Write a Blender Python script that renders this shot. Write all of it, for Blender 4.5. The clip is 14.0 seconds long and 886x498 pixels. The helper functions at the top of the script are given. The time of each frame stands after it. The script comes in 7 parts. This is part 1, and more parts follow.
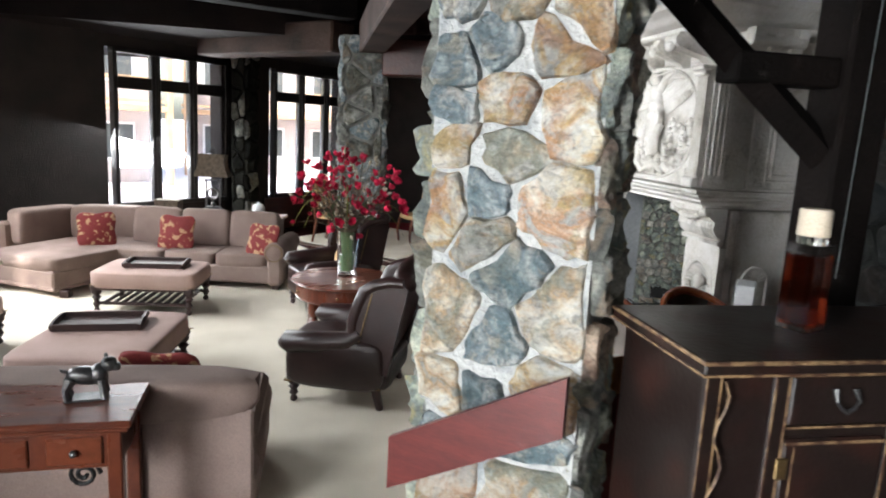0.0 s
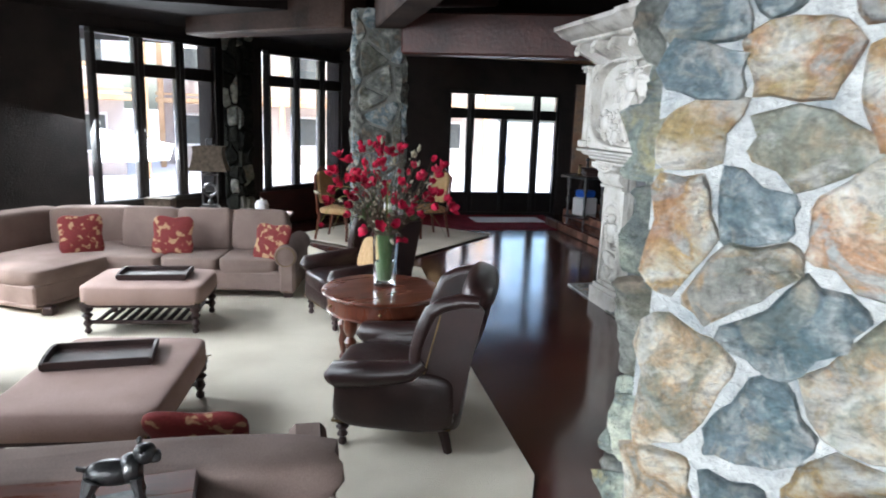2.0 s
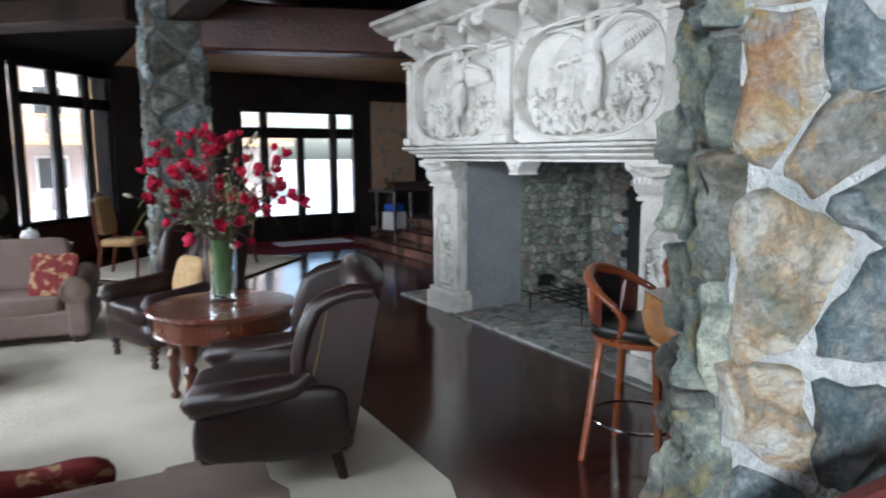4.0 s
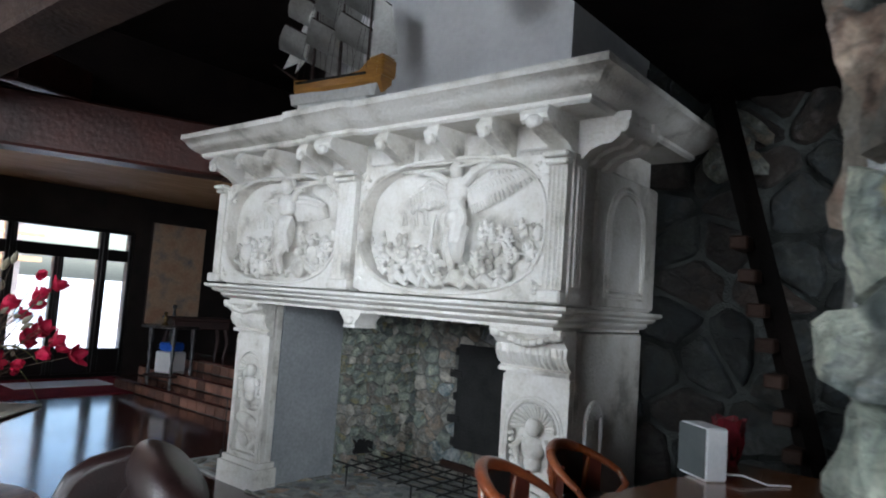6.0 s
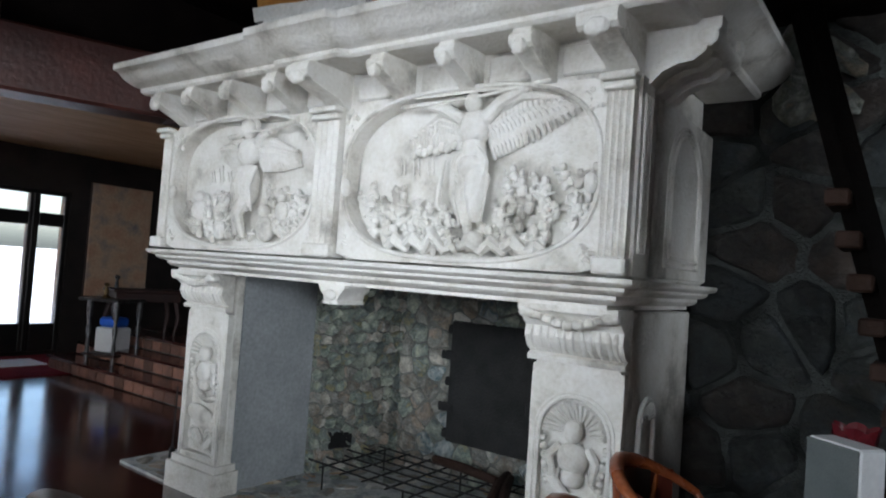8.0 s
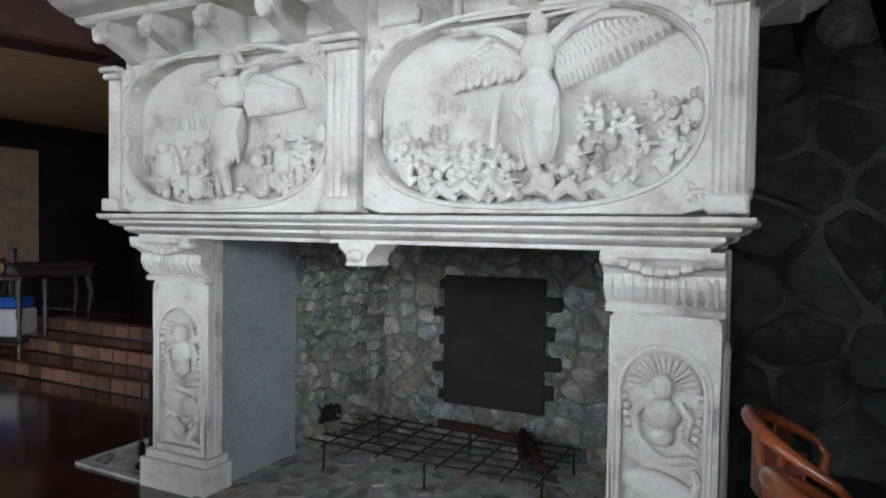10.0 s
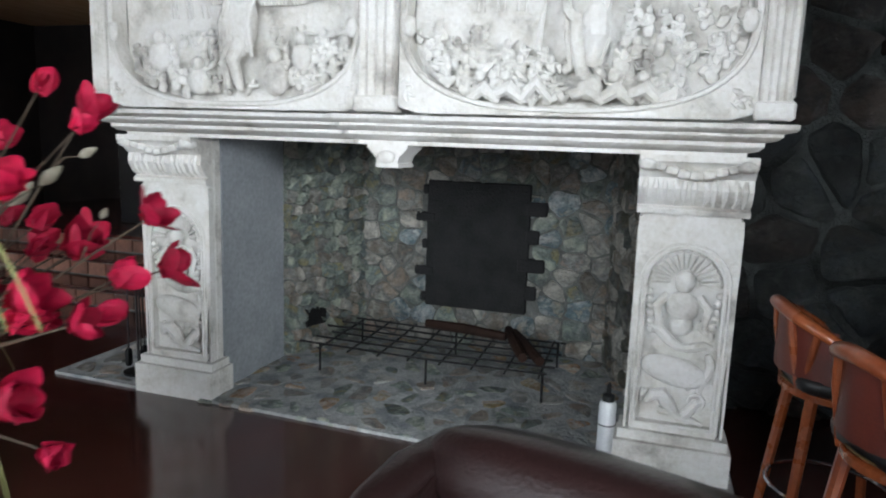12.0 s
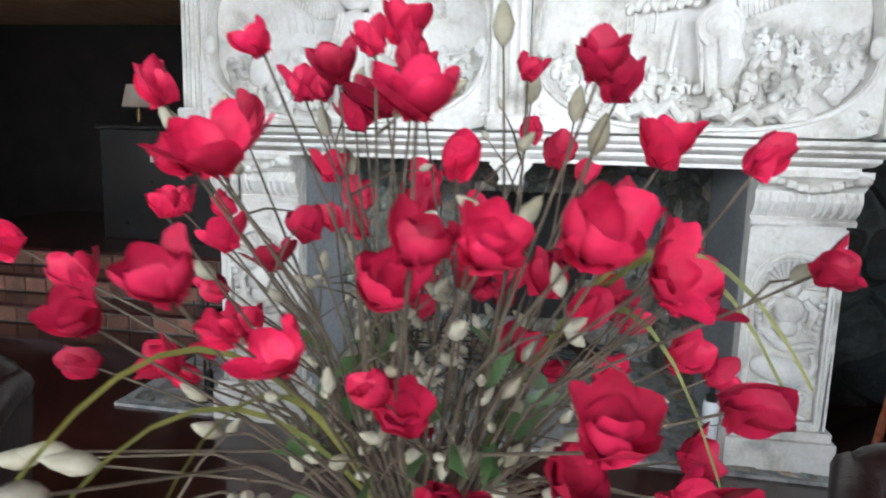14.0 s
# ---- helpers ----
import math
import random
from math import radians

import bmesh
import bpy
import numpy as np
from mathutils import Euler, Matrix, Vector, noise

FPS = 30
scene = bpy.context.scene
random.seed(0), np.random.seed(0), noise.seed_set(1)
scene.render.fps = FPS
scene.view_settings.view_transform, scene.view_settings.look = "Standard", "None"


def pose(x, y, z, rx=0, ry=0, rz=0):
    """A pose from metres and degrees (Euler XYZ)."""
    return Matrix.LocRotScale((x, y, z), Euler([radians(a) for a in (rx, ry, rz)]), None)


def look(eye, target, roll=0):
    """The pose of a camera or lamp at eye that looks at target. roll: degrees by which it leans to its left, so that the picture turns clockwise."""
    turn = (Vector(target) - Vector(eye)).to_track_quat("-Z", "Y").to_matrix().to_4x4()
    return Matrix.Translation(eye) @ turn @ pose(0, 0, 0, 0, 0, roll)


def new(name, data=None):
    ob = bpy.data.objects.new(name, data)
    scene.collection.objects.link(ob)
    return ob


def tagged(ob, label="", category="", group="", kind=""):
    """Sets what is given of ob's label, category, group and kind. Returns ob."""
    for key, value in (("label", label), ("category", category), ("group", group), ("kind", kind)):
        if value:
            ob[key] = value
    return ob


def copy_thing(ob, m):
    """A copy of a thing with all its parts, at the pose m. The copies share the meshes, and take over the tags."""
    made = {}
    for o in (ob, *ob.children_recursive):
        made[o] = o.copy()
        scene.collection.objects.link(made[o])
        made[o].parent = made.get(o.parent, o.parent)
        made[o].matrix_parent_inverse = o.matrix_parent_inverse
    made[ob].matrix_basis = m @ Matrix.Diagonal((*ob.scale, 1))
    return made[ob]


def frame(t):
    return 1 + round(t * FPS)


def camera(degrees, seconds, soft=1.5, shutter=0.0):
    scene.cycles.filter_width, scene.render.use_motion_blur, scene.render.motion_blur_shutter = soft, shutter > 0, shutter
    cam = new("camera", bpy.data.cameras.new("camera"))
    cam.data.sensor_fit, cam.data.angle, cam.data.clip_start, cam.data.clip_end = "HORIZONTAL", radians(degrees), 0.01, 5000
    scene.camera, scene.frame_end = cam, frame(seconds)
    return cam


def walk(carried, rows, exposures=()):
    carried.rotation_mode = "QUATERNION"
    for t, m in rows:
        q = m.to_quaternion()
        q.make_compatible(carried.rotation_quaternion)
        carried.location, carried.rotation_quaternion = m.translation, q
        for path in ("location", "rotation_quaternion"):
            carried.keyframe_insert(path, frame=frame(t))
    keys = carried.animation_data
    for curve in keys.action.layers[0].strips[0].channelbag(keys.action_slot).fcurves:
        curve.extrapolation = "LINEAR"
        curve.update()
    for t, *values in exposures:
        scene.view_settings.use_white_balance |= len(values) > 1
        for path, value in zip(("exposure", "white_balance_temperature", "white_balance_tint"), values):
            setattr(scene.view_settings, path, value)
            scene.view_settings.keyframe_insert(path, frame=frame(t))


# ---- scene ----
cam = camera(67.0, 14.0, 1.9, 0.4)
PATH = [
    (0, (0.049, 0.094, 1.924), (0.417, 2.028, 1.573), 3.1),
    (0.5, (0.022, 0.339, 1.948), (0.291, 2.286, 1.576), 0.9),
    (1, (-0.131, 0.502, 1.933), (-0.033, 2.465, 1.56), 2.2),
    (1.5, (-0.289, 0.679, 1.924), (0.018, 2.618, 1.543), 2.9),
    (2, (-0.362, 0.994, 1.893), (0.075, 2.906, 1.502), 2.1),
    (2.2, (-0.401, 1.078, 1.883), (0.085, 2.979, 1.493), 2.5),
    (4.3, (-0.698, 1.698, 1.515), (0.506, 3.275, 1.267), -1.5),
    (4.5, (-0.662, 1.792, 1.522), (0.654, 3.279, 1.289), -1.7),
    (5, (-0.561, 2.041, 1.569), (0.929, 3.375, 1.529), 1.1),
    (5.5, (-0.533, 2.285, 1.58), (1.008, 3.555, 1.673), 3.0),
    (6, (-0.519, 2.464, 1.605), (1.013, 3.74, 1.759), 4.1),
    (6.5, (-0.362, 2.637, 1.598), (1.124, 3.964, 1.771), 2.6),
    (7, (-0.193, 2.847, 1.588), (1.325, 4.144, 1.704), 3.4),
    (7.5, (-0.114, 3.074, 1.591), (1.477, 4.283, 1.668), 1.4),
    (8, (0.014, 3.236, 1.59), (1.631, 4.411, 1.662), 4.1),
    (8.5, (0.075, 3.42, 1.564), (1.705, 4.578, 1.529), 5.7),
    (8.7, (0.101, 3.48, 1.561), (1.753, 4.607, 1.534), 4.6),
    (10.8, (-0.098, 4.365, 1.565), (1.754, 5.098, 1.38), 1.7),
    (11, (-0.058, 4.383, 1.527), (1.791, 5.098, 1.263), 2.5),
    (11.5, (-0.122, 4.468, 1.519), (1.742, 5.134, 1.23), 3.2),
    (12, (-0.313, 4.65, 1.515), (1.573, 5.234, 1.194), 2.0),
    (12.5, (-0.418, 4.835, 1.496), (1.465, 5.421, 1.165), 4.0),
    (13, (-0.422, 5.121, 1.47), (1.48, 5.671, 1.187), 3.2),
    (13.5, (-0.479, 5.451, 1.491), (1.461, 5.863, 1.234), 1.7),
    (14, (-0.577, 5.63, 1.567), (1.372, 5.95, 1.253), 1.6),
]
walk(cam, [(t, look(eye, target, roll)) for t, eye, target, roll in PATH], [(0, 2.2, 6500, 10), (1, 2.2, 6150, 8), (2.2, 2.1, 6050, 8), (4.3, 1.72, 5900, 8), (6.5, 1.62, 6000, 8), (8.6, 1.65, 6050, 8), (11, 1.52, 6050, 8), (11.6, 1.78, 6050, 8), (12.1, 1.95, 6050, 8), (12.5, 2.0, 6100, 8), (13.2, 2.08, 6050, 8), (14, 2.1, 6000, 8)])

# ---- light ----
world = bpy.data.worlds.new("world")
scene.world = world
world.use_nodes = True
_sky = world.node_tree.nodes.new("ShaderNodeTexSky")
_sky.sky_type, _sky.sun_disc = "NISHITA", False
_sky.sun_elevation, _sky.sun_rotation = radians(42), radians(209)
_sky.air_density, _sky.dust_density = 1.0, 3.0
world.node_tree.links.new(_sky.outputs[0], world.node_tree.nodes["Background"].inputs[0])
world.node_tree.nodes["Background"].inputs[1].default_value = 0.15


def lamp(name, kind, m, energy, color=(1, 1, 1), size=(1, 1), angle=0.0, spread=180):
    d = bpy.data.lights.new(name, kind)
    d.energy, d.color = energy, color
    if kind == "AREA":
        d.shape, d.size, d.size_y, d.spread = "RECTANGLE", size[0], size[1], radians(spread)
    if kind == "SUN":
        d.angle = radians(angle)
    ob = new(name, d)
    ob.matrix_world = m
    return ob


lamp("sun", "SUN", look((-12, -14, 22), (0, 8, 0)), 2.2, (1.0, 0.96, 0.9), angle=3)
SKY = (0.93, 0.97, 1.0)
# daylight in the window openings; those south of y 6 are unseen, assumed
WIN = 30
lamp("daylight", "AREA", look((-4.2, 7.1, 2.15), (-1.0, 6.6, -0.4)), WIN * 0.8, SKY, (2.0, 1.4), spread=120)
lamp("daylight", "AREA", look((-4.2, 4.15, 3.05), (2.6, 5.7, 1.3)), WIN * 0.72, SKY, (2.0, 1.3), spread=110)
lamp("daylight", "AREA", look((-4.2, -2.3, 2.1), (1.5, 1.9, 0.9)), WIN * 1.45, SKY, (2.0, 1.5), spread=80)
lamp("daylight", "AREA", look((-2.4, 10.3, 1.9), (-1.0, 8.4, 0.2)), WIN * 1.5, SKY, (1.6, 1.9))
lamp("daylight", "AREA", look((-1.6, -3.8, 2.2), (0.2, 3.0, 1.0)), WIN * 0.2, SKY, (2.6, 2.4))


# ---- materials ----
def mat(name, c1, c2=None, rough=0.6, scale=6.0, bump=0.15, metal=0.0, fine=60.0, vary=0.0, stretch=(1, 1, 1), coat=0.0, spec=0.5, detail=6.0, c3=None, ramp=(0.35, 0.68), bscale=None):
    """Two scales of noise between two or three colours, with a bump; vary shifts the value from object to object."""
    m = bpy.data.materials.new(name)
    m.use_nodes = True
    nt = m.node_tree
    b = nt.nodes["Principled BSDF"]
    L, N = nt.links.new, nt.nodes.new
    c2 = c2 or tuple(x * 0.8 for x in c1)
    tc = N("ShaderNodeTexCoord")
    oi = N("ShaderNodeObjectInfo")
    add = N("ShaderNodeVectorMath")
    mp = N("ShaderNodeMapping")
    mp.inputs["Scale"].default_value = stretch
    sc = N("ShaderNodeVectorMath")
    sc.operation = "SCALE"
    sc.inputs[0].default_value = (17, 31, 23)
    L(oi.outputs["Random"], sc.inputs["Scale"])
    L(tc.outputs["Object"], add.inputs[0])
    L(sc.outputs[0], add.inputs[1])
    L(add.outputs[0], mp.inputs["Vector"])
    n1, n2 = N("ShaderNodeTexNoise"), N("ShaderNodeTexNoise")
    n1.inputs["Scale"].default_value, n1.inputs["Detail"].default_value = scale, detail
    n2.inputs["Scale"].default_value, n2.inputs["Detail"].default_value = fine, 4.0
    L(mp.outputs[0], n1.inputs["Vector"])
    L(mp.outputs[0], n2.inputs["Vector"])
    cr = N("ShaderNodeValToRGB")
    cr.color_ramp.elements[0].position, cr.color_ramp.elements[1].position = ramp
    cr.color_ramp.elements[0].color, cr.color_ramp.elements[1].color = (*c1, 1), (*c2, 1)
    if c3:
        e = cr.color_ramp.elements.new(sum(ramp) / 2)
        e.color = (*c3, 1)
    L(n1.outputs["Fac"], cr.inputs[0])
    mx = N("ShaderNodeMix")
    mx.data_type, mx.blend_type = "RGBA", "OVERLAY"
    mx.inputs[0].default_value = 0.35
    L(cr.outputs[0], mx.inputs[6])
    L(n2.outputs["Fac"], mx.inputs[7])
    col = mx.outputs[2]
    if vary:
        hs = N("ShaderNodeHueSaturation")
        ma = N("ShaderNodeMapRange")
        ma.inputs[3].default_value, ma.inputs[4].default_value = 1 - vary, 1 + vary
        L(oi.outputs["Random"], ma.inputs[0])
        L(ma.outputs[0], hs.inputs["Value"])
        L(col, hs.inputs["Color"])
        col = hs.outputs[0]
    L(col, b.inputs["Base Color"])
    b.inputs["Roughness"].default_value = rough
    rm = N("ShaderNodeMapRange")
    rm.inputs[3].default_value, rm.inputs[4].default_value = max(0.02, rough - 0.12), min(1, rough + 0.12)
    L(n1.outputs["Fac"], rm.inputs[0])
    L(rm.outputs[0], b.inputs["Roughness"])
    b.inputs["Metallic"].default_value = metal
    b.inputs["Coat Weight"].default_value = coat
    b.inputs["Coat Roughness"].default_value = 0.12
    b.inputs["Specular IOR Level"].default_value = spec
    if bump:
        bp = N("ShaderNodeBump")
        bp.inputs["Strength"].default_value, bp.inputs["Distance"].default_value = bump, 0.02
        mb = N("ShaderNodeMath")
        mb.operation = "ADD"
        L(n1.outputs["Fac"], mb.inputs[0])
        L(n2.outputs["Fac"], mb.inputs[1])
        L(mb.outputs[0], bp.inputs["Height"])
        L(bp.outputs[0], b.inputs["Normal"])
    return m


def rock(name, c, rough=0.72, scale=5.0, vary=0.18, grain=1.0, crust=0.55, tint=(0.40, 0.30, 0.16)):
    """Split rock: four colours in twisted clouds, dark seams along the bedding, fine crystals and a broken surface."""
    m = bpy.data.materials.new(name)
    m.use_nodes = True
    nt = m.node_tree
    b = nt.nodes["Principled BSDF"]
    L, N = nt.links.new, nt.nodes.new
    tc, oi = N("ShaderNodeTexCoord"), N("ShaderNodeObjectInfo")
    sc, add, rot = N("ShaderNodeVectorMath"), N("ShaderNodeVectorMath"), N("ShaderNodeMapping")
    sc.operation = "SCALE"
    sc.inputs[0].default_value = (17, 31, 23)
    L(oi.outputs["Random"], sc.inputs["Scale"])
    L(tc.outputs["Object"], add.inputs[0])
    L(sc.outputs[0], add.inputs[1])
    rot.inputs["Rotation"].default_value = (0.2, 0.3, 0.5)
    rot.inputs["Scale"].default_value = (1.0, 1.5, 1.0)
    L(add.outputs[0], rot.inputs["Vector"])

    def nz(src, sca, det, rgh, dist):
        n = N("ShaderNodeTexNoise")
        n.inputs["Scale"].default_value, n.inputs["Detail"].default_value = sca, det
        n.inputs["Roughness"].default_value, n.inputs["Distortion"].default_value = rgh, dist
        L(src, n.inputs["Vector"])
        return n.outputs["Fac"]

    cloud = nz(add.outputs[0], scale, 9, 0.58, 0.9)
    seam = nz(rot.outputs[0], scale * 2.2, 10, 0.7, 2.0)
    fine = nz(add.outputs[0], 75, 6, 0.7, 0.4)
    cr = N("ShaderNodeValToRGB")
    el = cr.color_ramp.elements
    el[0].position, el[1].position = 0.38, 0.62
    el[0].color, el[1].color = (*c[0], 1), (*c[3], 1)
    for p, q in ((0.47, c[1]), (0.54, c[2])):
        el.new(p).color = (*q, 1)
    L(cloud, cr.inputs[0])
    sr = N("ShaderNodeValToRGB")
    sr.color_ramp.elements[0].position, sr.color_ramp.elements[1].position = 0.36, 0.5
    sr.color_ramp.elements[0].color = (0.25, 0.25, 0.25, 1)
    L(seam, sr.inputs[0])
    m1, m2, hs, ma = N("ShaderNodeMix"), N("ShaderNodeMix"), N("ShaderNodeHueSaturation"), N("ShaderNodeMapRange")
    for q, kind, f in ((m1, "MULTIPLY", 0.5), (m2, "OVERLAY", 0.8)):
        q.data_type, q.blend_type = "RGBA", kind
        q.inputs[0].default_value = f
    # mineral stain and pale lime crust in broken patches
    base = cr.outputs[0]
    for (sca, lo, hi, amt, colr, shift) in ((scale * 0.7, 0.48, 0.60, 0.75, tint, (5, 2, 9)), (scale * 1.7, 0.52, 0.62, crust, (0.62, 0.61, 0.57), (1, 8, 3))):
        sh, mr, mx = N("ShaderNodeVectorMath"), N("ShaderNodeMapRange"), N("ShaderNodeMix")
        sh.inputs[1].default_value = shift
        L(add.outputs[0], sh.inputs[0])
        mr.inputs[1].default_value, mr.inputs[2].default_value, mr.inputs[4].default_value = lo, hi, amt
        L(nz(sh.outputs[0], sca, 11, 0.68, 0.6), mr.inputs[0])
        mx.data_type = "RGBA"
        mx.inputs[7].default_value = (*colr, 1)
        L(base, mx.inputs[6])
        L(mr.outputs[0], mx.inputs[0])
        base = mx.outputs[2]
    L(base, m1.inputs[6])
    L(sr.outputs[0], m1.inputs[7])
    L(m1.outputs[2], m2.inputs[6])
    L(fine, m2.inputs[7])
    ma.inputs[3].default_value, ma.inputs[4].default_value = 1 - vary, 1 + vary
    L(oi.outputs["Random"], ma.inputs[0])
    L(ma.outputs[0], hs.inputs["Value"])
    L(m2.outputs[2], hs.inputs["Color"])
    L(hs.outputs[0], b.inputs["Base Color"])
    b.inputs["Roughness"].default_value = rough
    b1, b2 = N("ShaderNodeBump"), N("ShaderNodeBump")
    b1.inputs["Strength"].default_value, b1.inputs["Distance"].default_value = 1.0 * grain, 0.05
    b2.inputs["Strength"].default_value, b2.inputs["Distance"].default_value = 0.8 * grain, 0.012
    hm = N("ShaderNodeMath")
    L(seam, hm.inputs[0])
    L(cloud, hm.inputs[1])
    L(hm.outputs[0], b1.inputs["Height"])
    L(fine, b2.inputs["Height"])
    L(b1.outputs[0], b2.inputs["Normal"])
    L(b2.outputs[0], b.inputs["Normal"])
    return m


def glass(name, color=(1, 1, 1), rough=0.0):
    m = bpy.data.materials.new(name)
    m.use_nodes = True
    b = m.node_tree.nodes["Principled BSDF"]
    b.inputs["Base Color"].default_value = (*color, 1)
    b.inputs["Transmission Weight"].default_value = 1.0
    b.inputs["Roughness"].default_value = rough
    b.inputs["IOR"].default_value = 1.45
    return m


M_FLOOR = mat("polished_floor", (0.070, 0.020, 0.016), (0.035, 0.011, 0.009), rough=0.16, scale=1.5, bump=0.008, fine=9, coat=0.4, spec=0.6)
M_CARPET = mat("cream_carpet", (0.74, 0.68, 0.57), (0.63, 0.57, 0.47), rough=0.95, scale=2.0, bump=0.5, fine=420, spec=0.1)
M_REDCARPET = mat("red_carpet", (0.22, 0.02, 0.03), (0.14, 0.014, 0.02), rough=0.95, scale=5, bump=0.4, fine=400, spec=0.1)
M_MORTAR = mat("mortar", (0.44, 0.445, 0.43), (0.24, 0.26, 0.265), c3=(0.37, 0.375, 0.365), rough=0.95, scale=9, bump=1.0, fine=45, spec=0.2, detail=10, ramp=(0.38, 0.66))
M_MORTAR_D = mat("dark_mortar", (0.22, 0.22, 0.20), (0.12, 0.12, 0.11), rough=0.95, scale=9, bump=0.8, fine=70, spec=0.2)
M_TAN = rock("tan_stone", ((0.860, 0.835, 0.750), (0.726, 0.629, 0.484), (0.556, 0.387, 0.218), (0.411, 0.399, 0.351)), tint=(0.20, 0.24, 0.20), scale=6.5, crust=0.7, grain=1.25)
M_RUST = rock("rust_stone", ((0.820, 0.770, 0.683), (0.671, 0.509, 0.373), (0.497, 0.273, 0.149), (0.447, 0.460, 0.447)), tint=(0.44, 0.34, 0.14), scale=6.5, crust=0.7, grain=1.25)
M_BLUE = rock("blue_grey_stone", ((0.784, 0.797, 0.759), (0.405, 0.468, 0.481), (0.190, 0.253, 0.285), (0.531, 0.481, 0.380)), vary=0.22, tint=(0.10, 0.17, 0.19), scale=6.5, crust=0.7, grain=1.25)
M_OCHRE = rock("ochre_stone", ((0.860, 0.855, 0.784), (0.760, 0.677, 0.511), (0.594, 0.404, 0.178), (0.499, 0.499, 0.475)), tint=(0.46, 0.22, 0.10), scale=6.5, crust=0.7, grain=1.25)
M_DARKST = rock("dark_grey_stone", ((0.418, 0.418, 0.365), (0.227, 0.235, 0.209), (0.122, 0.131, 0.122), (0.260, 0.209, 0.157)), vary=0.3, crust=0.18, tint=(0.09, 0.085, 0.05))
M_OLIVE = rock("olive_grey_stone", ((0.585, 0.605, 0.488), (0.370, 0.410, 0.332), (0.195, 0.234, 0.215), (0.332, 0.293, 0.156)), vary=0.3, crust=0.25, tint=(0.12, 0.14, 0.15))
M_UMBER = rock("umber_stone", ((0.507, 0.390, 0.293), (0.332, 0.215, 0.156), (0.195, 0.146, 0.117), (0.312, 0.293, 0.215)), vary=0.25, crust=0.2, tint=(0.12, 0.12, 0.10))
M_FIRE = rock("firebox_stone", ((0.6826, 0.6440, 0.5696), (0.4804, 0.4550, 0.3927), (0.2528, 0.2528, 0.2335), (0.4804, 0.3793, 0.2915)), rough=0.85, scale=4, vary=0.3, crust=0.35, tint=(0.1936, 0.1496, 0.1056))
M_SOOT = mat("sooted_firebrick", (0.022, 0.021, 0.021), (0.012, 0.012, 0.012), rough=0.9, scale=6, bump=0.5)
M_HEARTH = rock("hearth_stone", ((0.450, 0.436, 0.396), (0.341, 0.327, 0.293), (0.205, 0.208, 0.194), (0.327, 0.259, 0.205)), rough=0.6, scale=4, vary=0.3, grain=0.5, crust=0.3, tint=(0.34, 0.27, 0.2))
M_LIME = mat("weathered_limestone", (0.75, 0.725, 0.685), (0.36, 0.335, 0.30), c3=(0.66, 0.63, 0.575), rough=0.85, scale=3.8, bump=0.4, fine=48, detail=12, spec=0.25, ramp=(0.42, 0.70))
M_GREYPL = mat("grey_plaster", (0.30, 0.31, 0.32), (0.24, 0.25, 0.26), rough=0.9, scale=2.5, bump=0.12, fine=40, spec=0.2)
M_WHITEPL = mat("white_plaster", (0.84, 0.83, 0.83), (0.72, 0.71, 0.72), rough=0.9, scale=1.6, bump=0.2, fine=25, spec=0.2)
# near-black colour takes in the shade round the post, beams and logs
M_TIMBER = mat("shade_black_timber", (0.0054, 0.0036, 0.0030), (0.0030, 0.0024, 0.0021), rough=0.9, scale=3, bump=0.35, fine=40, spec=0.08)
M_BEAM = mat("brown_timber", (0.0420, 0.0210, 0.0140), (0.0175, 0.0091, 0.0063), rough=0.75, scale=2.5, bump=0.35, fine=30, spec=0.2)
# stone and mortar blackened in colour to stand for the unlit piers
M_DIMST = mat("shade_dark_stone", (0.0182, 0.0182, 0.0151), (0.0070, 0.0076, 0.0070), c3=(0.0126, 0.0126, 0.0111), rough=0.95, spec=0.1, scale=7, bump=0.9, fine=45, vary=0.4, detail=9)
M_MORTAR_DIM = mat("shade_dark_mortar", (0.0208, 0.0208, 0.0183), (0.0109, 0.0109, 0.0097), rough=0.95, scale=9, bump=0.8, fine=70, spec=0.05)
# darker stone and mortar: the wall's deep shade is put into the colour
M_SHADEST = rock("shade_dark_green_stone", ((0.0510, 0.0540, 0.0468), (0.0300, 0.0336, 0.0300), (0.0180, 0.0204, 0.0204), (0.0330, 0.0300, 0.0228)), vary=0.4, crust=0.06, tint=(0.04, 0.05, 0.056))
M_SHADEST2 = rock("shade_dark_brown_stone", ((0.0450, 0.0330, 0.0276), (0.0270, 0.0216, 0.0180), (0.0168, 0.0156, 0.0144), (0.0300, 0.0252, 0.0216)), vary=0.4, crust=0.06, tint=(0.045, 0.03, 0.022))
M_MORTAR_W = mat("shade_toned_mortar", (0.06, 0.064, 0.06), (0.015, 0.016, 0.015), rough=0.95, scale=3, bump=0.8, fine=70, spec=0.1, ramp=(0.4, 0.6))
M_REDBEAM = mat("red_stained_timber", (0.065, 0.016, 0.011), (0.028, 0.009, 0.007), rough=0.42, scale=2.2, bump=0.2, fine=25)
M_CEIL = mat("dark_ceiling_boards", (0.011, 0.007, 0.006), (0.006, 0.004, 0.004), rough=0.9, spec=0.1, scale=3, bump=0.3)
M_TANCEIL = mat("tan_soffit_boards", (0.62, 0.38, 0.20), (0.48, 0.27, 0.13), rough=0.6, scale=2, bump=0.15, stretch=(1, 5, 1))
M_WALL = mat("dark_wall", (0.0180, 0.0108, 0.0084), (0.0090, 0.0060, 0.0054), rough=0.75, scale=3, bump=0.4)
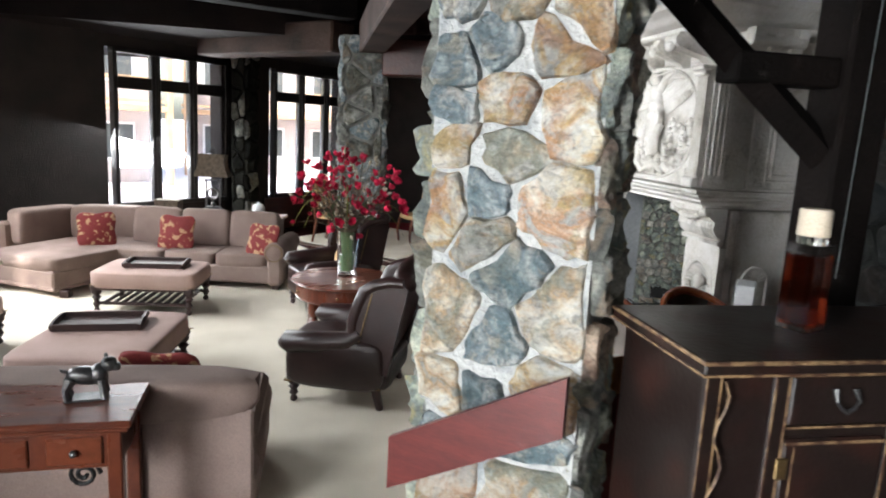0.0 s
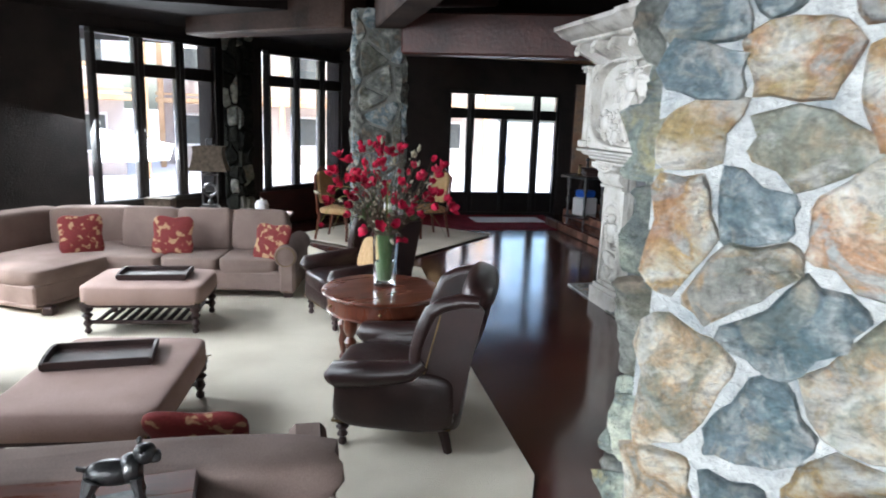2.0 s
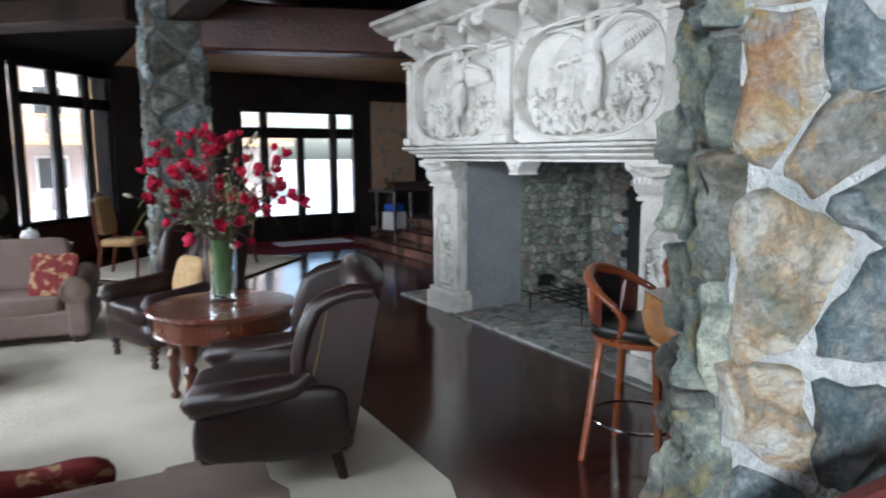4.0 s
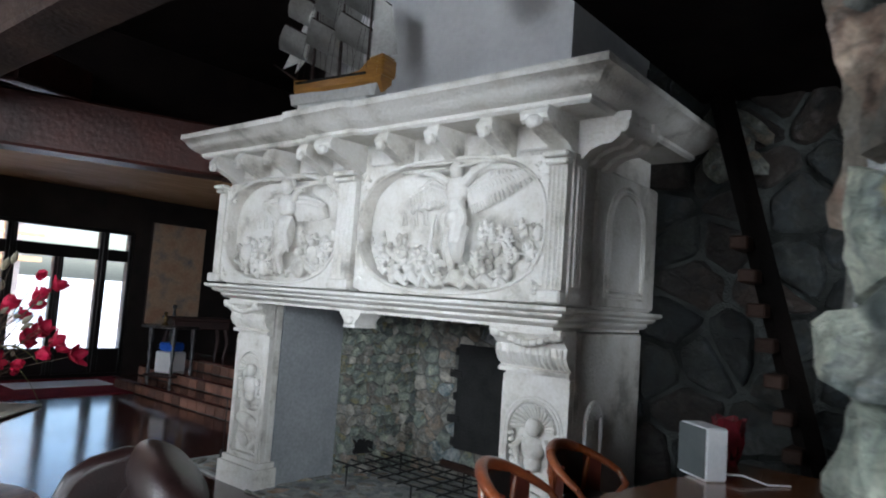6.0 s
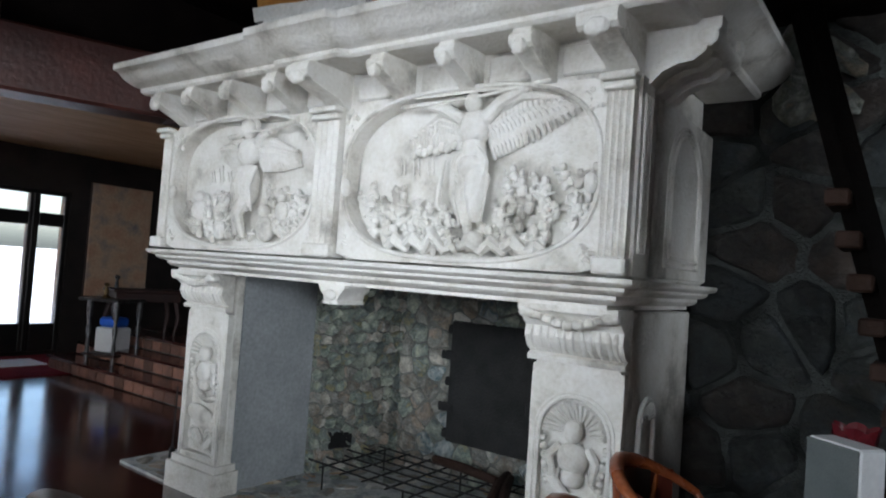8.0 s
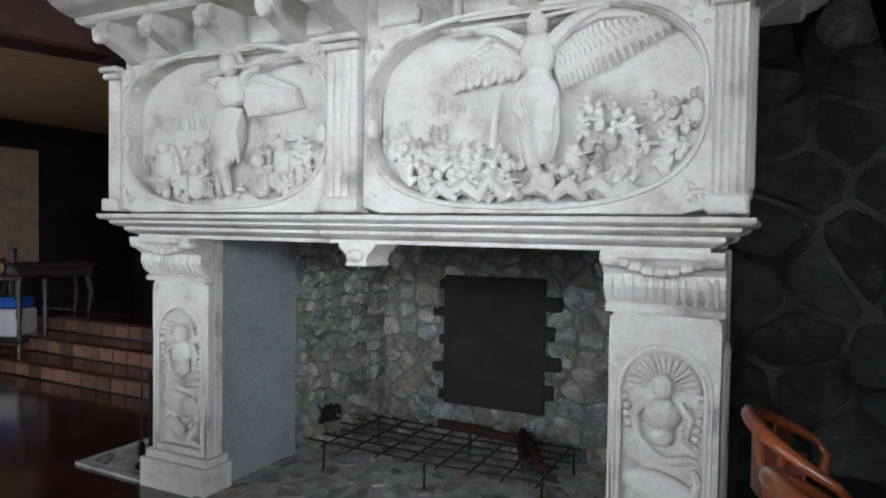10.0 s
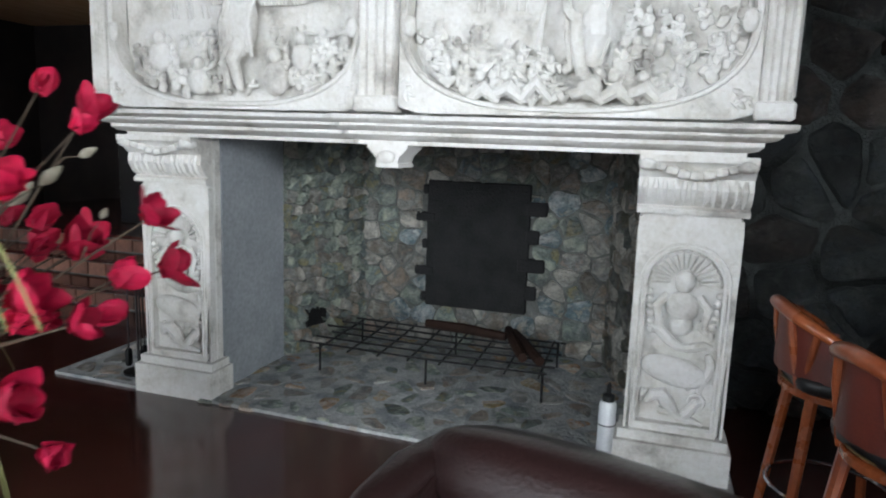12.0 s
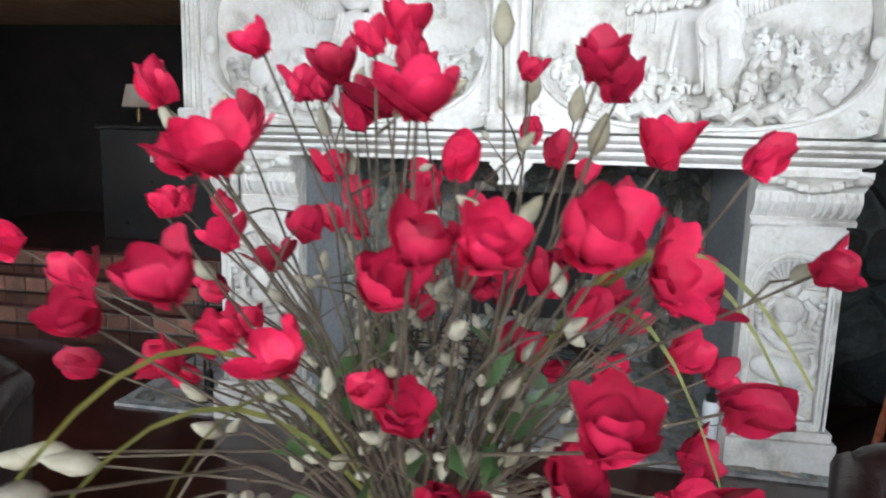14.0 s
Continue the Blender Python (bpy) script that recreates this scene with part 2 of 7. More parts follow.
M_PANEL = mat("red_brown_wainscot", (0.07, 0.018, 0.012), (0.035, 0.010, 0.008), rough=0.4, scale=3, bump=0.15, stretch=(1, 1, 4))
M_FRAME = mat("black_window_frame", (0.016, 0.013, 0.012), (0.009, 0.008, 0.008), rough=0.35, scale=8, bump=0.05)
M_CHERRY = mat("cherry_wood", (0.13, 0.034, 0.016), (0.065, 0.017, 0.009), rough=0.3, scale=3, bump=0.05, fine=30, stretch=(1, 6, 1), coat=0.25)
M_REDBOARD = mat("red_stained_board", (0.105, 0.019, 0.016), (0.065, 0.012, 0.011), rough=0.48, scale=2.5, bump=0.06, fine=35, stretch=(1, 1, 6), coat=0.05, spec=0.35)
M_STOOLWOOD = mat("orange_brown_wood", (0.28, 0.075, 0.024), (0.17, 0.038, 0.014), rough=0.28, scale=4, bump=0.05, coat=0.4)
M_LOGSLAB = mat("live_edge_slab", (0.42, 0.20, 0.06), (0.22, 0.085, 0.028), c3=(0.34, 0.14, 0.045), rough=0.3, scale=4, bump=0.25, fine=25, coat=0.3)
M_SLABTOP = mat("polished_slab_top", (0.22, 0.085, 0.032), (0.12, 0.045, 0.02), rough=0.22, scale=3, bump=0.04, coat=0.5)
M_LEATHER = mat("dark_brown_leather", (0.027, 0.0125, 0.0115), (0.013, 0.0065, 0.006), rough=0.33, scale=5, bump=0.14, fine=110, spec=0.45)
M_BLKLEATHER = mat("black_leather", (0.014, 0.014, 0.014), (0.009, 0.009, 0.009), rough=0.32, scale=8, bump=0.12, fine=140)
M_REDLEATHER = mat("russet_leather", (0.11, 0.02, 0.011), (0.065, 0.012, 0.007), rough=0.4, scale=5, bump=0.1, fine=140)
M_SUEDE = mat("taupe_upholstery", (0.2378, 0.1760, 0.1523), (0.1798, 0.1285, 0.1093), rough=0.85, scale=3, bump=0.12, fine=190, spec=0.2)
M_PINK = mat("rose_beige_upholstery", (0.3827, 0.2686, 0.2364), (0.3165, 0.2180, 0.1914), rough=0.85, scale=3, bump=0.1, fine=220, spec=0.2)
M_REDFAB = mat("red_gold_damask", (0.15, 0.012, 0.012), (0.36, 0.22, 0.12), c3=(0.16, 0.02, 0.015), rough=0.85, scale=15, bump=0.15, fine=90, detail=2, ramp=(0.50, 0.60))
M_TANFAB = mat("straw_fabric", (0.48, 0.32, 0.16), (0.36, 0.22, 0.10), rough=0.9, scale=20, bump=0.3, fine=120)
M_IRON = mat("black_iron", (0.025, 0.024, 0.024), (0.014, 0.014, 0.014), rough=0.5, scale=12, bump=0.2, metal=0.6)
M_PEWTER = mat("dark_pewter", (0.16, 0.16, 0.16), (0.07, 0.07, 0.072), rough=0.32, scale=14, bump=0.15, metal=0.85)
M_BRASS = mat("aged_brass", (0.24, 0.165, 0.075), (0.14, 0.095, 0.045), rough=0.4, scale=12, bump=0.1, metal=0.9)
M_CHROME = mat("chrome", (0.6, 0.6, 0.62), (0.5, 0.5, 0.52), rough=0.15, bump=0.0, metal=1.0)
M_SHADE = mat("parchment_lampshade", (0.5811, 0.5096, 0.4004), (0.4874, 0.4186, 0.3185), rough=0.9, scale=5, bump=0.1, fine=180)
M_TRAY = mat("dark_tray_wood", (0.040, 0.016, 0.013), (0.022, 0.010, 0.009), rough=0.6, scale=5, bump=0.06)
M_BLACKLAC = mat("worn_black_lacquer", (0.011, 0.007, 0.006), (0.030, 0.010, 0.007), rough=0.36, scale=5, bump=0.08, coat=0.08, ramp=(0.5, 0.8), spec=0.25)
M_WORNEDGE = mat("worn_gold_edge", (0.208, 0.132, 0.067), (0.050, 0.022, 0.013), rough=0.5, scale=26, bump=0.15, ramp=(0.42, 0.6))
M_WHITE = mat("white_plastic", (0.78, 0.79, 0.80), (0.74, 0.75, 0.76), rough=0.4, bump=0.02)
M_DKGREY = mat("dark_grey_cloth", (0.09, 0.10, 0.10), (0.07, 0.08, 0.08), rough=0.8, bump=0.1, fine=300)
M_PETAL = mat("red_petal", (0.50, 0.011, 0.058), (0.31, 0.005, 0.028), rough=0.6, scale=9, bump=0.08, fine=60, vary=0.28, spec=0.25)
M_BUD = mat("pale_bud", (0.384, 0.352, 0.272), (0.240, 0.208, 0.136), rough=0.75, scale=20, bump=0.1)
M_STEM = mat("brown_twig", (0.1100, 0.0825, 0.0550), (0.0550, 0.0385, 0.0248), rough=0.8, scale=30, bump=0.2)
M_LEAF = mat("green_leaf", (0.0630, 0.1120, 0.0350), (0.0350, 0.0700, 0.0210), rough=0.5, scale=12, bump=0.1)
M_GRASS = mat("olive_ribbon_leaf", (0.1960, 0.1820, 0.0420), (0.1190, 0.1260, 0.0280), rough=0.55, scale=12, bump=0.1)
M_SNOW = mat("snow_ground", (0.85, 0.86, 0.88), (0.78, 0.80, 0.83), rough=0.9, scale=1, bump=0.3)
M_HULL = mat("varnished_ship_hull", (0.42, 0.20, 0.035), (0.30, 0.13, 0.025), rough=0.35, scale=10, bump=0.05, stretch=(1, 1, 8))
M_SAIL = mat("sail_cloth", (0.62, 0.61, 0.58), (0.48, 0.47, 0.45), rough=0.9, scale=7, bump=0.2)
M_BRICK = mat("stair_brick", (0.22, 0.10, 0.065), (0.14, 0.07, 0.05), rough=0.8, scale=8, bump=0.4, vary=0.5)
M_ORANGE = mat("orange_timber", (0.52, 0.34, 0.20), (0.42, 0.26, 0.14), rough=0.7, scale=3, bump=0.1)
M_FACADE = mat("snow_lit_facade", (0.52, 0.47, 0.45), (0.42, 0.36, 0.34), rough=0.85, scale=2, bump=0.2)
M_CLAY = mat("mosaic_paint", (0.42, 0.25, 0.17), (0.20, 0.19, 0.20), c3=(0.46, 0.32, 0.22), rough=0.6, scale=3.2, bump=0.2, fine=25)
M_GLASS = glass("clear_glass")
M_VASE = glass("vase_glass", (0.97, 1.0, 0.99), 0.02)
M_AMBER = glass("amber_red_liquid", (0.75, 0.10, 0.03), 0.05)
M_BLUEBOX = mat("blue_plastic", (0.03, 0.14, 0.65), (0.02, 0.1, 0.5), rough=0.4, bump=0.0)
M_REDGLASS = mat("red_tulip_glass", (0.10, 0.010, 0.014), (0.06, 0.006, 0.01), rough=0.2, bump=0.02, coat=0.5)


# ---- shapes ----
class G:
    """Vertices and faces gathered for one mesh."""

    def __init__(self):
        self.v, self.f = [], []

    def add(self, vs, fs):
        n = len(self.v)
        self.v += [tuple(p) for p in vs]
        self.f += [tuple(i + n for i in f) for f in fs]
        return self

    def box(self, c, s, m=None, b=0.0):
        """A box of size s round c, its edges cut by b."""
        hx, hy, hz = s[0] / 2, s[1] / 2, s[2] / 2
        b = min(b, hx * 0.9, hy * 0.9, hz * 0.9)
        if b <= 0:
            vs = [(x, y, z) for x in (-hx, hx) for y in (-hy, hy) for z in (-hz, hz)]
            fs = [(0, 1, 3, 2), (4, 6, 7, 5), (0, 4, 5, 1), (2, 3, 7, 6), (0, 2, 6, 4), (1, 5, 7, 3)]
        else:
            vs, fs = [], []
            for sx in (-1, 1):
                for sy in (-1, 1):
                    for sz in (-1, 1):
                        vs += [(sx * hx, sy * (hy - b), sz * (hz - b)), (sx * (hx - b), sy * hy, sz * (hz - b)), (sx * (hx - b), sy * (hy - b), sz * hz)]
            k = lambda x, y, z, a: ((x > 0) * 4 + (y > 0) * 2 + (z > 0)) * 3 + a
            for x in (-1, 1):
                fs.append([k(x, -1, -1, 0), k(x, 1, -1, 0), k(x, 1, 1, 0), k(x, -1, 1, 0)][::x])
                fs.append([k(-1, x, -1, 1), k(-1, x, 1, 1), k(1, x, 1, 1), k(1, x, -1, 1)][::x])
                fs.append([k(-1, -1, x, 2), k(1, -1, x, 2), k(1, 1, x, 2), k(-1, 1, x, 2)][::x])
                for y in (-1, 1):
                    fs.append([k(x, y, -1, 0), k(x, y, -1, 1), k(x, y, 1, 1), k(x, y, 1, 0)][:: x * y])
                    fs.append([k(x, -1, y, 2), k(x, -1, y, 0), k(x, 1, y, 0), k(x, 1, y, 2)][:: x * y])
                    fs.append([k(-1, x, y, 1), k(-1, x, y, 2), k(1, x, y, 2), k(1, x, y, 1)][:: x * y])
                    for z in (-1, 1):
                        fs.append([k(x, y, z, 0), k(x, y, z, 1), k(x, y, z, 2)][:: x * y * z])
        c = Vector(c)
        return self.add([((m @ Vector(p)) if m else Vector(p)) + c for p in vs], fs)

    def tube(self, pts, r, n=8, caps=True):
        """A round tube through pts; r is one radius or one for each point."""
        pts = [Vector(p) for p in pts]
        rs = r if isinstance(r, (list, tuple)) else [r] * len(pts)
        vs, fs = [], []
        up = None
        for i, p in enumerate(pts):
            d = (pts[min(i + 1, len(pts) - 1)] - pts[max(i - 1, 0)]).normalized()
            if up is None:
                up = Vector((0, 0, 1)) if abs(d.z) < 0.9 else Vector((1, 0, 0))
            a = d.cross(up)
            a = a.normalized() if a.length > 1e-6 else Vector((1, 0, 0))
            up = a.cross(d).normalized()
            vs += [p + (a * math.cos(2 * math.pi * j / n) + up * math.sin(2 * math.pi * j / n)) * rs[i] for j in range(n)]
        for i in range(len(pts) - 1):
            fs += [(i * n + j, i * n + (j + 1) % n, (i + 1) * n + (j + 1) % n, (i + 1) * n + j) for j in range(n)]
        if caps:
            fs += [tuple(range(n))[::-1], tuple(range((len(pts) - 1) * n, len(pts) * n))]
        return self.add(vs, fs)

    def lathe(self, prof, c=(0, 0, 0), n=20, m=None):
        """A turned shape: prof is rows of radius and height."""
        vs, fs = [], []
        for r, z in prof:
            vs += [Vector((r * math.cos(2 * math.pi * j / n), r * math.sin(2 * math.pi * j / n), z)) for j in range(n)]
        for i in range(len(prof) - 1):
            fs += [(i * n + j, i * n + (j + 1) % n, (i + 1) * n + (j + 1) % n, (i + 1) * n + j) for j in range(n)]
        fs += [tuple(range(n))[::-1], tuple(range((len(prof) - 1) * n, len(prof) * n))]
        return self.add([((m @ p) if m else p) + Vector(c) for p in vs], fs)

    def puff(self, c, s, e=0.45, m=None, nu=20, nv=12, wob=0.0, seed=0):
        """A soft rounded block of size s (small e: boxy; 1: an ellipsoid)."""
        P = lambda t: math.copysign(abs(t) ** e, t)
        vs, fs = [], []
        for i in range(nv + 1):
            th = -math.pi / 2 + math.pi * i / nv
            for j in range(nu):
                ph = 2 * math.pi * j / nu
                p = Vector((s[0] / 2 * P(math.cos(th)) * P(math.cos(ph)), s[1] / 2 * P(math.cos(th)) * P(math.sin(ph)), s[2] / 2 * P(math.sin(th))))
                if wob:
                    p *= 1 + wob * noise.noise(p * 9 + Vector((seed * 7.1, seed * 3.3, 0)))
                vs.append(((m @ p) if m else p) + Vector(c))
        for i in range(nv):
            fs += [(i * nu + j, i * nu + (j + 1) % nu, (i + 1) * nu + (j + 1) % nu, (i + 1) * nu + j) for j in range(nu)]
        return self.add(vs, fs)

    def prism(self, poly, a, b, axis="z"):
        """A flat outline pushed from a to b along an axis. The outline's pairs are the other two axes in order."""
        put = {"z": lambda p, h: (p[0], p[1], h), "y": lambda p, h: (p[0], h, p[1]), "x": lambda p, h: (h, p[0], p[1])}[axis]
        n = len(poly)
        vs = [put(p, a) for p in poly] + [put(p, b) for p in poly]
        return self.add(vs, [tuple(range(n))[::-1], tuple(range(n, 2 * n))] + [(i, (i + 1) % n, n + (i + 1) % n, n + i) for i in range(n)])

    def sweep(self, path, prof, closed=False):
        """A moulding: prof is rows of (outward, height), carried with mitres along the plan path, outward to its right."""
        P = [Vector(p) for p in path]
        n, k = len(P), len(prof)
        vs, fs = [], []
        for i in range(n):
            d0 = (P[i] - P[i - 1]).normalized() if i or closed else (P[1] - P[0]).normalized()
            d1 = (P[(i + 1) % n] - P[i]).normalized() if i < n - 1 or closed else d0
            n0, n1 = Vector((d0.y, -d0.x)), Vector((d1.y, -d1.x))
            o = (n0 + n1) / max(0.3, 1 + n0.dot(n1))
            vs += [(P[i].x + o.x * a, P[i].y + o.y * a, z) for a, z in prof]
        for i in range(n if closed else n - 1):
            j = (i + 1) % n
            fs += [(i * k + t, j * k + t, j * k + t + 1, i * k + t + 1) for t in range(k - 1)]
        if not closed:
            fs += [tuple(range(k)), tuple(range((n - 1) * k, n * k))[::-1]]
        return self.add(vs, fs)


WORLDLY = {}


def thing(name, label, category, m=None, group="", kind="", world=False):
    """An Empty that holds a thing's parts. world: its parts are given in world coordinates."""
    ob = new(name)
    ob.empty_display_size = 0.1
    m = m or Matrix()
    ob.matrix_basis = m
    if world:
        WORLDLY[ob.name] = m.inverted()
    return tagged(ob, label, category, group, kind)


def mesh(name, g, material, smooth=30):
    me = bpy.data.meshes.new(name)
    me.from_pydata(g.v, [], g.f)
    bm = bmesh.new()
    bm.from_mesh(me)
    bmesh.ops.recalc_face_normals(bm, faces=bm.faces)
    if smooth:
        for f in bm.faces:
            f.smooth = True
        lim = radians(smooth)
        for e in bm.edges:
            if len(e.link_faces) == 2 and e.calc_face_angle(0) > lim:
                e.smooth = False
    bm.to_mesh(me)
    bm.free()
    me.materials.append(material)
    return me


def part(name, g, material, parent=None, label="", smooth=35):
    """One mesh object under a thing or a part."""
    ob = new(name, mesh(name, g, material, smooth))
    if parent:
        ob.parent = parent
        root = parent
        while root.parent:
            root = root.parent
        if root.name in WORLDLY and parent == root:
            ob.matrix_parent_inverse = WORLDLY[root.name]
    return tagged(ob, label)


def setting(name, g, material, label="", category="", smooth=35):
    return tagged(part(name, g, material, None, label, smooth), "", category, "", "structure")


def rz(a):
    return Matrix.Rotation(radians(a), 3, "Z")


def ry(a):
    return Matrix.Rotation(radians(a), 3, "Y")


def rx(a):
    return Matrix.Rotation(radians(a), 3, "X")


# ---- stonework ----
def clip(poly, p, n):
    out = []
    for i, a in enumerate(poly):
        b = poly[(i + 1) % len(poly)]
        da, db = (a - p).dot(n), (b - p).dot(n)
        if da <= 0:
            out.append(a)
        if da * db < 0:
            out.append(a + (b - a) * (da / (da - db)))
    return out


def cells(seeds, w, h, gap):
    """Cells of a rectangle w by h round the seeds, drawn back from each other by gap."""
    seeds = [Vector(s) for s in seeds]
    for i, s in enumerate(seeds):
        poly = [Vector(p) for p in ((0, 0), (w, 0), (w, h), (0, h))]
        for j, o in enumerate(seeds):
            if i != j and (o - s).length < 1.6:
                d = (o - s).normalized()
                poly = clip(poly, (s + o) / 2 - d * gap / 2, d)
                if len(poly) < 3:
                    break
        if len(poly) >= 3:
            yield s, poly


def scatter(w, h, size, rng, wide=1.25):
    """Seeds in uneven courses."""
    out, y = [], -size * 0.2
    while y < h + size * 0.2:
        row, x = size * rng.uniform(0.75, 1.2), -size * rng.uniform(0, 0.6)
        while x < w + size * 0.3:
            out.append((x, y + rng.uniform(-0.3, 0.3) * row))
            x += size * wide * rng.uniform(0.65, 1.4)
        y += row * 0.9
    return out


def stone(poly, proud, rng, rough=0.5, rings=2):
    """One split, knocked-about stone on its outline."""
    c = sum(poly, Vector((0, 0))) / len(poly)
    pts = []
    for i, a in enumerate(poly):
        b = poly[(i + 1) % len(poly)]
        ln = (b - a).length
        ts = (0.5,) if ln < 0.05 else (0.14, 0.5, 0.86) if ln < 0.2 or rings < 3 else (0.1, 0.3, 0.5, 0.7, 0.9)
        for t in ts:
            q = a.lerp(b, t)
            wv = 0.034 * noise.noise(Vector((q.x * 11, q.y * 11, 7.0 + 3 * c.x))) + 0.016 * noise.noise(Vector((q.x * 37, q.y * 37, 2.0))) if rings > 3 else 0.0
            pts.append(q + (q - c).normalized() * (0.010 * rng.uniform(-1, 0.7) + wv))
    n = len(pts)
    off = Vector((rng.uniform(0, 90), rng.uniform(0, 90), rng.uniform(0, 90)))
    tx, ty = rng.uniform(-0.12, 0.12), rng.uniform(-0.12, 0.12)
    ks = [0.975] + [1 - 0.22 * (r + 1) * (2.2 / rings) * 0.8 if rings < 5 else 1 - 0.06 - 0.94 * (r + 0.2) / rings for r in range(rings - 1)]
    vs = [(p.x, p.y, -0.02) for p in pts]
    for r, k in enumerate(ks):
        for p in pts:
            q = c + (p - c) * k
            h = proud * (0.5 if rings < 4 else 0.28) if r == 0 else proud * (0.95 if rings < 4 or r > 1 else 0.85)
            h += rough * proud * (0.9 * noise.noise(Vector((q.x * 9, q.y * 9, 0)) + off) + (0.6 * abs(noise.noise(Vector((q.x * 24, q.y * 30, 3)) + off)) if r else 0))
            if rings > 4 and r:
                # split facets and chips
                h += 0.55 * proud * (noise.noise(Vector((q.x * 17, q.y * 7, 5)) + off) + 0.5 * noise.noise(Vector((q.x * 48, q.y * 40, 9)) + off))
            vs.append((q.x, q.y, h + (q.x - c.x) * tx + (q.y - c.y) * ty))
    vs.append((c.x, c.y, proud * (1.0 + rough * noise.noise(Vector((c.x * 9, c.y * 9, 0)) + off))))
    fs = []
    for r in range(rings):
        fs += [(r * n + i, r * n + (i + 1) % n, (r + 1) * n + (i + 1) % n, (r + 1) * n + i) for i in range(n)]
    fs += [(rings * n + i, rings * n + (i + 1) % n, (rings + 1) * n) for i in range(n)]
    return G().add(vs, fs)


def masonry(parent, m, w, h, size, mats, seed=1, gap=0.03, proud=0.03, seeds=None, kinds=None, name="stone", keep=None, inv=None, wide=1.25, rough=0.5, rings=2):
    """Stones over the rectangle w by h of the plane m (x along, y up, z out), each an object under parent."""
    rng = random.Random(seed)
    seeds = seeds or scatter(w, h, size, rng, wide)
    for i, (s, poly) in enumerate(cells(seeds, w, h, gap)):
        if keep and not keep(s):
            continue
        area = sum(a.x * b.y - b.x * a.y for a, b in zip(poly, poly[1:] + poly[:1])) / 2
        if area < size * size * 0.06:
            continue
        mt = mats[kinds[i]] if kinds else rng.choice(mats)
        ob = new(name, mesh(name, stone(poly, proud * rng.uniform(0.7, 1.25), rng, rough, rings), mt, 38))
        ob.parent = parent
        if parent.name in WORLDLY:
            ob.matrix_parent_inverse = WORLDLY[parent.name]
        ob.matrix_basis = m


def plane(o, u, v):
    """The plane at o whose x runs along u and whose y runs along v."""
    u, v = Vector(u).normalized(), Vector(v).normalized()
    w = u.cross(v)
    return Matrix(((u.x, v.x, w.x, o[0]), (u.y, v.y, w.y, o[1]), (u.z, v.z, w.z, o[2]), (0, 0, 0, 1)))


# ---- the place ----


def slab(name, poly, z0, z1, material, label, category):
    return setting(name, G().prism(poly, z0, z1), material, label, category)


slab("floor", [(-4.7, -4.5), (7.9, -4.5), (7.9, 14.0), (-4.7, 14.0)], -0.2, 0.0, M_FLOOR, "dark red-brown polished floor, glossy", "floor")
slab("carpet", [(-4.28, 2.5), (0.42, 2.95), (0.895, 4.09), (0.955, 5.6), (1.2, 9.02), (0.2, 9.8), (-0.6, 11.36), (-4.28, 7.85)], 0.003, 0.018, M_CARPET, "cream wool carpet under the seating", "carpet")
slab("floor_upper", [(-4.39, -4.19), (7.59, -4.19), (7.59, 2.3), (1.0, 2.3), (0.75, 1.2), (-4.39, 1.2)], 0.002, 0.355, M_FLOOR, "raised upper floor with dark finish", "floor")
slab("step", [(-4.30, 1.22), (0.75, 1.22), (0.75, 1.51), (-4.30, 1.51)], 0.002, 0.18, M_FLOOR, "single low step to the upper floor", "step")
slab("carpet_red", [(1.14, 11.85), (5.23, 11.85), (5.23, 13.49), (1.14, 13.49)], 0.003, 0.014, M_REDCARPET, "dark red carpet before the glazed doors", "carpet")


def wall_run(name, p, q, z0, z1, holes, material, label, thick=0.3):
    """A wall from p to q with rectangular holes (s0, s1, z0, z1) through it; its thickness lies to the left of p to q."""
    p, q = Vector(p), Vector(q)
    u = (q - p).normalized()
    nrm = Vector((-u.y, u.x))
    length = (q - p).length
    g = G()
    xs = sorted({0.0, length, *[a for h in holes for a in h[:2]]})
    zs = sorted({z0, z1, *[a for h in holes for a in h[2:]]})
    for i in range(len(xs) - 1):
        for j in range(len(zs) - 1):
            a, b, c, d = xs[i], xs[i + 1], zs[j], zs[j + 1]
            if any(h[0] <= a and b <= h[1] and h[2] <= c and d <= h[3] for h in holes):
                continue
            P = [p + u * a, p + u * b, p + u * b + nrm * thick, p + u * a + nrm * thick]
            g.add([(k.x, k.y, z) for z in (c, d) for k in P], [(0, 3, 2, 1), (4, 5, 6, 7), (0, 1, 5, 4), (1, 2, 6, 5), (2, 3, 7, 6), (3, 0, 4, 7)])
    return setting(name, g, material, label, "wall", 0)


S = math.sqrt(0.5)
W1, W2 = (2.05, 3.95, 0.59, 2.80), (4.92, 6.74, 0.59, 2.80)
CEIL = 3.9
wall_left = wall_run("wall_west", (-4.3, 8.72), (-4.3, -4.2), 0, CEIL, [(8.72 - 8.15, 8.72 - 6.05, 0.6, 2.93), (8.72 - 5.2, 8.72 - 3.1, 0.6, 3.75), (8.72 + 1.25, 8.72 + 3.35, 0.6, 2.93)], M_WALL, "dark stained wall with tall windows", -0.3)
wall_diag = wall_run("wall_north_west", (-4.3, 8.72), (0.48, 13.5), 0, CEIL, [W1, W2], M_WALL, "dark angled wall with two tall windows")
wall_door = wall_run("wall_north", (0.48, 13.5), (7.6, 13.5), 0, CEIL, [(2.03, 4.26, 0.0, 2.37)], M_WALL, "dark wall with glazed doors")
wall_run("wall_east", (7.6, 13.5), (7.6, -4.2), 0, CEIL, [], M_WALL, "dark plain wall")
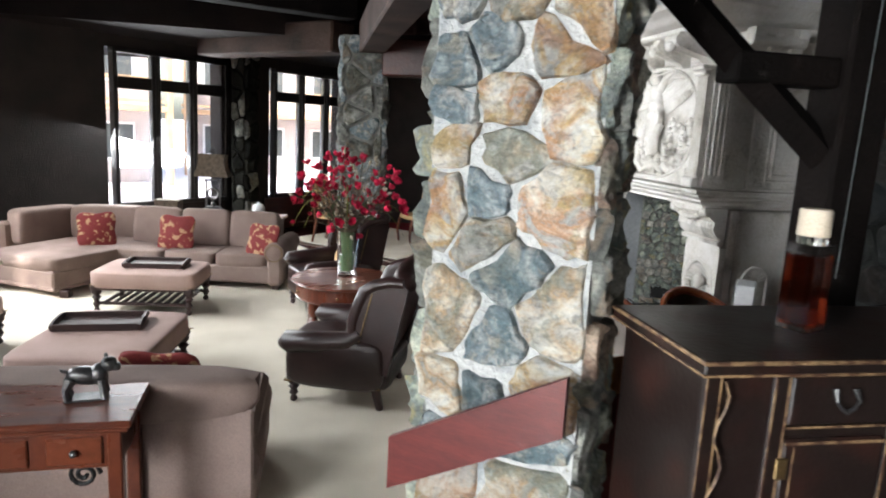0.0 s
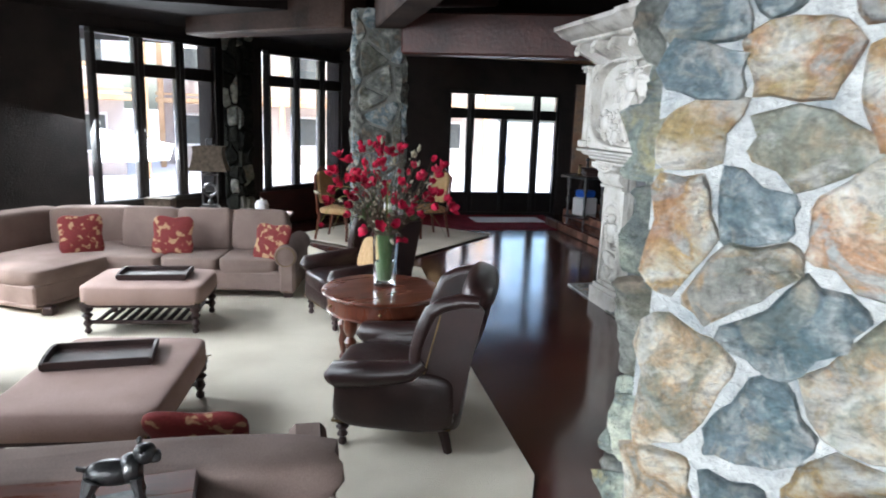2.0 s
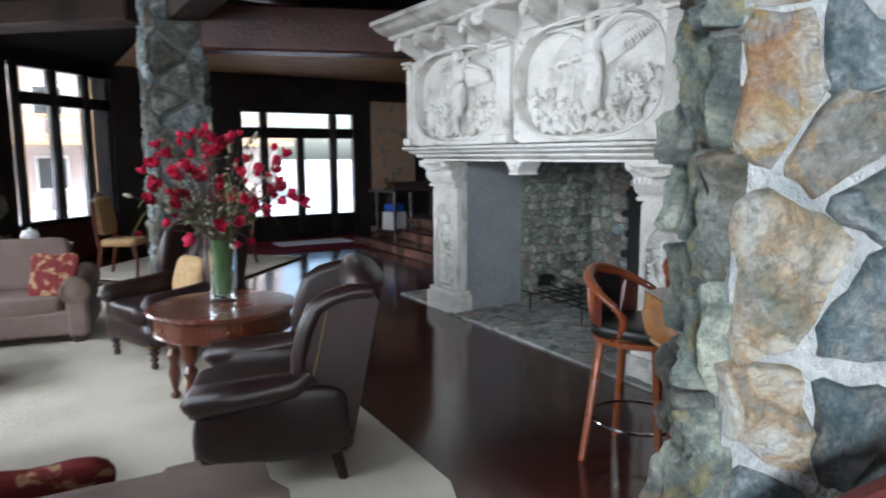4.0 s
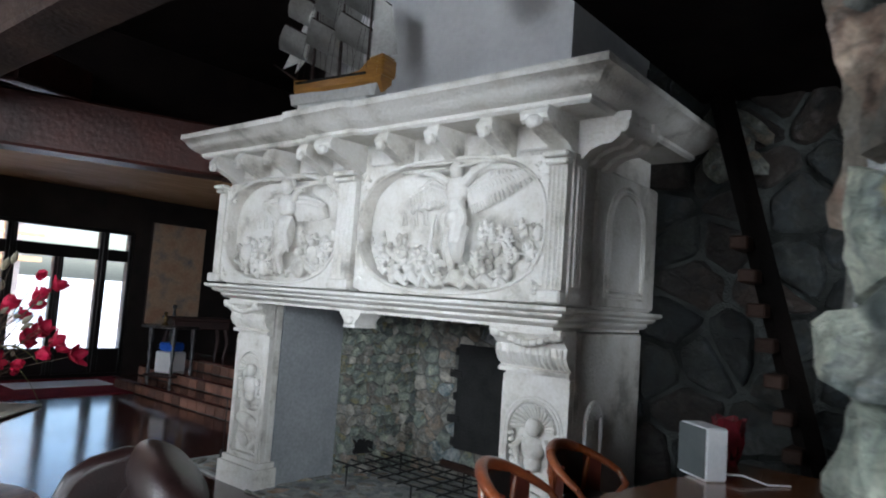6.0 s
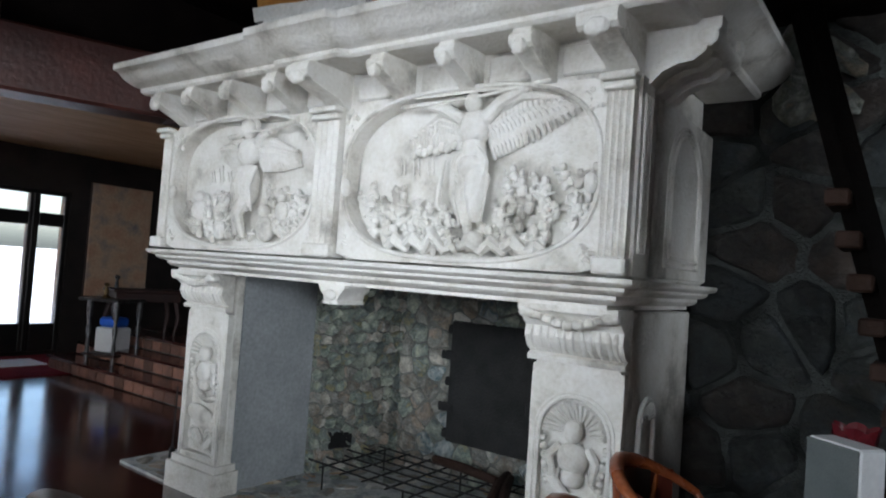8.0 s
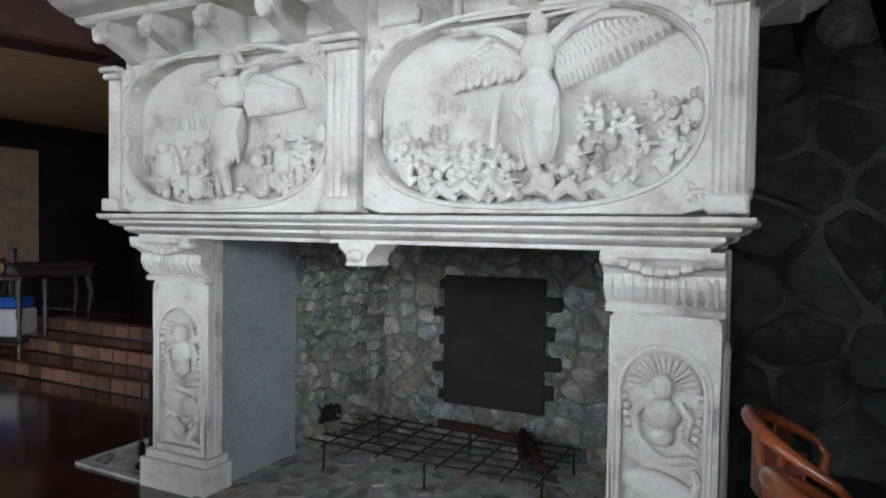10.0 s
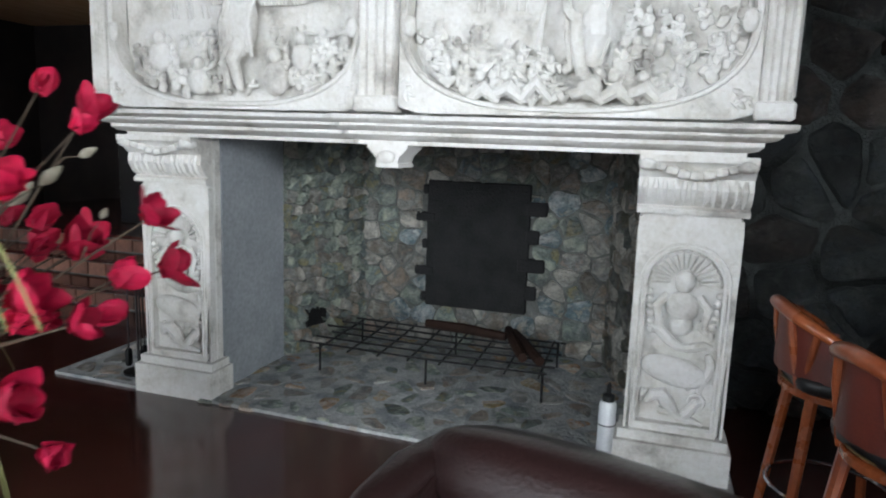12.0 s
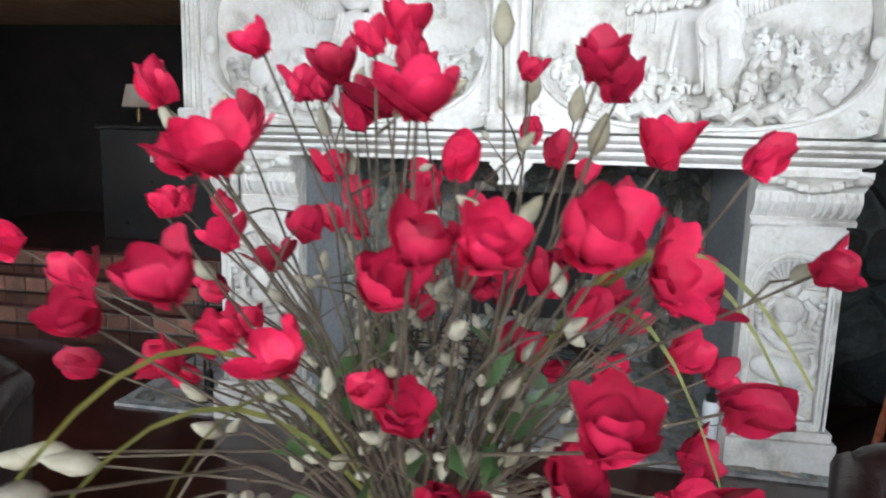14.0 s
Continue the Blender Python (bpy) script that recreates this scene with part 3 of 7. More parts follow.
wall_run("wall_south", (7.6, -4.2), (-4.4, -4.2), 0, CEIL, [(7.6, 10.6, 0.9, 3.4)], M_WALL, "dark wall with a wide window")
slab("ceiling", [(-4.7, -4.5), (7.9, -4.5), (7.9, 8.9), (-4.7, 8.9)], CEIL, CEIL + 0.15, M_CEIL, "dark board ceiling", "ceiling")
slab("ceiling_low", [(-4.7, 8.95), (0.6, 8.95), (0.6, 14.0), (-4.7, 14.0)], 2.96, 3.06, M_CEIL, "dark boarded lower ceiling", "ceiling")
slab("ceiling_far", [(0.6, 8.95), (7.9, 8.95), (7.9, 14.0), (0.6, 14.0)], 2.96, 3.06, M_TANCEIL, "tan boarded lower ceiling", "ceiling")
slab("ceiling_step", [(-4.7, 8.85), (7.9, 8.85), (7.9, 8.95), (-4.7, 8.95)], 2.96, CEIL, M_CEIL, "dark boarded step in the ceiling", "ceiling")
# unseen wall added to block daylight from the bar's back wall
wall_run("wall_partition", (2.55, 2.3), (2.55, -4.19), 0.362, CEIL, [], M_WALL, "unseen dark wall added to keep daylight off the bar", 0.15)
# assumed loft slab, added to keep light off the bar
slab("ceiling_bar", [(1.35, -4.19), (7.59, -4.19), (7.59, 3.95), (1.35, 3.95)], 3.0, 3.12, M_CEIL, "dark slab over the bar, an assumed loft that shades it", "ceiling")


def window(name, o, u, w, z0, z1, cols, bars, label, door=False):
    """Frame, mullions, transoms and panes in an opening from o along u. bars: heights of cross rails (bottom, top)."""
    u = Vector((*u, 0)).normalized()
    th = math.degrees(math.atan2(u.y, u.x))
    wn = thing(name, label, "door" if door else "window", pose(o[0], o[1], 0, 0, 0, th), kind="structure")
    t = 0.06
    d = 0.14
    part("window_frame", G().box((w / 2, 0, z1 - t / 2), (w, d, t), b=0.008).box((w / 2, 0, z0 + t / 2), (w, d, t), b=0.008).box((t / 2, 0, (z0 + z1) / 2), (t, d, z1 - z0 - 2 * t), b=0.008).box((w - t / 2, 0, (z0 + z1) / 2), (t, d, z1 - z0 - 2 * t), b=0.008), M_FRAME, wn)
    xs = [t] + [c for c in cols] + [w - t]
    last = bars[-1] if bars else None
    for k, c in enumerate(cols):
        top = last[0] if door and k == 1 else z1 - t
        part("mullion", G().box((c, 0, (z0 + t + top) / 2), (0.14, 0.12, top - z0 - t), b=0.01).box((c, -0.065, (z0 + t + top) / 2), (0.05, 0.03, top - z0 - t), b=0.01), M_FRAME, wn)
    zs = [z0 + t, *[b for r in bars for b in r], z1 - t]
    ed = [xs[0]] + [e for c in cols for e in (c - 0.07, c + 0.07)] + [xs[-1]]
    for i in range(0, len(ed), 2):
        # over a pair of doors the transom light runs across both
        for r in bars:
            e0, e1 = ed[i], ed[i + 1]
            if door and r == last:
                if i == 4:
                    continue
                e1 = ed[5] if i == 2 else e1
            part("rail", G().box(((e0 + e1) / 2, 0, sum(r) / 2), (e1 - e0, 0.11, r[1] - r[0]), b=0.01), M_FRAME, wn)
        for j in range(0, len(zs), 2):
            e0, e1 = ed[i], ed[i + 1]
            if door and j == len(zs) - 2:
                if i == 4:
                    continue
                e1 = ed[5] if i == 2 else e1
            g = G().box(((e0 + e1) / 2, 0.02, (zs[j] + zs[j + 1]) / 2), (e1 - e0 - 0.002, 0.012, zs[j + 1] - zs[j] - 0.002))
            pane = part("pane", g, M_GLASS, wn)
            pane.visible_shadow = False
    return wn


def along(s):
    return (-4.3 + S * s + 0.05, 8.72 + S * s - 0.05 + 0.14)


window("window_1", along(W1[0]), (S, S), W1[1] - W1[0], 0.59, 2.80, [0.65, 1.27], [(2.25, 2.42)], "tall black-framed window with transom panes")
window("window_2", along(W2[0]), (S, S), W2[1] - W2[0], 0.59, 2.80, [0.65, 1.27], [(2.25, 2.42)], "tall black-framed window with transom panes")
# of these, only the first is in view; the others are assumed for light
for k, (y, zt) in enumerate(((6.05, 2.93), (3.1, 3.75), (-3.35, 2.93))):
    window(f"window_{k + 3}", (-4.42, y + 2.1), (0, -1), 2.1, 0.6, zt, [0.7, 1.4], [(2.33, 2.53)], "tall black-framed window with transom panes")
window("door_1", (2.51, 13.6), (1, 0), 2.23, 0.0, 2.37, [0.45, 1.12, 1.77], [(0.06, 0.455), (1.86, 2.05)], "black-framed glazed double doors with sidelights", True)
window("window_6", (-3.0, -4.35), (1, 0), 3.0, 0.9, 3.4, [1.0, 2.0], [], "unseen wide black-framed window, assumed for daylight")

# outside the windows
slab("ground", [(-400, -400), (400, -400), (400, 400), (-400, 400)], -0.9, -0.6, M_SNOW, "snow-covered ground reaching far off", "ground")


def lodge(m, w, h, label):
    b = thing("lodge_building", label, "building", m)
    part("wall", G().box((0, 4.2, h / 2), (w, 8, h), b=0.02), M_FACADE, b)
    part("roof", G().prism([(-w / 2 - 0.8, h), (w / 2 + 0.8, h), (w / 2 + 0.8, h + 0.3), (0, h + 2.6), (-w / 2 - 0.8, h + 0.3)], -0.6, 8.8, "y"), M_SNOW, b, "snow-covered roof")
    for i in range(int(w // 2.4)):
        for z in (1.5, 4.3):
            x = -w / 2 + 1.4 + 2.4 * i
            wd = part("window", G().box((x, 0.2, z), (1.2, 0.08, 1.4), b=0.02), M_WHITE, b, "white window frame")
            part("pane", G().box((x, 0.14, z), (1.0, 0.06, 1.2)), M_DKGREY, wd)
    for i in range(int(w // 2.4) + 1):
        part("post", G().box((-w / 2 + 0.2 + 2.4 * i, -1.4, h / 2), (0.22, 0.22, h), b=0.02), M_ORANGE, b, "orange timber post")
    part("balcony", G().box((0, -0.6, 2.7), (w, 1.8, 0.2), b=0.02), M_ORANGE, b)
    part("railing", G().box((0, -1.45, 3.7), (w, 0.1, 0.12), b=0.01).box((0, -1.45, 2.95), (w, 0.08, 0.1), b=0.01), M_ORANGE, b)
    return b


lodge(pose(-13, 22, -0.6, 0, 0, 35), 17, 6.2, "pale lodge with orange timber balcony")
lodge(pose(2, 33, -0.6, 0, 0, 8), 16, 6.5, "pale lodge with orange timber posts")


# stone pillars
def pillar(name, corners, z1, label, size, mats, mortar, seed, flare=0.0, faces=(0, 1, 2, 3), own=None, proud=0.035, gap=0.022, rings=2, side=None):
    """A rubble-stone pillar on four plan corners in order, counter-clockwise from above."""
    c = [Vector(p) for p in corners]
    mid = sum(c, Vector((0, 0))) / 4
    th = thing(name, label, "pillar", pose(mid.x, mid.y, 0), world=True)
    g = G()
    vs = []
    for z, k in ((0, 1 + flare), (z1, 1.0)):
        vs += [(*(mid + (p - mid) * k), z) for p in c]
    g.add(vs, [(3, 2, 1, 0), (4, 5, 6, 7)] + [(i, (i + 1) % 4, 4 + (i + 1) % 4, 4 + i) for i in range(4)])
    part("mortar_core", g, mortar, th, "grey mortar between the stones")
    for i in faces:
        a, b = Vector(vs[i]), Vector(vs[(i + 1) % 4])
        up = ((Vector(vs[4 + i]) + Vector(vs[4 + (i + 1) % 4])) / 2 - (a + b) / 2)
        u = (b - a).normalized()
        w = (b - a).length
        m = plane(a, u, up)
        if own and i == own[0]:
            masonry(th, m, w, z1, size, mats, seed, gap, proud, own[1], own[2], rings=rings, rough=1.0)
        else:
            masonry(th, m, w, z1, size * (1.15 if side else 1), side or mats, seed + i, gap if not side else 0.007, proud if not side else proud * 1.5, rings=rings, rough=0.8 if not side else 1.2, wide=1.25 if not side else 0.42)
    return th


PA, PC = Vector((0.425, 2.353)), Vector((0.886, 2.013))
_d = Vector((0.595, 0.805)) * 0.34
FACE_UP = [(0.16, 2.62, 1), (0.45, 2.66, 2), (0.28, 2.4, 0), (0.5, 2.35, 3), (0.1, 2.42, 2)]
FACE = [(0.07, 2.18, 2), (0.05, 2.03, 2), (0.28, 2.06, 1), (0.06, 1.93, 1), (0.29, 1.89, 0), (0.48, 2.04, 3), (0.42, 2.24, 3), (0.22, 2.26, 2), (0.09, 1.71, 3), (0.42, 1.73, 1), (0.205, 1.73, 2), (0.235, 1.6, 0), (0.31, 1.51, 2), (0.10, 1.30, 0),
        (0.28, 1.23, 2), (0.49, 1.35, 0), (0.09, 1.0, 0), (0.25, 1.02, 2), (0.03, 0.86, 2), (0.44, 1.09, 3), (0.38, 0.95, 2), (0.12, 0.7, 1), (0.4, 0.68, 0), (0.2, 0.45, 2), (0.48, 0.42, 3), (0.1, 0.2, 0), (0.38, 0.15, 2)] + FACE_UP
FACE += [(0.1 + 0.22 * (i % 3), 2.9 + 0.28 * (i // 3), i % 4) for i in range(9)]
PILLAR_MATS = [M_TAN, M_RUST, M_BLUE, M_OCHRE, M_MORTAR]
# side faces use darker stones that also carry part of their shade
pillar("stone_pillar", [PA, PC, PC + _d, PA + _d], CEIL - 0.01, "rubble pillar of tan, ochre and blue-grey stones in pale mortar", 0.24, [M_TAN, M_RUST, M_BLUE, M_OCHRE, M_MORTAR, M_DARKST, M_BLUE, M_DARKST], M_MORTAR, 5, own=(0, [(0.97 * f[0], 0.962 * f[1] + 0.04) for f in FACE], [f[2] for f in FACE]), proud=0.024, gap=0.008, rings=8, side=[M_DARKST, M_OLIVE, M_DARKST, M_OLIVE, M_UMBER])
pillar("stone_pillar", [(0.284, 8.194), (0.770, 8.145), (0.824, 8.633), (0.337, 8.681)], 2.94, "grey rubble-stone pillar beside the seating", 0.26, [M_BLUE, M_DARKST, M_DARKST, M_BLUE], M_MORTAR_D, 21, faces=(0, 3, 1), proud=0.04)
pillar("stone_pillar", [(-1.315, 11.187), (-1.120, 11.187), (-0.953, 11.460), (-1.193, 11.753)], CEIL - 0.01, "rubble-stone pier between the windows", 0.28, [M_DIMST, M_DIMST, M_DARKST], M_MORTAR_DIM, 33, faces=(0, 1), proud=0.05)
pillar("stone_pillar", [(-4.229, 8.389), (-3.975, 8.389), (-3.806, 8.730), (-4.049, 8.876)], CEIL - 0.01, "dark rubble-stone corner pier", 0.32, [M_DIMST], M_MORTAR_DIM, 37, faces=(0, 1), proud=0.05)

# timbers
def beam(name, p, q, w, h, material, label):
    """A squared timber from p to q, its underside's middle line on p and q."""
    p, q = Vector(p), Vector(q)
    d = q - p
    th = math.degrees(math.atan2(d.y, d.x))
    flat = math.hypot(d.x, d.y)
    tilt = math.degrees(math.atan2(d.z, flat))
    g = G().box((d.length / 2, 0, h / 2), (d.length, w, h), b=0.02)
    ob = part(name, g, material)
    ob.matrix_basis = pose(*p, 0, -tilt, th)
    return tagged(ob, label, "beam", "", "structure")


beam("beam", (0.62, 8.2, 2.75), (0.7, -3.9, 2.75), 0.3, 0.36, M_BEAM, "squared brown ceiling beam along the room")
beam("beam", (0.3, 8.45, 2.75), (-1.5, 10.2, 2.75), 0.4, 0.36, M_BEAM, "squared brown beam to the window wall")
beam("beam", (0.78, 8.2, 2.5), (2.6, 7.55, 2.5), 0.3, 0.42, M_REDBEAM, "red-brown stained beam by the fireplace")
beam("beam", (2.6, 7.55, 2.5), (6.5, 7.2, 2.5), 0.3, 0.42, M_REDBEAM, "red-brown stained beam behind the fireplace")
beam("beam", (0.4, 8.2, 3.1), (-4.3, 6.4, 3.1), 0.3, 0.4, M_TIMBER, "dark ceiling beam")
beam("beam", (-4.3, 4.0, 3.3), (2.2, 4.6, 3.3), 0.3, 0.4, M_TIMBER, "dark ceiling beam")
beam("beam", (1.0, 7.9, 2.95), (3.4, 10.6, 3.5), 0.2, 0.3, M_REDBEAM, "sloping dark red rafter")
# timber post with bracket and brace
tp = thing("timber_post", "dark timber post with bracket and diagonal brace", "post", pose(2.2, 2.6, 0), world=True)
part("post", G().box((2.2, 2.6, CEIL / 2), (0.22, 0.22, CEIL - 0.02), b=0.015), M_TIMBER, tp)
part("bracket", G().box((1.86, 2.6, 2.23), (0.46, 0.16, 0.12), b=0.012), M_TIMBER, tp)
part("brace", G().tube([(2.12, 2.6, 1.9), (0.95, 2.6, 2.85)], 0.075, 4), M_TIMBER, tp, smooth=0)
part("cable", G().tube([(2.17, 2.478, 1.4), (2.18, 2.478, 2.2), (2.2, 2.478, 3.4)], 0.0022, 6), M_DKGREY, tp)

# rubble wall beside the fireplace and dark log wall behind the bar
rw = thing("rubble_wall", "rubble-stone wall beside the fireplace, coloured dark for its shade", "wall", pose(3.95, 3.0, 0), kind="structure", world=True)
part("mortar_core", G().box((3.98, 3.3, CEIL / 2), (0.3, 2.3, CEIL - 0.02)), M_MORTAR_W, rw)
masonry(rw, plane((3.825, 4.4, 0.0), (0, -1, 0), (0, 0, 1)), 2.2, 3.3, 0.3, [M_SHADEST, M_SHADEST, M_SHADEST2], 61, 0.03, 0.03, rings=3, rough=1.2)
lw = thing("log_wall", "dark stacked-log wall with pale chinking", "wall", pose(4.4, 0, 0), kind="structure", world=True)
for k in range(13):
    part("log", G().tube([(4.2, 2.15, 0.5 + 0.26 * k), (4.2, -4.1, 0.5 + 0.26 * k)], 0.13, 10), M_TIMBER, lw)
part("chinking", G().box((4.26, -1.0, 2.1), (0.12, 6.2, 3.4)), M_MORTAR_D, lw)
for k in range(7):
    part("log_end", G().box((3.9, 2.35, 1.0 + 0.235 * k), (0.16, 0.2, 0.13), b=0.02), M_MORTAR_D, lw, "grey chinking block")

# ---- fireplace ----
fp = thing("fireplace", "carved pale limestone fireplace with angel reliefs and deep cornice", "fireplace", pose(3.2, 5.84, 0), world=True)
Y0, Y1 = 4.26, 7.42           # outer faces of the jambs
XF = 2.80                    # front of the jambs
XB = 3.78                      # back against the wall


def arch(cx, cz, w, h, n=10):
    """Outline of an upright arched panel."""
    pts = [(cx - w / 2, cz - h / 2), (cx + w / 2, cz - h / 2)]
    top = cz + h / 2 - w / 2
    return pts + [(cx + w / 2 * math.cos(math.pi * i / n), top + w / 2 * math.sin(math.pi * i / n)) for i in range(n + 1)]


def ring_panel(g, outer, inner, x0, x1):
    """A plate between two outlines of equal count, front at x0, with the hole's sides going back to x1."""
    n = len(outer)
    vs = [(x0, *p) for p in outer] + [(x0, *p) for p in inner] + [(x1, *p) for p in inner]
    fs = [(i, (i + 1) % n, n + (i + 1) % n, n + i) for i in range(n)] + [(n + i, n + (i + 1) % n, 2 * n + (i + 1) % n, 2 * n + i) for i in range(n)]
    return g.add(vs, fs)


def frame_to_rect(inner, y0, y1, z0, z1):
    """For each point of an outline, the point of the rectangle round it in the same direction."""
    cy, cz = (y0 + y1) / 2, (z0 + z1) / 2
    out = []
    for y, z in inner:
        dy, dz = y - cy, z - cz
        k = min((y1 - y0) / 2 / max(abs(dy), 1e-6), (z1 - z0) / 2 / max(abs(dz), 1e-6))
        out.append((cy + dy * k, cz + dz * k))
    return out


def lumps(g, rng, n, y0, y1, z0, z1, x, r0, r1, inside=None):
    """Carved clutter: overlapping rounded lumps and limbs on the plane x."""
    for _ in range(n):
        y, z = rng.uniform(y0, y1), rng.uniform(z0, z1)
        if inside and not inside(y, z):
            continue
        r = rng.uniform(r0, r1)
        if rng.random() < 0.4:
            a = rng.uniform(0, math.pi)
            k = rng.uniform(1.1, 2.0)
            p = [(x - 0.2 * r, y - math.cos(a) * r * k, z - math.sin(a) * r * k), (x - r * 0.9, y + rng.uniform(-0.6, 0.6) * r, z + rng.uniform(-0.6, 0.6) * r), (x - 0.2 * r, y + math.cos(a) * r * k, z + math.sin(a) * r * k)]
            g.tube(p, [r * 0.5, r * 0.72, r * 0.42], 6)
        else:
            g.puff((x - 0.2 * r, y, z), (r * 1.5, r * rng.uniform(1.0, 1.9), r * rng.uniform(1.2, 2.3)), 0.85, rx(rng.uniform(-60, 60)), 8, 6, 0.35, rng.random() * 50)
    return g


def jamb(y0, y1, seed):
    """One jamb: plinth, shaft with arched niche and carving, scrolled capital."""
    rng = random.Random(seed)
    c = (y0 + y1) / 2
    w = y1 - y0
    j = part("jamb", G().box(((XF + 0.05 + 2.92) / 2, c, 0.743), (2.92 - XF - 0.05, w - 0.004, 1.47), b=0.01), M_LIME, fp)
    part("plinth", G().prism([(XF - 0.06, y0 - 0.035), (2.95, y0 - 0.035), (2.95, y1 + 0.035), (XF - 0.06, y1 + 0.035)], 0.0, 0.17).prism([(XF - 0.03, y0 - 0.02), (2.935, y0 - 0.02), (2.935, y1 + 0.02), (XF - 0.03, y1 + 0.02)], 0.16, 0.215), M_LIME, j)
    cz0, hh, nw = 0.665, 0.83, w * 0.77
    inner = arch(c, cz0, nw, hh, 16)
    g = ring_panel(G(), frame_to_rect(inner, y0, y1, 0.2, 1.235), inner, XF, XF + 0.07)
    g.box((XF + 0.026, y0 + 0.0075, 0.71), (0.05, 0.011, 1.0)).box((XF + 0.026, y1 - 0.0075, 0.71), (0.05, 0.011, 1.0))
    part("niche_frame", g, M_LIME, j)
    m = G()
    m.tube([(XF - 0.001, y, z) for y, z in inner + inner[:1]], 0.009, 6)
    m.tube([(XF - 0.001, c + (y - c) * 1.12, cz0 + (z - cz0) * 1.05) for y, z in inner[1:] + inner[:1]], 0.005, 6)
    part("niche_moulding", m, M_LIME, j)
    car = G()
    top = cz0 + hh / 2 - nw / 2
    R = nw * 0.46
    x = XF + 0.034
    # scallop shell lining the arch and running down both sides
    for i in range(15):
        a = math.pi * (i + 0.5) / 15
        car.tube([(x + 0.01, c + R * 0.4 * math.cos(a), top + R * 0.4 * math.sin(a)), (x - 0.012, c + R * 0.75 * math.cos(a), top + R * 0.75 * math.sin(a)), (x - 0.034, c + R * 0.98 * math.cos(a), top + R * 0.98 * math.sin(a))], [0.005, 0.011, 0.016], 6)
    for sgn in (-1, 1):
        for k in range(6):
            car.puff((x - 0.02, c + sgn * R * (0.97 - 0.03 * k), top - 0.035 - 0.036 * k), (0.035, 0.035, 0.03), 0.9, None, 8, 6)
    # worn half-figure
    car.puff((x - 0.03, c, top + 0.02), (0.085, nw * 0.25, 0.105), 0.95, None, 14, 10)
    car.puff((x - 0.015, c, top - 0.1), (0.085, nw * 0.42, 0.14), 0.85, None, 14, 10, 0.1, seed)
    car.puff((x - 0.01, c, top - 0.185), (0.08, nw * 0.3, 0.1), 0.85, None, 12, 8, 0.1, seed)
    for sgn in (-1, 1):
        car.tube([(x - 0.01, c + sgn * nw * 0.2, top - 0.05), (x - 0.03, c + sgn * nw * 0.33, top - 0.1), (x - 0.02, c + sgn * nw * 0.27, top - 0.19)], [0.02, 0.022, 0.014], 7)
        for k in range(4):
            car.tube([(x, c + sgn * nw * 0.22, top - 0.16 - 0.012 * k), (x - 0.025, c + sgn * nw * (0.3 + 0.03 * k), top - 0.19 - 0.012 * k), (x, c + sgn * nw * 0.38, top - 0.16 - 0.02 * k)], [0.008, 0.011, 0.006], 6)
    # ribbon, tilted oval shield and S-scroll
    car.tube([(x - 0.01, c + nw * (0.42 - 0.105 * k), 0.70 - 0.012 * k + 0.03 * math.cos(0.8 * k)) for k in range(9)], [0.014, 0.024, 0.026, 0.024, 0.022, 0.022, 0.024, 0.022, 0.012], 8)
    car.puff((x - 0.012, c + 0.01, 0.505), (0.075, nw * 0.9, 0.135), 0.95, rx(12), 22, 12)
    car.tube([(x - 0.012, c - nw * (0.36 + 0.06 * math.sin(k * 0.9)), 0.60 - 0.032 * k) for k in range(7)], [0.012, 0.02, 0.02, 0.02, 0.018, 0.016, 0.01], 7)
    car.tube([(x - 0.015, c + nw * (0.36 - 0.09 * k), 0.345 + 0.05 * math.sin(k * 0.95)) for k in range(9)], [0.012, 0.03, 0.036, 0.034, 0.028, 0.024, 0.026, 0.022, 0.012], 8)
    car.tube([(x - 0.02, c - nw * 0.27 + 0.035 * math.cos(a * 0.7), 0.375 + 0.035 * math.sin(a * 0.7)) for a in range(9)], 0.011, 6)
    car.tube([(x - 0.005, c + nw * 0.2, 0.31), (x - 0.02, c - nw * 0.1, 0.3), (x - 0.005, c - nw * 0.38, 0.262)], [0.018, 0.02, 0.01], 7)
    lumps(car, rng, 14, c - R, c + R, 0.27, 0.5, x + 0.012, 0.012, 0.026)
    tagged(part("niche_carving", car, M_LIME, j, "worn carved figure in a shell niche over an oval shield"), kind="stuff")
    part("niche_back", G().box((XF + 0.075, c, 0.7), (0.012, nw + 0.02, 0.9)), M_LIME, j)
    cap = part("capital", G().prism([(XF + 0.02, 1.228), (XF - 0.035, 1.230), (XF - 0.04, 1.253), (XF - 0.012, 1.266), (XF - 0.05, 1.293), (XF - 0.078, 1.341), (XF - 0.07, 1.390), (XF - 0.10, 1.412), (XF - 0.12, 1.439), (XF - 0.155, 1.460), (XF - 0.155, 1.487), (XF + 0.02, 1.487)], y0 - 0.012, y1 + 0.012, "y"), M_LIME, j)
    cg = G()
    for k in range(11):
        yy = y0 + w * (k + 0.5) / 11
        lean = rng.uniform(-0.012, 0.012)
        cg.tube([(XF - 0.018, yy, 1.271), (XF - 0.054, yy + lean, 1.304), (XF - 0.078, yy + lean, 1.347), (XF - 0.068, yy, 1.387)], [0.006, 0.013, 0.015, 0.008], 6)
    for k in range(9):
        t = (k + 0.5) / 9
        sag = 0.04 * math.sin(math.pi * min(1, max(0, (t - 0.14) / 0.72)))
        cg.puff((XF - 0.118, y0 + w * t, 1.444 - sag), (0.06, w / 7.5, 0.045), 0.85, rx(40 * (t - 0.5)), 8, 6, 0.2, k)
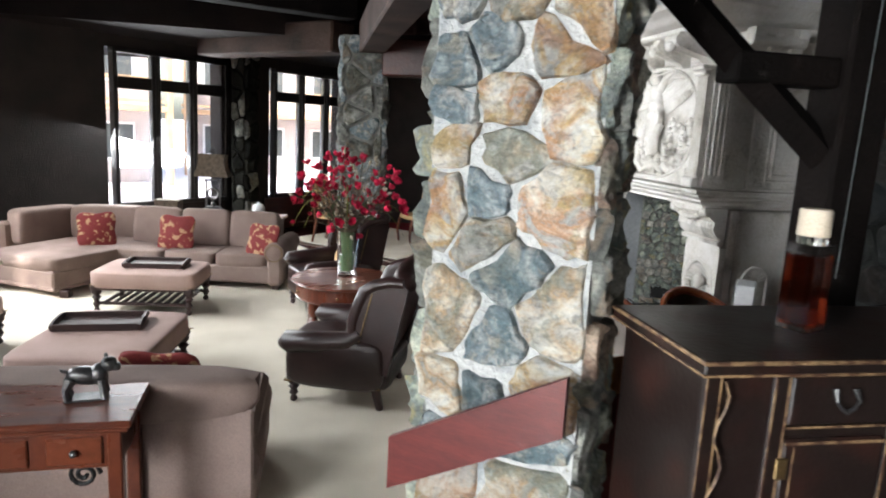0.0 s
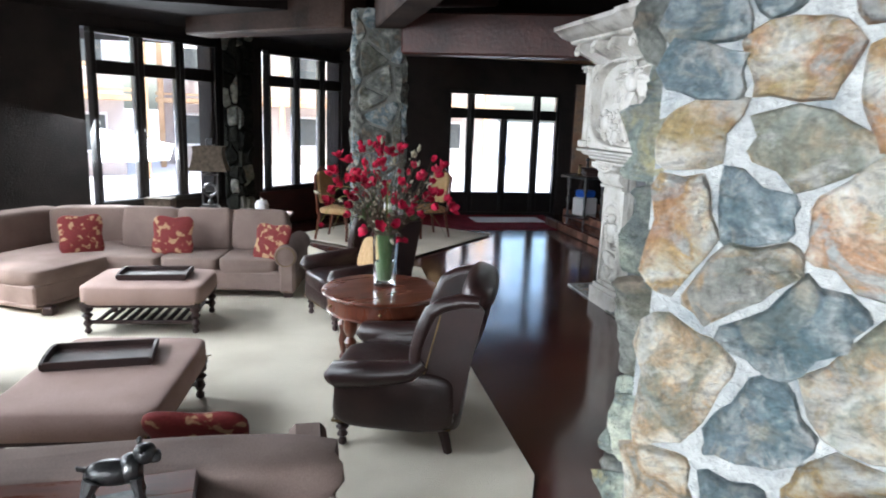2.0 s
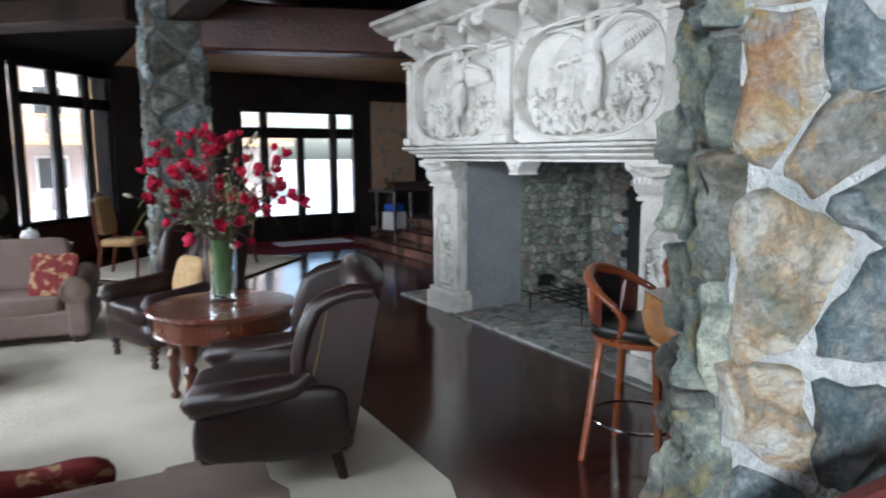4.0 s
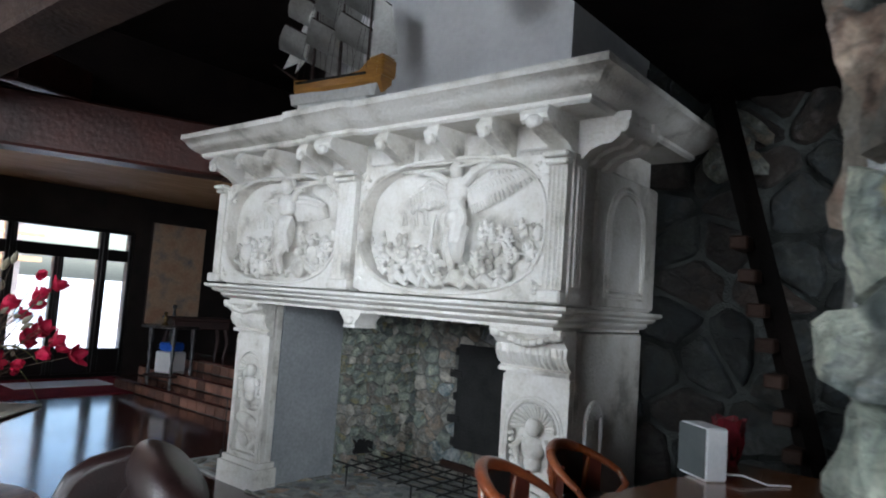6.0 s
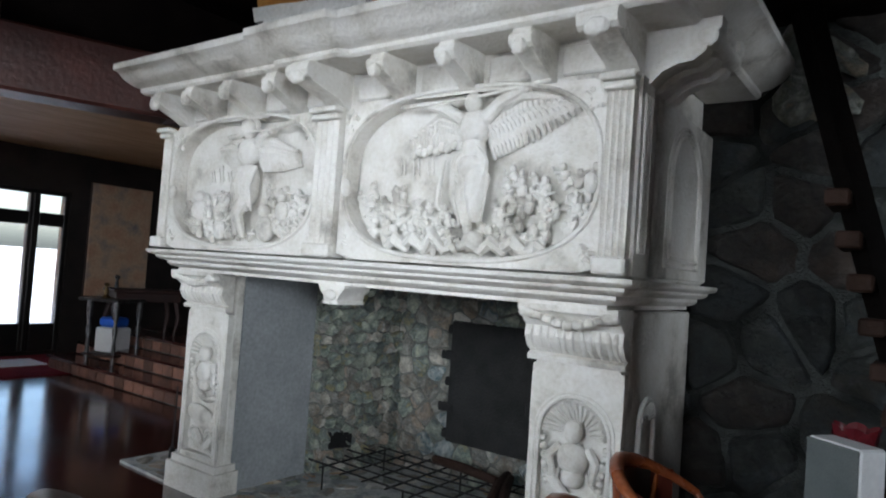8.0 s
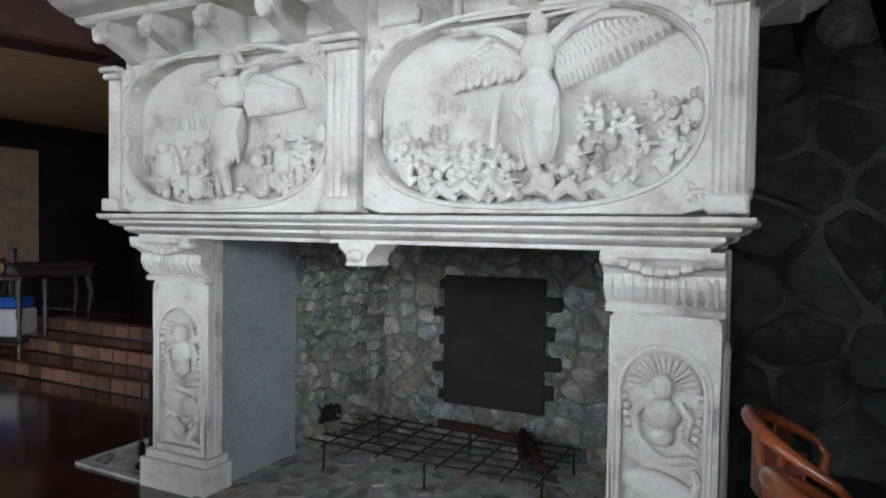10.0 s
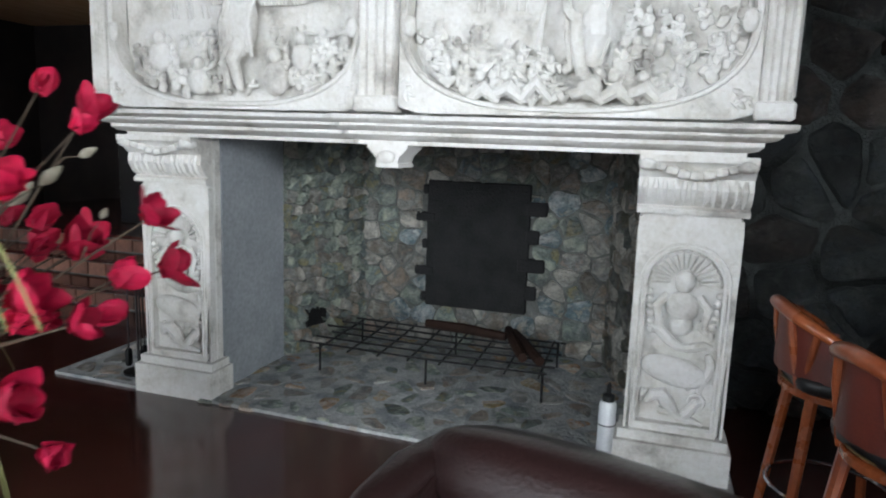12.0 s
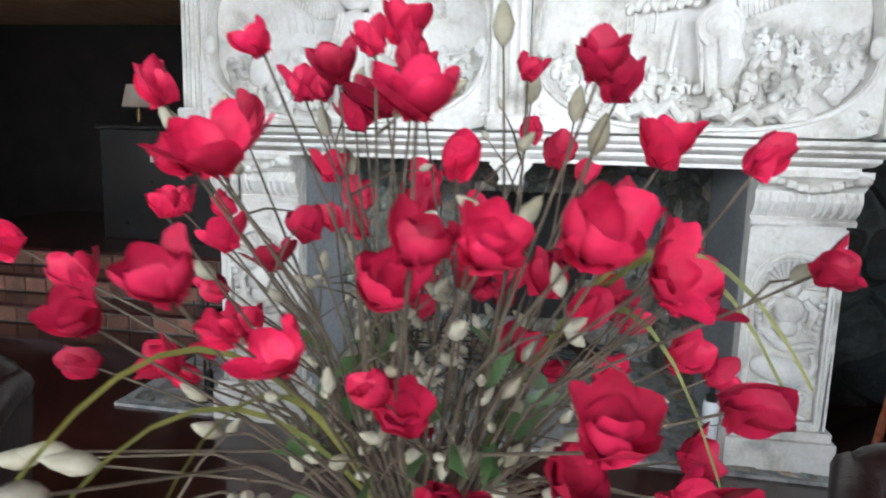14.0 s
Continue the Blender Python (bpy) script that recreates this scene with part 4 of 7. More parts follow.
    for sgn in (-1, 1):
        cg.puff((XF - 0.125, c + sgn * w * 0.44, 1.449), (0.08, w * 0.2, 0.06), 0.8, None, 10, 7, 0.2, 3)
    tagged(part("capital_carving", cg, M_LIME, cap), kind="stuff")
    return j


jamb(Y0, Y0 + 0.44, 3)
jamb(Y1 - 0.45, Y1, 8)
# side cheek of the surround
part("cheek", G().box(((2.922 + XB) / 2, Y0 + 0.17, 0.74), (XB - 2.924, 0.3, 1.47), b=0.01), M_LIME, fp)
sp = G()
inner = arch(3.1, 0.68, 0.2, 0.8)
sp.tube([(x, Y0 - 0.002, z) for x, z in inner + inner[:1]], 0.012, 6)
for i in range(9):
    a = math.pi * (i + 0.5) / 9
    sp.tube([(3.1 + 0.03 * math.cos(a), Y0 - 0.004, 0.98 + 0.03 * math.sin(a)), (3.1 + 0.085 * math.cos(a), Y0 - 0.006, 0.98 + 0.085 * math.sin(a))], [0.006, 0.013], 6)
part("side_carving", sp, M_LIME, fp)
# moulded ledge
LEDGE = [(0.0, 1.485), (0.02, 1.485), (0.02, 1.504), (0.055, 1.512), (0.075, 1.531), (0.075, 1.546), (0.11, 1.553), (0.13, 1.569), (0.13, 1.580), (0.165, 1.588), (0.175, 1.599), (0.175, 1.616), (0.0, 1.622)]
part("ledge", G().sweep([(XB, 7.346), (2.675, 7.346), (2.675, 6.03), (2.625, 5.98), (2.625, 5.70), (2.675, 5.65), (2.675, 4.32), (XB, 4.32)], LEDGE).prism([(2.675, 4.32), (XB, 4.32), (XB, 7.346), (2.675, 7.346)], 1.487, 1.62), M_LIME, fp)
ky = 5.84
part("keystone", G().prism([(ky - 0.1, 1.487), (ky - 0.1, 1.472), (ky - 0.085, 1.455), (ky - 0.06, 1.43), (ky - 0.05, 1.4), (ky - 0.058, 1.395), (ky - 0.058, 1.38), (ky + 0.058, 1.38), (ky + 0.058, 1.395), (ky + 0.05, 1.4), (ky + 0.06, 1.43), (ky + 0.085, 1.455), (ky + 0.1, 1.472), (ky + 0.1, 1.487)], 2.6, 2.8, "x").puff((2.595, ky, 1.43), (0.05, 0.085, 0.06), 0.9), M_LIME, fp, "small carved pendant keystone")
# overmantel
OX = 2.54
om = part("overmantel", G().box(((OX + 0.11 + XB) / 2, (Y0 + Y1) / 2 - 0.005, 2.03), (XB - OX - 0.11, Y1 - Y0 + 0.06, 0.82), b=0.01), M_LIME, fp)


def superoval(cy, cz, w, h, n=48, e=0.72):
    P = lambda t: math.copysign(abs(t) ** e, t)
    return [(cy + w / 2 * P(math.cos(2 * math.pi * i / n)), cz + h / 2 * P(math.sin(2 * math.pi * i / n))) for i in range(n)]


def pilaster(y0, y1, x, name="pilaster"):
    g = G()
    w = y1 - y0
    pl = [(x + 0.1, y1), (x + 0.1, y0)]
    for k in range(17):
        pl.append((x + (0.014 if k % 4 == 2 else 0.01 if k % 4 in (1, 3) else 0.0) * (0 < k < 16), y0 + w * k / 16))
    g.prism(pl, 1.63, 2.42)
    part("pilaster_base", G().box((x - 0.012, (y0 + y1) / 2, 1.665), (0.06, w + 0.03, 0.07), b=0.01), M_LIME, om)
    part("pilaster_necking", G().box((x - 0.01, (y0 + y1) / 2, 2.375), (0.05, w + 0.025, 0.03), b=0.008), M_LIME, om)
    part("pilaster_cap", G().box((x - 0.018, (y0 + y1) / 2, 2.41), (0.07, w + 0.045, 0.03), b=0.008), M_LIME, om)
    part(name, g, M_LIME, om, "fluted limestone pilaster")


pilaster(4.185, 4.295, OX - 0.03)
pilaster(5.772, 5.941, OX - 0.04)
pilaster(7.36, 7.45, OX - 0.015)
part("side_pilaster", G().prism([(OX + 0.02, Y0 - 0.01), (OX + 0.16, Y0 - 0.01), (OX + 0.16, Y0 - 0.09), (OX + 0.02, Y0 - 0.09)], 1.63, 2.43).box((OX + 0.055, Y0 - 0.095, 2.04), (0.016, 0.014, 0.64), b=0.005).box((OX + 0.09, Y0 - 0.095, 2.04), (0.016, 0.014, 0.64), b=0.005).box((OX + 0.125, Y0 - 0.095, 2.04), (0.016, 0.014, 0.64), b=0.005), M_LIME, om)
sinner = arch(3.3, 2.03, 0.46, 0.6)
part("side_panel", G().box((3.33, Y0 - 0.045, 2.03), (0.86, 0.022, 0.79), b=0.008), M_LIME, om)
part("side_arch", G().tube([(x, Y0 - 0.058, z) for x, z in sinner + sinner[:1]], 0.016, 6).tube([(3.3 + (x - 3.3) * 1.16, Y0 - 0.058, 2.03 + (z - 2.03) * 1.12) for x, z in sinner + sinner[:1]], 0.009, 6), M_LIME, om, "arched side panel moulding")


def relief(y0, y1, seed, big):
    """Recessed oval with a carved winged figure over a crowd; the figures are plain worn masses."""
    rng = random.Random(seed)
    cy, w = (y0 + y1) / 2, y1 - y0
    cz, h = 2.055, 0.78
    inner = superoval(cy, cz, w * 0.955, h)
    part("relief_plate", ring_panel(G(), frame_to_rect(inner, y0, y1, 1.63, 2.43), inner, OX, OX + 0.10), M_LIME, om)
    part("relief_rim", G().tube([(OX - 0.003, y, z) for y, z in superoval(cy, cz, w * 0.975, h * 1.03)] + [(OX - 0.003, *superoval(cy, cz, w * 0.975, h * 1.03)[0])], 0.012, 6), M_LIME, om)
    part("relief_ground", G().box((OX + 0.105, cy, cz), (0.012, w * 0.94, h * 1.05)), M_LIME, om)
    g = G()
    x = OX + 0.09
    inside = lambda y, z: (abs(y - cy) / (w * 0.465)) ** 2.6 + (abs(z - cz) / (h * 0.485)) ** 2.6 < 1

    def wing(root, mid_, end, drops, n):
        """A wing as three rows of feathers under its leading edge."""
        for row in range(3):
            f = 0.45 + 0.28 * row
            for (p, q), (d0, d1) in zip(((root, mid_), (mid_, end)), drops):
                for k in range(n):
                    u = k / n
                    yy, zz = p[0] + (q[0] - p[0]) * u, p[1] + (q[1] - p[1]) * u
                    dn = (d0 + (d1 - d0) * u) * f
                    lean = (q[0] - p[0]) * 0.18
                    xx = x - 0.03 + 0.012 * row
                    g.tube([(xx, yy, zz), (xx - 0.014, yy + lean * 0.4, zz - dn * 0.6), (xx, yy + lean, zz - dn)], [0.012, 0.017, 0.008], 6)
        g.tube([(x - 0.045, *root), (x - 0.055, *mid_), (x - 0.03, *end)], [0.026, 0.024, 0.012], 7)

    if big:
        fy = 4.962
        g.puff((x - 0.075, fy, 2.385), (0.09, 0.085, 0.1), 0.95, None, 14, 10)
        g.puff((x - 0.05, fy, 2.275), (0.11, 0.15, 0.17), 0.8, None, 14, 10)
        g.puff((x - 0.05, fy, 2.17), (0.1, 0.115, 0.14), 0.85, None, 12, 9)
        wing((fy + 0.06, 2.33), (fy + 0.2, 2.365), (fy + 0.39, 2.25), ((0.15, 0.15), (0.15, 0.07)), 8)
        wing((fy - 0.06, 2.33), (fy - 0.24, 2.40), (fy - 0.49, 2.385), ((0.2, 0.2), (0.2, 0.05)), 9)
        for k in range(9):
            g.puff((x - 0.02, fy + 0.1 + 0.035 * k, 2.2 - 0.004 * k + 0.012 * (k % 2)), (0.04, 0.04, 0.05), 0.85, rx(20), 8, 6)
        # raised arms and the long trumpets they hold
        g.tube([(x - 0.06, fy + 0.06, 2.31), (x - 0.075, fy + 0.16, 2.37), (x - 0.07, fy + 0.29, 2.40)], [0.034, 0.027, 0.017], 8)
        g.tube([(x - 0.06, fy - 0.06, 2.31), (x - 0.075, fy - 0.15, 2.38), (x - 0.07, fy - 0.26, 2.425)], [0.036, 0.029, 0.019], 8)
        g.puff((x - 0.075, fy - 0.27, 2.43), (0.045, 0.06, 0.045), 0.9, None, 10, 7)
        g.tube([(x - 0.09, fy + 0.42, 2.395), (x - 0.095, fy + 0.03, 2.40), (x - 0.09, fy - 0.4, 2.445)], [0.013, 0.007, 0.012], 7)
        # swirl of drapery, thigh and falling folds
        for r_, tr in ((0.088, 0.016), (0.07, 0.012), (0.05, 0.012)):
            g.tube([(x - 0.075, fy + 0.005 + r_ * math.cos(0.42 * i), 2.09 + r_ * math.sin(0.42 * i)) for i in range(16)], tr, 6)
        g.puff((x - 0.055, fy, 2.09), (0.11, 0.14, 0.13), 0.85, None, 12, 9)
        g.tube([(x - 0.05, fy - 0.03, 2.05), (x - 0.09, fy - 0.045, 1.95), (x - 0.05, fy - 0.03, 1.84)], [0.06, 0.05, 0.026], 10)
        g.tube([(x - 0.04, fy + 0.04, 2.05), (x - 0.06, fy + 0.035, 1.93), (x - 0.045, fy + 0.01, 1.8)], [0.05, 0.04, 0.022], 9)
        for k in range(8):
            yy = fy + 0.085 - 0.024 * k
            g.tube([(x - 0.055, yy, 2.06 - 0.01 * (k % 3)), (x - 0.085, yy - 0.01, 1.95), (x - 0.05, yy - 0.012 * (4 - k) * 0.6, 1.82 + 0.02 * (k % 2))], [0.008, 0.011, 0.006], 6)
        g.tube([(x - 0.04, fy + 0.17, 2.13), (x - 0.045, fy + 0.19, 2.0), (x - 0.04, fy + 0.2, 1.9)], [0.008, 0.012, 0.016], 7)
        g.puff((x - 0.05, 4.934, 1.745), (0.105, 0.105, 0.105), 1.0, None, 18, 12)
        for k in range(7):
            a = rng.uniform(-0.3, 0.3)
            yy = fy + 0.42 - 0.115 * k - (0.1 if k > 2 else 0)
            g.tube([(x - 0.05, yy + 0.07, 1.70 + 0.02 * (k % 2)), (x - 0.075, yy, 1.745 + a * 0.1), (x - 0.045, yy - 0.06, 1.69)], [0.024, 0.036, 0.02], 8)
            g.puff((x - 0.065, yy + 0.02, 1.795), (0.05, 0.045, 0.05), 0.95, None, 9, 7)
        tops = ((y0 + 0.06, 4.85, 2.06), (5.08, y1 - 0.06, 1.98))
    else:
        fy = 6.595
        g.puff((x - 0.075, fy, 2.375), (0.1, 0.1, 0.115), 0.95, None, 14, 10)
        g.tube([(x - 0.06, fy + 0.07 * math.cos(math.pi * i / 8), 2.375 + 0.07 * math.sin(math.pi * i / 8)) for i in range(9)], 0.016, 7)
        g.puff((x - 0.05, fy, 2.245), (0.11, 0.17, 0.16), 0.8, None, 14, 10)
        wing((fy + 0.05, 2.31), (fy + 0.17, 2.325), (fy + 0.31, 2.29), ((0.17, 0.19), (0.19, 0.07)), 8)
        wing((fy - 0.05, 2.305), (fy - 0.22, 2.29), (fy - 0.41, 2.225), ((0.18, 0.17), (0.17, 0.08)), 9)
        g.tube([(x - 0.06, fy + 0.08, 2.28), (x - 0.08, fy + 0.16, 2.33), (x - 0.08, fy + 0.03, 2.35)], [0.03, 0.026, 0.016], 8)
        g.tube([(x - 0.06, fy - 0.08, 2.28), (x - 0.08, fy - 0.14, 2.33), (x - 0.08, fy - 0.2, 2.345)], [0.03, 0.026, 0.016], 8)
        g.tube([(x - 0.1, fy + 0.04, 2.345), (x - 0.1, fy - 0.25, 2.36), (x - 0.095, fy - 0.44, 2.385), (x - 0.095, fy - 0.47, 2.39)], [0.006, 0.009, 0.016, 0.03], 9)
        for k in range(9):
            yy = fy + 0.075 - 0.019 * k
            g.tube([(x - 0.06, yy, 2.15), (x - 0.095, yy + 0.015, 2.03), (x - 0.06, yy + 0.035 - 0.002 * k, 1.88 + 0.02 * (k % 2))], [0.011, 0.015, 0.009], 7)
        g.puff((x - 0.045, fy, 2.04), (0.1, 0.15, 0.26), 0.8, None, 12, 9)
        g.tube([(x - 0.05, fy + 0.0, 1.95), (x - 0.08, fy + 0.035, 1.86), (x - 0.05, fy + 0.01, 1.72)], [0.045, 0.036, 0.02], 9)
        g.tube([(x - 0.045, fy + 0.04, 1.95), (x - 0.06, fy + 0.09, 1.86), (x - 0.05, fy + 0.08, 1.73)], [0.04, 0.03, 0.018], 8)
        for yy, zz, sc_ in ((6.42, 1.78, 1.3), (6.85, 1.76, 1.1), (7.08, 1.88, 1.2), (6.28, 1.88, 1.0)):
            g.puff((x - 0.05, yy, zz + 0.08 * sc_), (0.06 * sc_, 0.055 * sc_, 0.06 * sc_), 0.95, None, 10, 8)
            g.puff((x - 0.035, yy, zz), (0.07 * sc_, 0.1 * sc_, 0.12 * sc_), 0.85, None, 10, 8, 0.2, yy)
        tops = ((y0 + 0.06, 6.46, 2.0), (6.72, y1 - 0.06, 1.98))
    # crowd: small heads, bodies and limbs, thicker towards the bottom
    for ya, yb, zt in tops:
        for _ in range(64 if big else 44):
            yy, u = rng.uniform(ya, yb), rng.random() ** 1.4
            zz = 1.72 + (zt - 1.72) * u
            if not inside(yy, zz):
                continue
            r_ = rng.uniform(0.012, 0.021)
            xx = x - 0.03 + 0.03 * u
            g.puff((xx - 0.01, yy, zz + 2.1 * r_), (r_ * 2, r_ * 1.9, r_ * 2.2), 0.95, None, 8, 6)
            g.puff((xx, yy + rng.uniform(-0.3, 0.3) * r_, zz), (r_ * 2.2, r_ * 2.6, r_ * 3.6), 0.85, rx(rng.uniform(-35, 35)), 8, 6, 0.2, rng.random() * 30)
            a = rng.uniform(0.2, 2.9)
            g.tube([(xx - 0.4 * r_, yy, zz + r_), (xx - 1.2 * r_, yy + 2 * r_ * math.cos(a), zz + 2 * r_ * math.sin(a)), (xx - 0.3 * r_, yy + 3.6 * r_ * math.cos(a + 0.3), zz + 3.6 * r_ * math.sin(a + 0.3))], [r_ * 0.6, r_ * 0.5, r_ * 0.3], 5)
    lumps(g, rng, 46 if big else 34, y0 + 0.1, y1 - 0.1, 1.70, 1.84, x - 0.012, 0.018, 0.036, inside)
    for k in range(9):
        yy = y1 - 0.3 - 0.03 * k
        if k % 3:
            g.tube([(x, yy, 2.07), (x - 0.012, yy + rng.uniform(-0.01, 0.01), 2.13 + rng.uniform(0, 0.05))], 0.005, 5)
    # scrolls at the rim
    for yy in (cy - w * 0.465, cy + w * 0.465):
        g.puff((OX - 0.01, yy, 2.0), (0.05, 0.06, 0.09), 0.9, None, 10, 8)
    for a, b in ((y0, 1), (y1, -1)):
        lumps(g, rng, 9, min(a, a + 0.1 * b), max(a, a + 0.1 * b), 1.68, 1.78, OX + 0.01, 0.01, 0.02)
        lumps(g, rng, 12, min(a, a + 0.11 * b), max(a, a + 0.11 * b), 2.28, 2.4, OX + 0.01, 0.01, 0.024)
    tagged(part("relief_carving", g, M_LIME, om, "worn carved relief of a winged figure over a crowd"), kind="stuff")


relief(4.297, 5.768, 11, True)
relief(5.945, 7.358, 12, False)
# frieze with corbels and cornice
part("frieze", G().box(((OX + 0.06 + XB) / 2, (Y0 + Y1) / 2, 2.53), (XB - OX - 0.06, Y1 - Y0 - 0.02, 0.2), b=0.006), M_LIME, fp)


def corbel(y, w=0.085, big=False):
    d = 0.32 if big else 0.25
    x = OX + 0.06
    g = G().prism([(x, 2.43), (x - 0.05, 2.435), (x - 0.1, 2.47), (x - d * 0.7, 2.5), (x - d, 2.53), (x - d - 0.02, 2.57), (x - d, 2.615), (x, 2.625)], y - w / 2, y + w / 2, "y")
    g.tube([(x - d + 0.01, y - w * 0.62, 2.565), (x - d + 0.01, y + w * 0.62, 2.565)], 0.042 if big else 0.034, 10)
    g.puff((x - d - 0.02, y, 2.53), (0.06, w * 0.8, 0.07), 0.9, None, 8, 6)
    part("corbel", g, M_LIME, fp, "scrolled limestone corbel")


for y in (4.611, 4.991, 5.398, 6.17, 6.553, 6.928, 7.27):
    corbel(y)
corbel(4.248, 0.13, True)
corbel(5.856, 0.13, True)
for y in (4.43, 4.80, 5.195, 5.62, 6.02, 6.36, 6.74, 7.10):
    part("coffer", G().box((OX + 0.05, y, 2.535), (0.03, 0.22, 0.13), b=0.01), M_LIME, fp)
# side bracket: a worn S-shaped scroll in stepped ribs under the cornice's return
sb = G()
for k in range(5):
    x_ = 2.62 + 0.075 * k
    prof = [(4.2, 2.40), (4.16, 2.41), (4.12, 2.45), (4.06, 2.475), (4.0, 2.48), (3.955, 2.515), (3.94, 2.56), (3.9, 2.6), (3.9, 2.64), (4.2, 2.64)]
    dp = 0.018 * (k % 2)
    sb.prism([(y + dp if y < 4.19 else y, z + (dp if z < 2.6 else 0)) for y, z in prof], x_, x_ + 0.074, "x")
part("side_bracket", sb, M_LIME, fp, "worn scrolled side bracket", 50)
part("bracket_scroll", G().lathe([(0.004, -0.195), (0.03, -0.192), (0.045, -0.185), (0.045, 0.185), (0.004, 0.19)], (2.81, 3.955, 2.575), 14, ry(90)), M_LIME, fp)
CORN = [(0.0, 2.62), (0.26, 2.62), (0.28, 2.635), (0.28, 2.655), (0.33, 2.67), (0.38, 2.70), (0.41, 2.735), (0.44, 2.745), (0.44, 2.785), (0.0, 2.79)]
part("cornice", G().sweep([(XB, 7.195), (2.62, 7.195), (2.62, 6.02), (2.58, 5.98), (2.58, 5.74), (2.62, 5.70), (2.62, 4.26), (XB, 4.26)], CORN).prism([(2.63, 4.27), (XB, 4.27), (XB, 7.185), (2.63, 7.185)], 2.622, 2.775), M_LIME, fp, "deep moulded limestone cornice")
part("chimney_breast", G().prism([(2.75, 4.34), (3.9, 4.34), (3.9, 6.5), (2.75, 6.5)], 2.788, CEIL - 0.01), M_WHITEPL, fp, "smooth white plaster chimney breast")

# firebox and hearth
fb = thing("firebox", "open rubble-stone firebox with sooted back", "firebox", pose(4.0, 5.84, 0), kind="structure", world=True)
part("firebox_back", G().box((4.48, 5.84, 0.9), (0.3, 3.4, 1.9)), M_MORTAR_D, fb)
part("firebox_side", G().prism([(3.586, 6.975), (4.33, 6.73), (4.33, 7.2), (3.586, 7.2)], 0, 1.48), M_MORTAR_D, fb)
part("firebox_side", G().prism([(3.712, 4.69), (4.33, 4.88), (4.33, 4.4), (3.712, 4.4)], 0, 1.48), M_MORTAR_D, fb)
part("grey_panel", G().box((3.252, 7.01, 0.742), (0.66, 0.08, 1.476)), M_GREYPL, fb, "smooth grey plaster cheek")
part("grey_panel", G().box((3.316, 4.65, 0.742), (0.788, 0.08, 1.476)), M_GREYPL, fb, "smooth grey plaster cheek")
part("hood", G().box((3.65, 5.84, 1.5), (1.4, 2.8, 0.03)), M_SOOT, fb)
part("soot_panel", G().box((4.32, 5.83, 0.765), (0.04, 0.76, 0.93), b=0.01), M_SOOT, fb, "black cast-iron fireback")
for k in range(9):
    part("soot_brick", G().box((4.318, 5.43 if k % 2 else 6.22, 0.36 + 0.1 * k), (0.05, 0.05 + 0.05 * ((k * 5) % 4), 0.07 + 0.03 * (k % 2)), b=0.012), M_SOOT, fb)
masonry(fb, plane((4.33, 6.74, 0.0), (0, -1, 0), (0, 0, 1)), 1.9, 1.48, 0.14, [M_FIRE, M_FIRE, M_OLIVE, M_FIRE, M_BLUE], 71, 0.008, 0.014, keep=lambda s: not (0.56 < s[0] < 1.28 and 0.33 < s[1] < 1.2), rings=3, rough=0.9)
masonry(fb, plane((3.586, 6.975, 0.0), (0.744, -0.245, 0), (0, 0, 1)), 0.78, 1.48, 0.105, [M_FIRE, M_OLIVE, M_OLIVE], 72, 0.006, 0.04, wide=0.8, rings=3, rough=1.1)
masonry(fb, plane((4.33, 4.88, 0.0), (-0.618, -0.19, 0), (0, 0, 1)), 0.64, 1.48, 0.15, [M_FIRE, M_DARKST], 73, 0.01, 0.03)
part("ash_door", G().box((3.84, 6.88, 0.25), (0.2, 0.06, 0.13), rz(-18), b=0.008), M_IRON, fb, "black iron ash door")
hs = thing("hearth", "flagged hearth of grey stones in pale mortar", "hearth", pose(3.3, 6.1, 0), kind="structure", world=True)
part("hearth_bed", G().prism([(2.655, 4.2), (4.4, 4.2), (4.4, 8.1), (2.775, 8.1)], 0.0, 0.018), M_MORTAR, hs, "pale mortar bed")
masonry(hs, plane((2.68, 4.2, 0.013), (1, 0, 0), (0, 1, 0)) @ Matrix(((1, 0.031, 0, 0), (0, 1, 0, 0), (0, 0, 1, 0), (0, 0, 0, 1))), 1.65, 2.9, 0.18, [M_HEARTH, M_HEARTH, M_OLIVE, M_HEARTH, M_OLIVE, M_RUST], 81, 0.038, 0.007, rough=0.25)
masonry(hs, plane((2.785, 7.1, 0.013), (1, 0, 0), (0, 1, 0)), 1.0, 0.95, 0.17, [M_HEARTH, M_FIRE], 82, 0.03, 0.007, rough=0.25)

# ---- seating ----
def bun_foot(h=0.1, r=0.035):
    return G().lathe([(r * 0.6, 0), (r, h * 0.35), (r * 0.7, h * 0.7), (r * 1.1, h)], n=12)


def cushion(name, parent, c, s, material, m=None, e=0.32, label="", wob=0.05, seed=0, piping=True):
    ob = part(name, G().puff(c, s, e, m, 28, 14, wob, seed), material, parent, label, 60)
    return ob


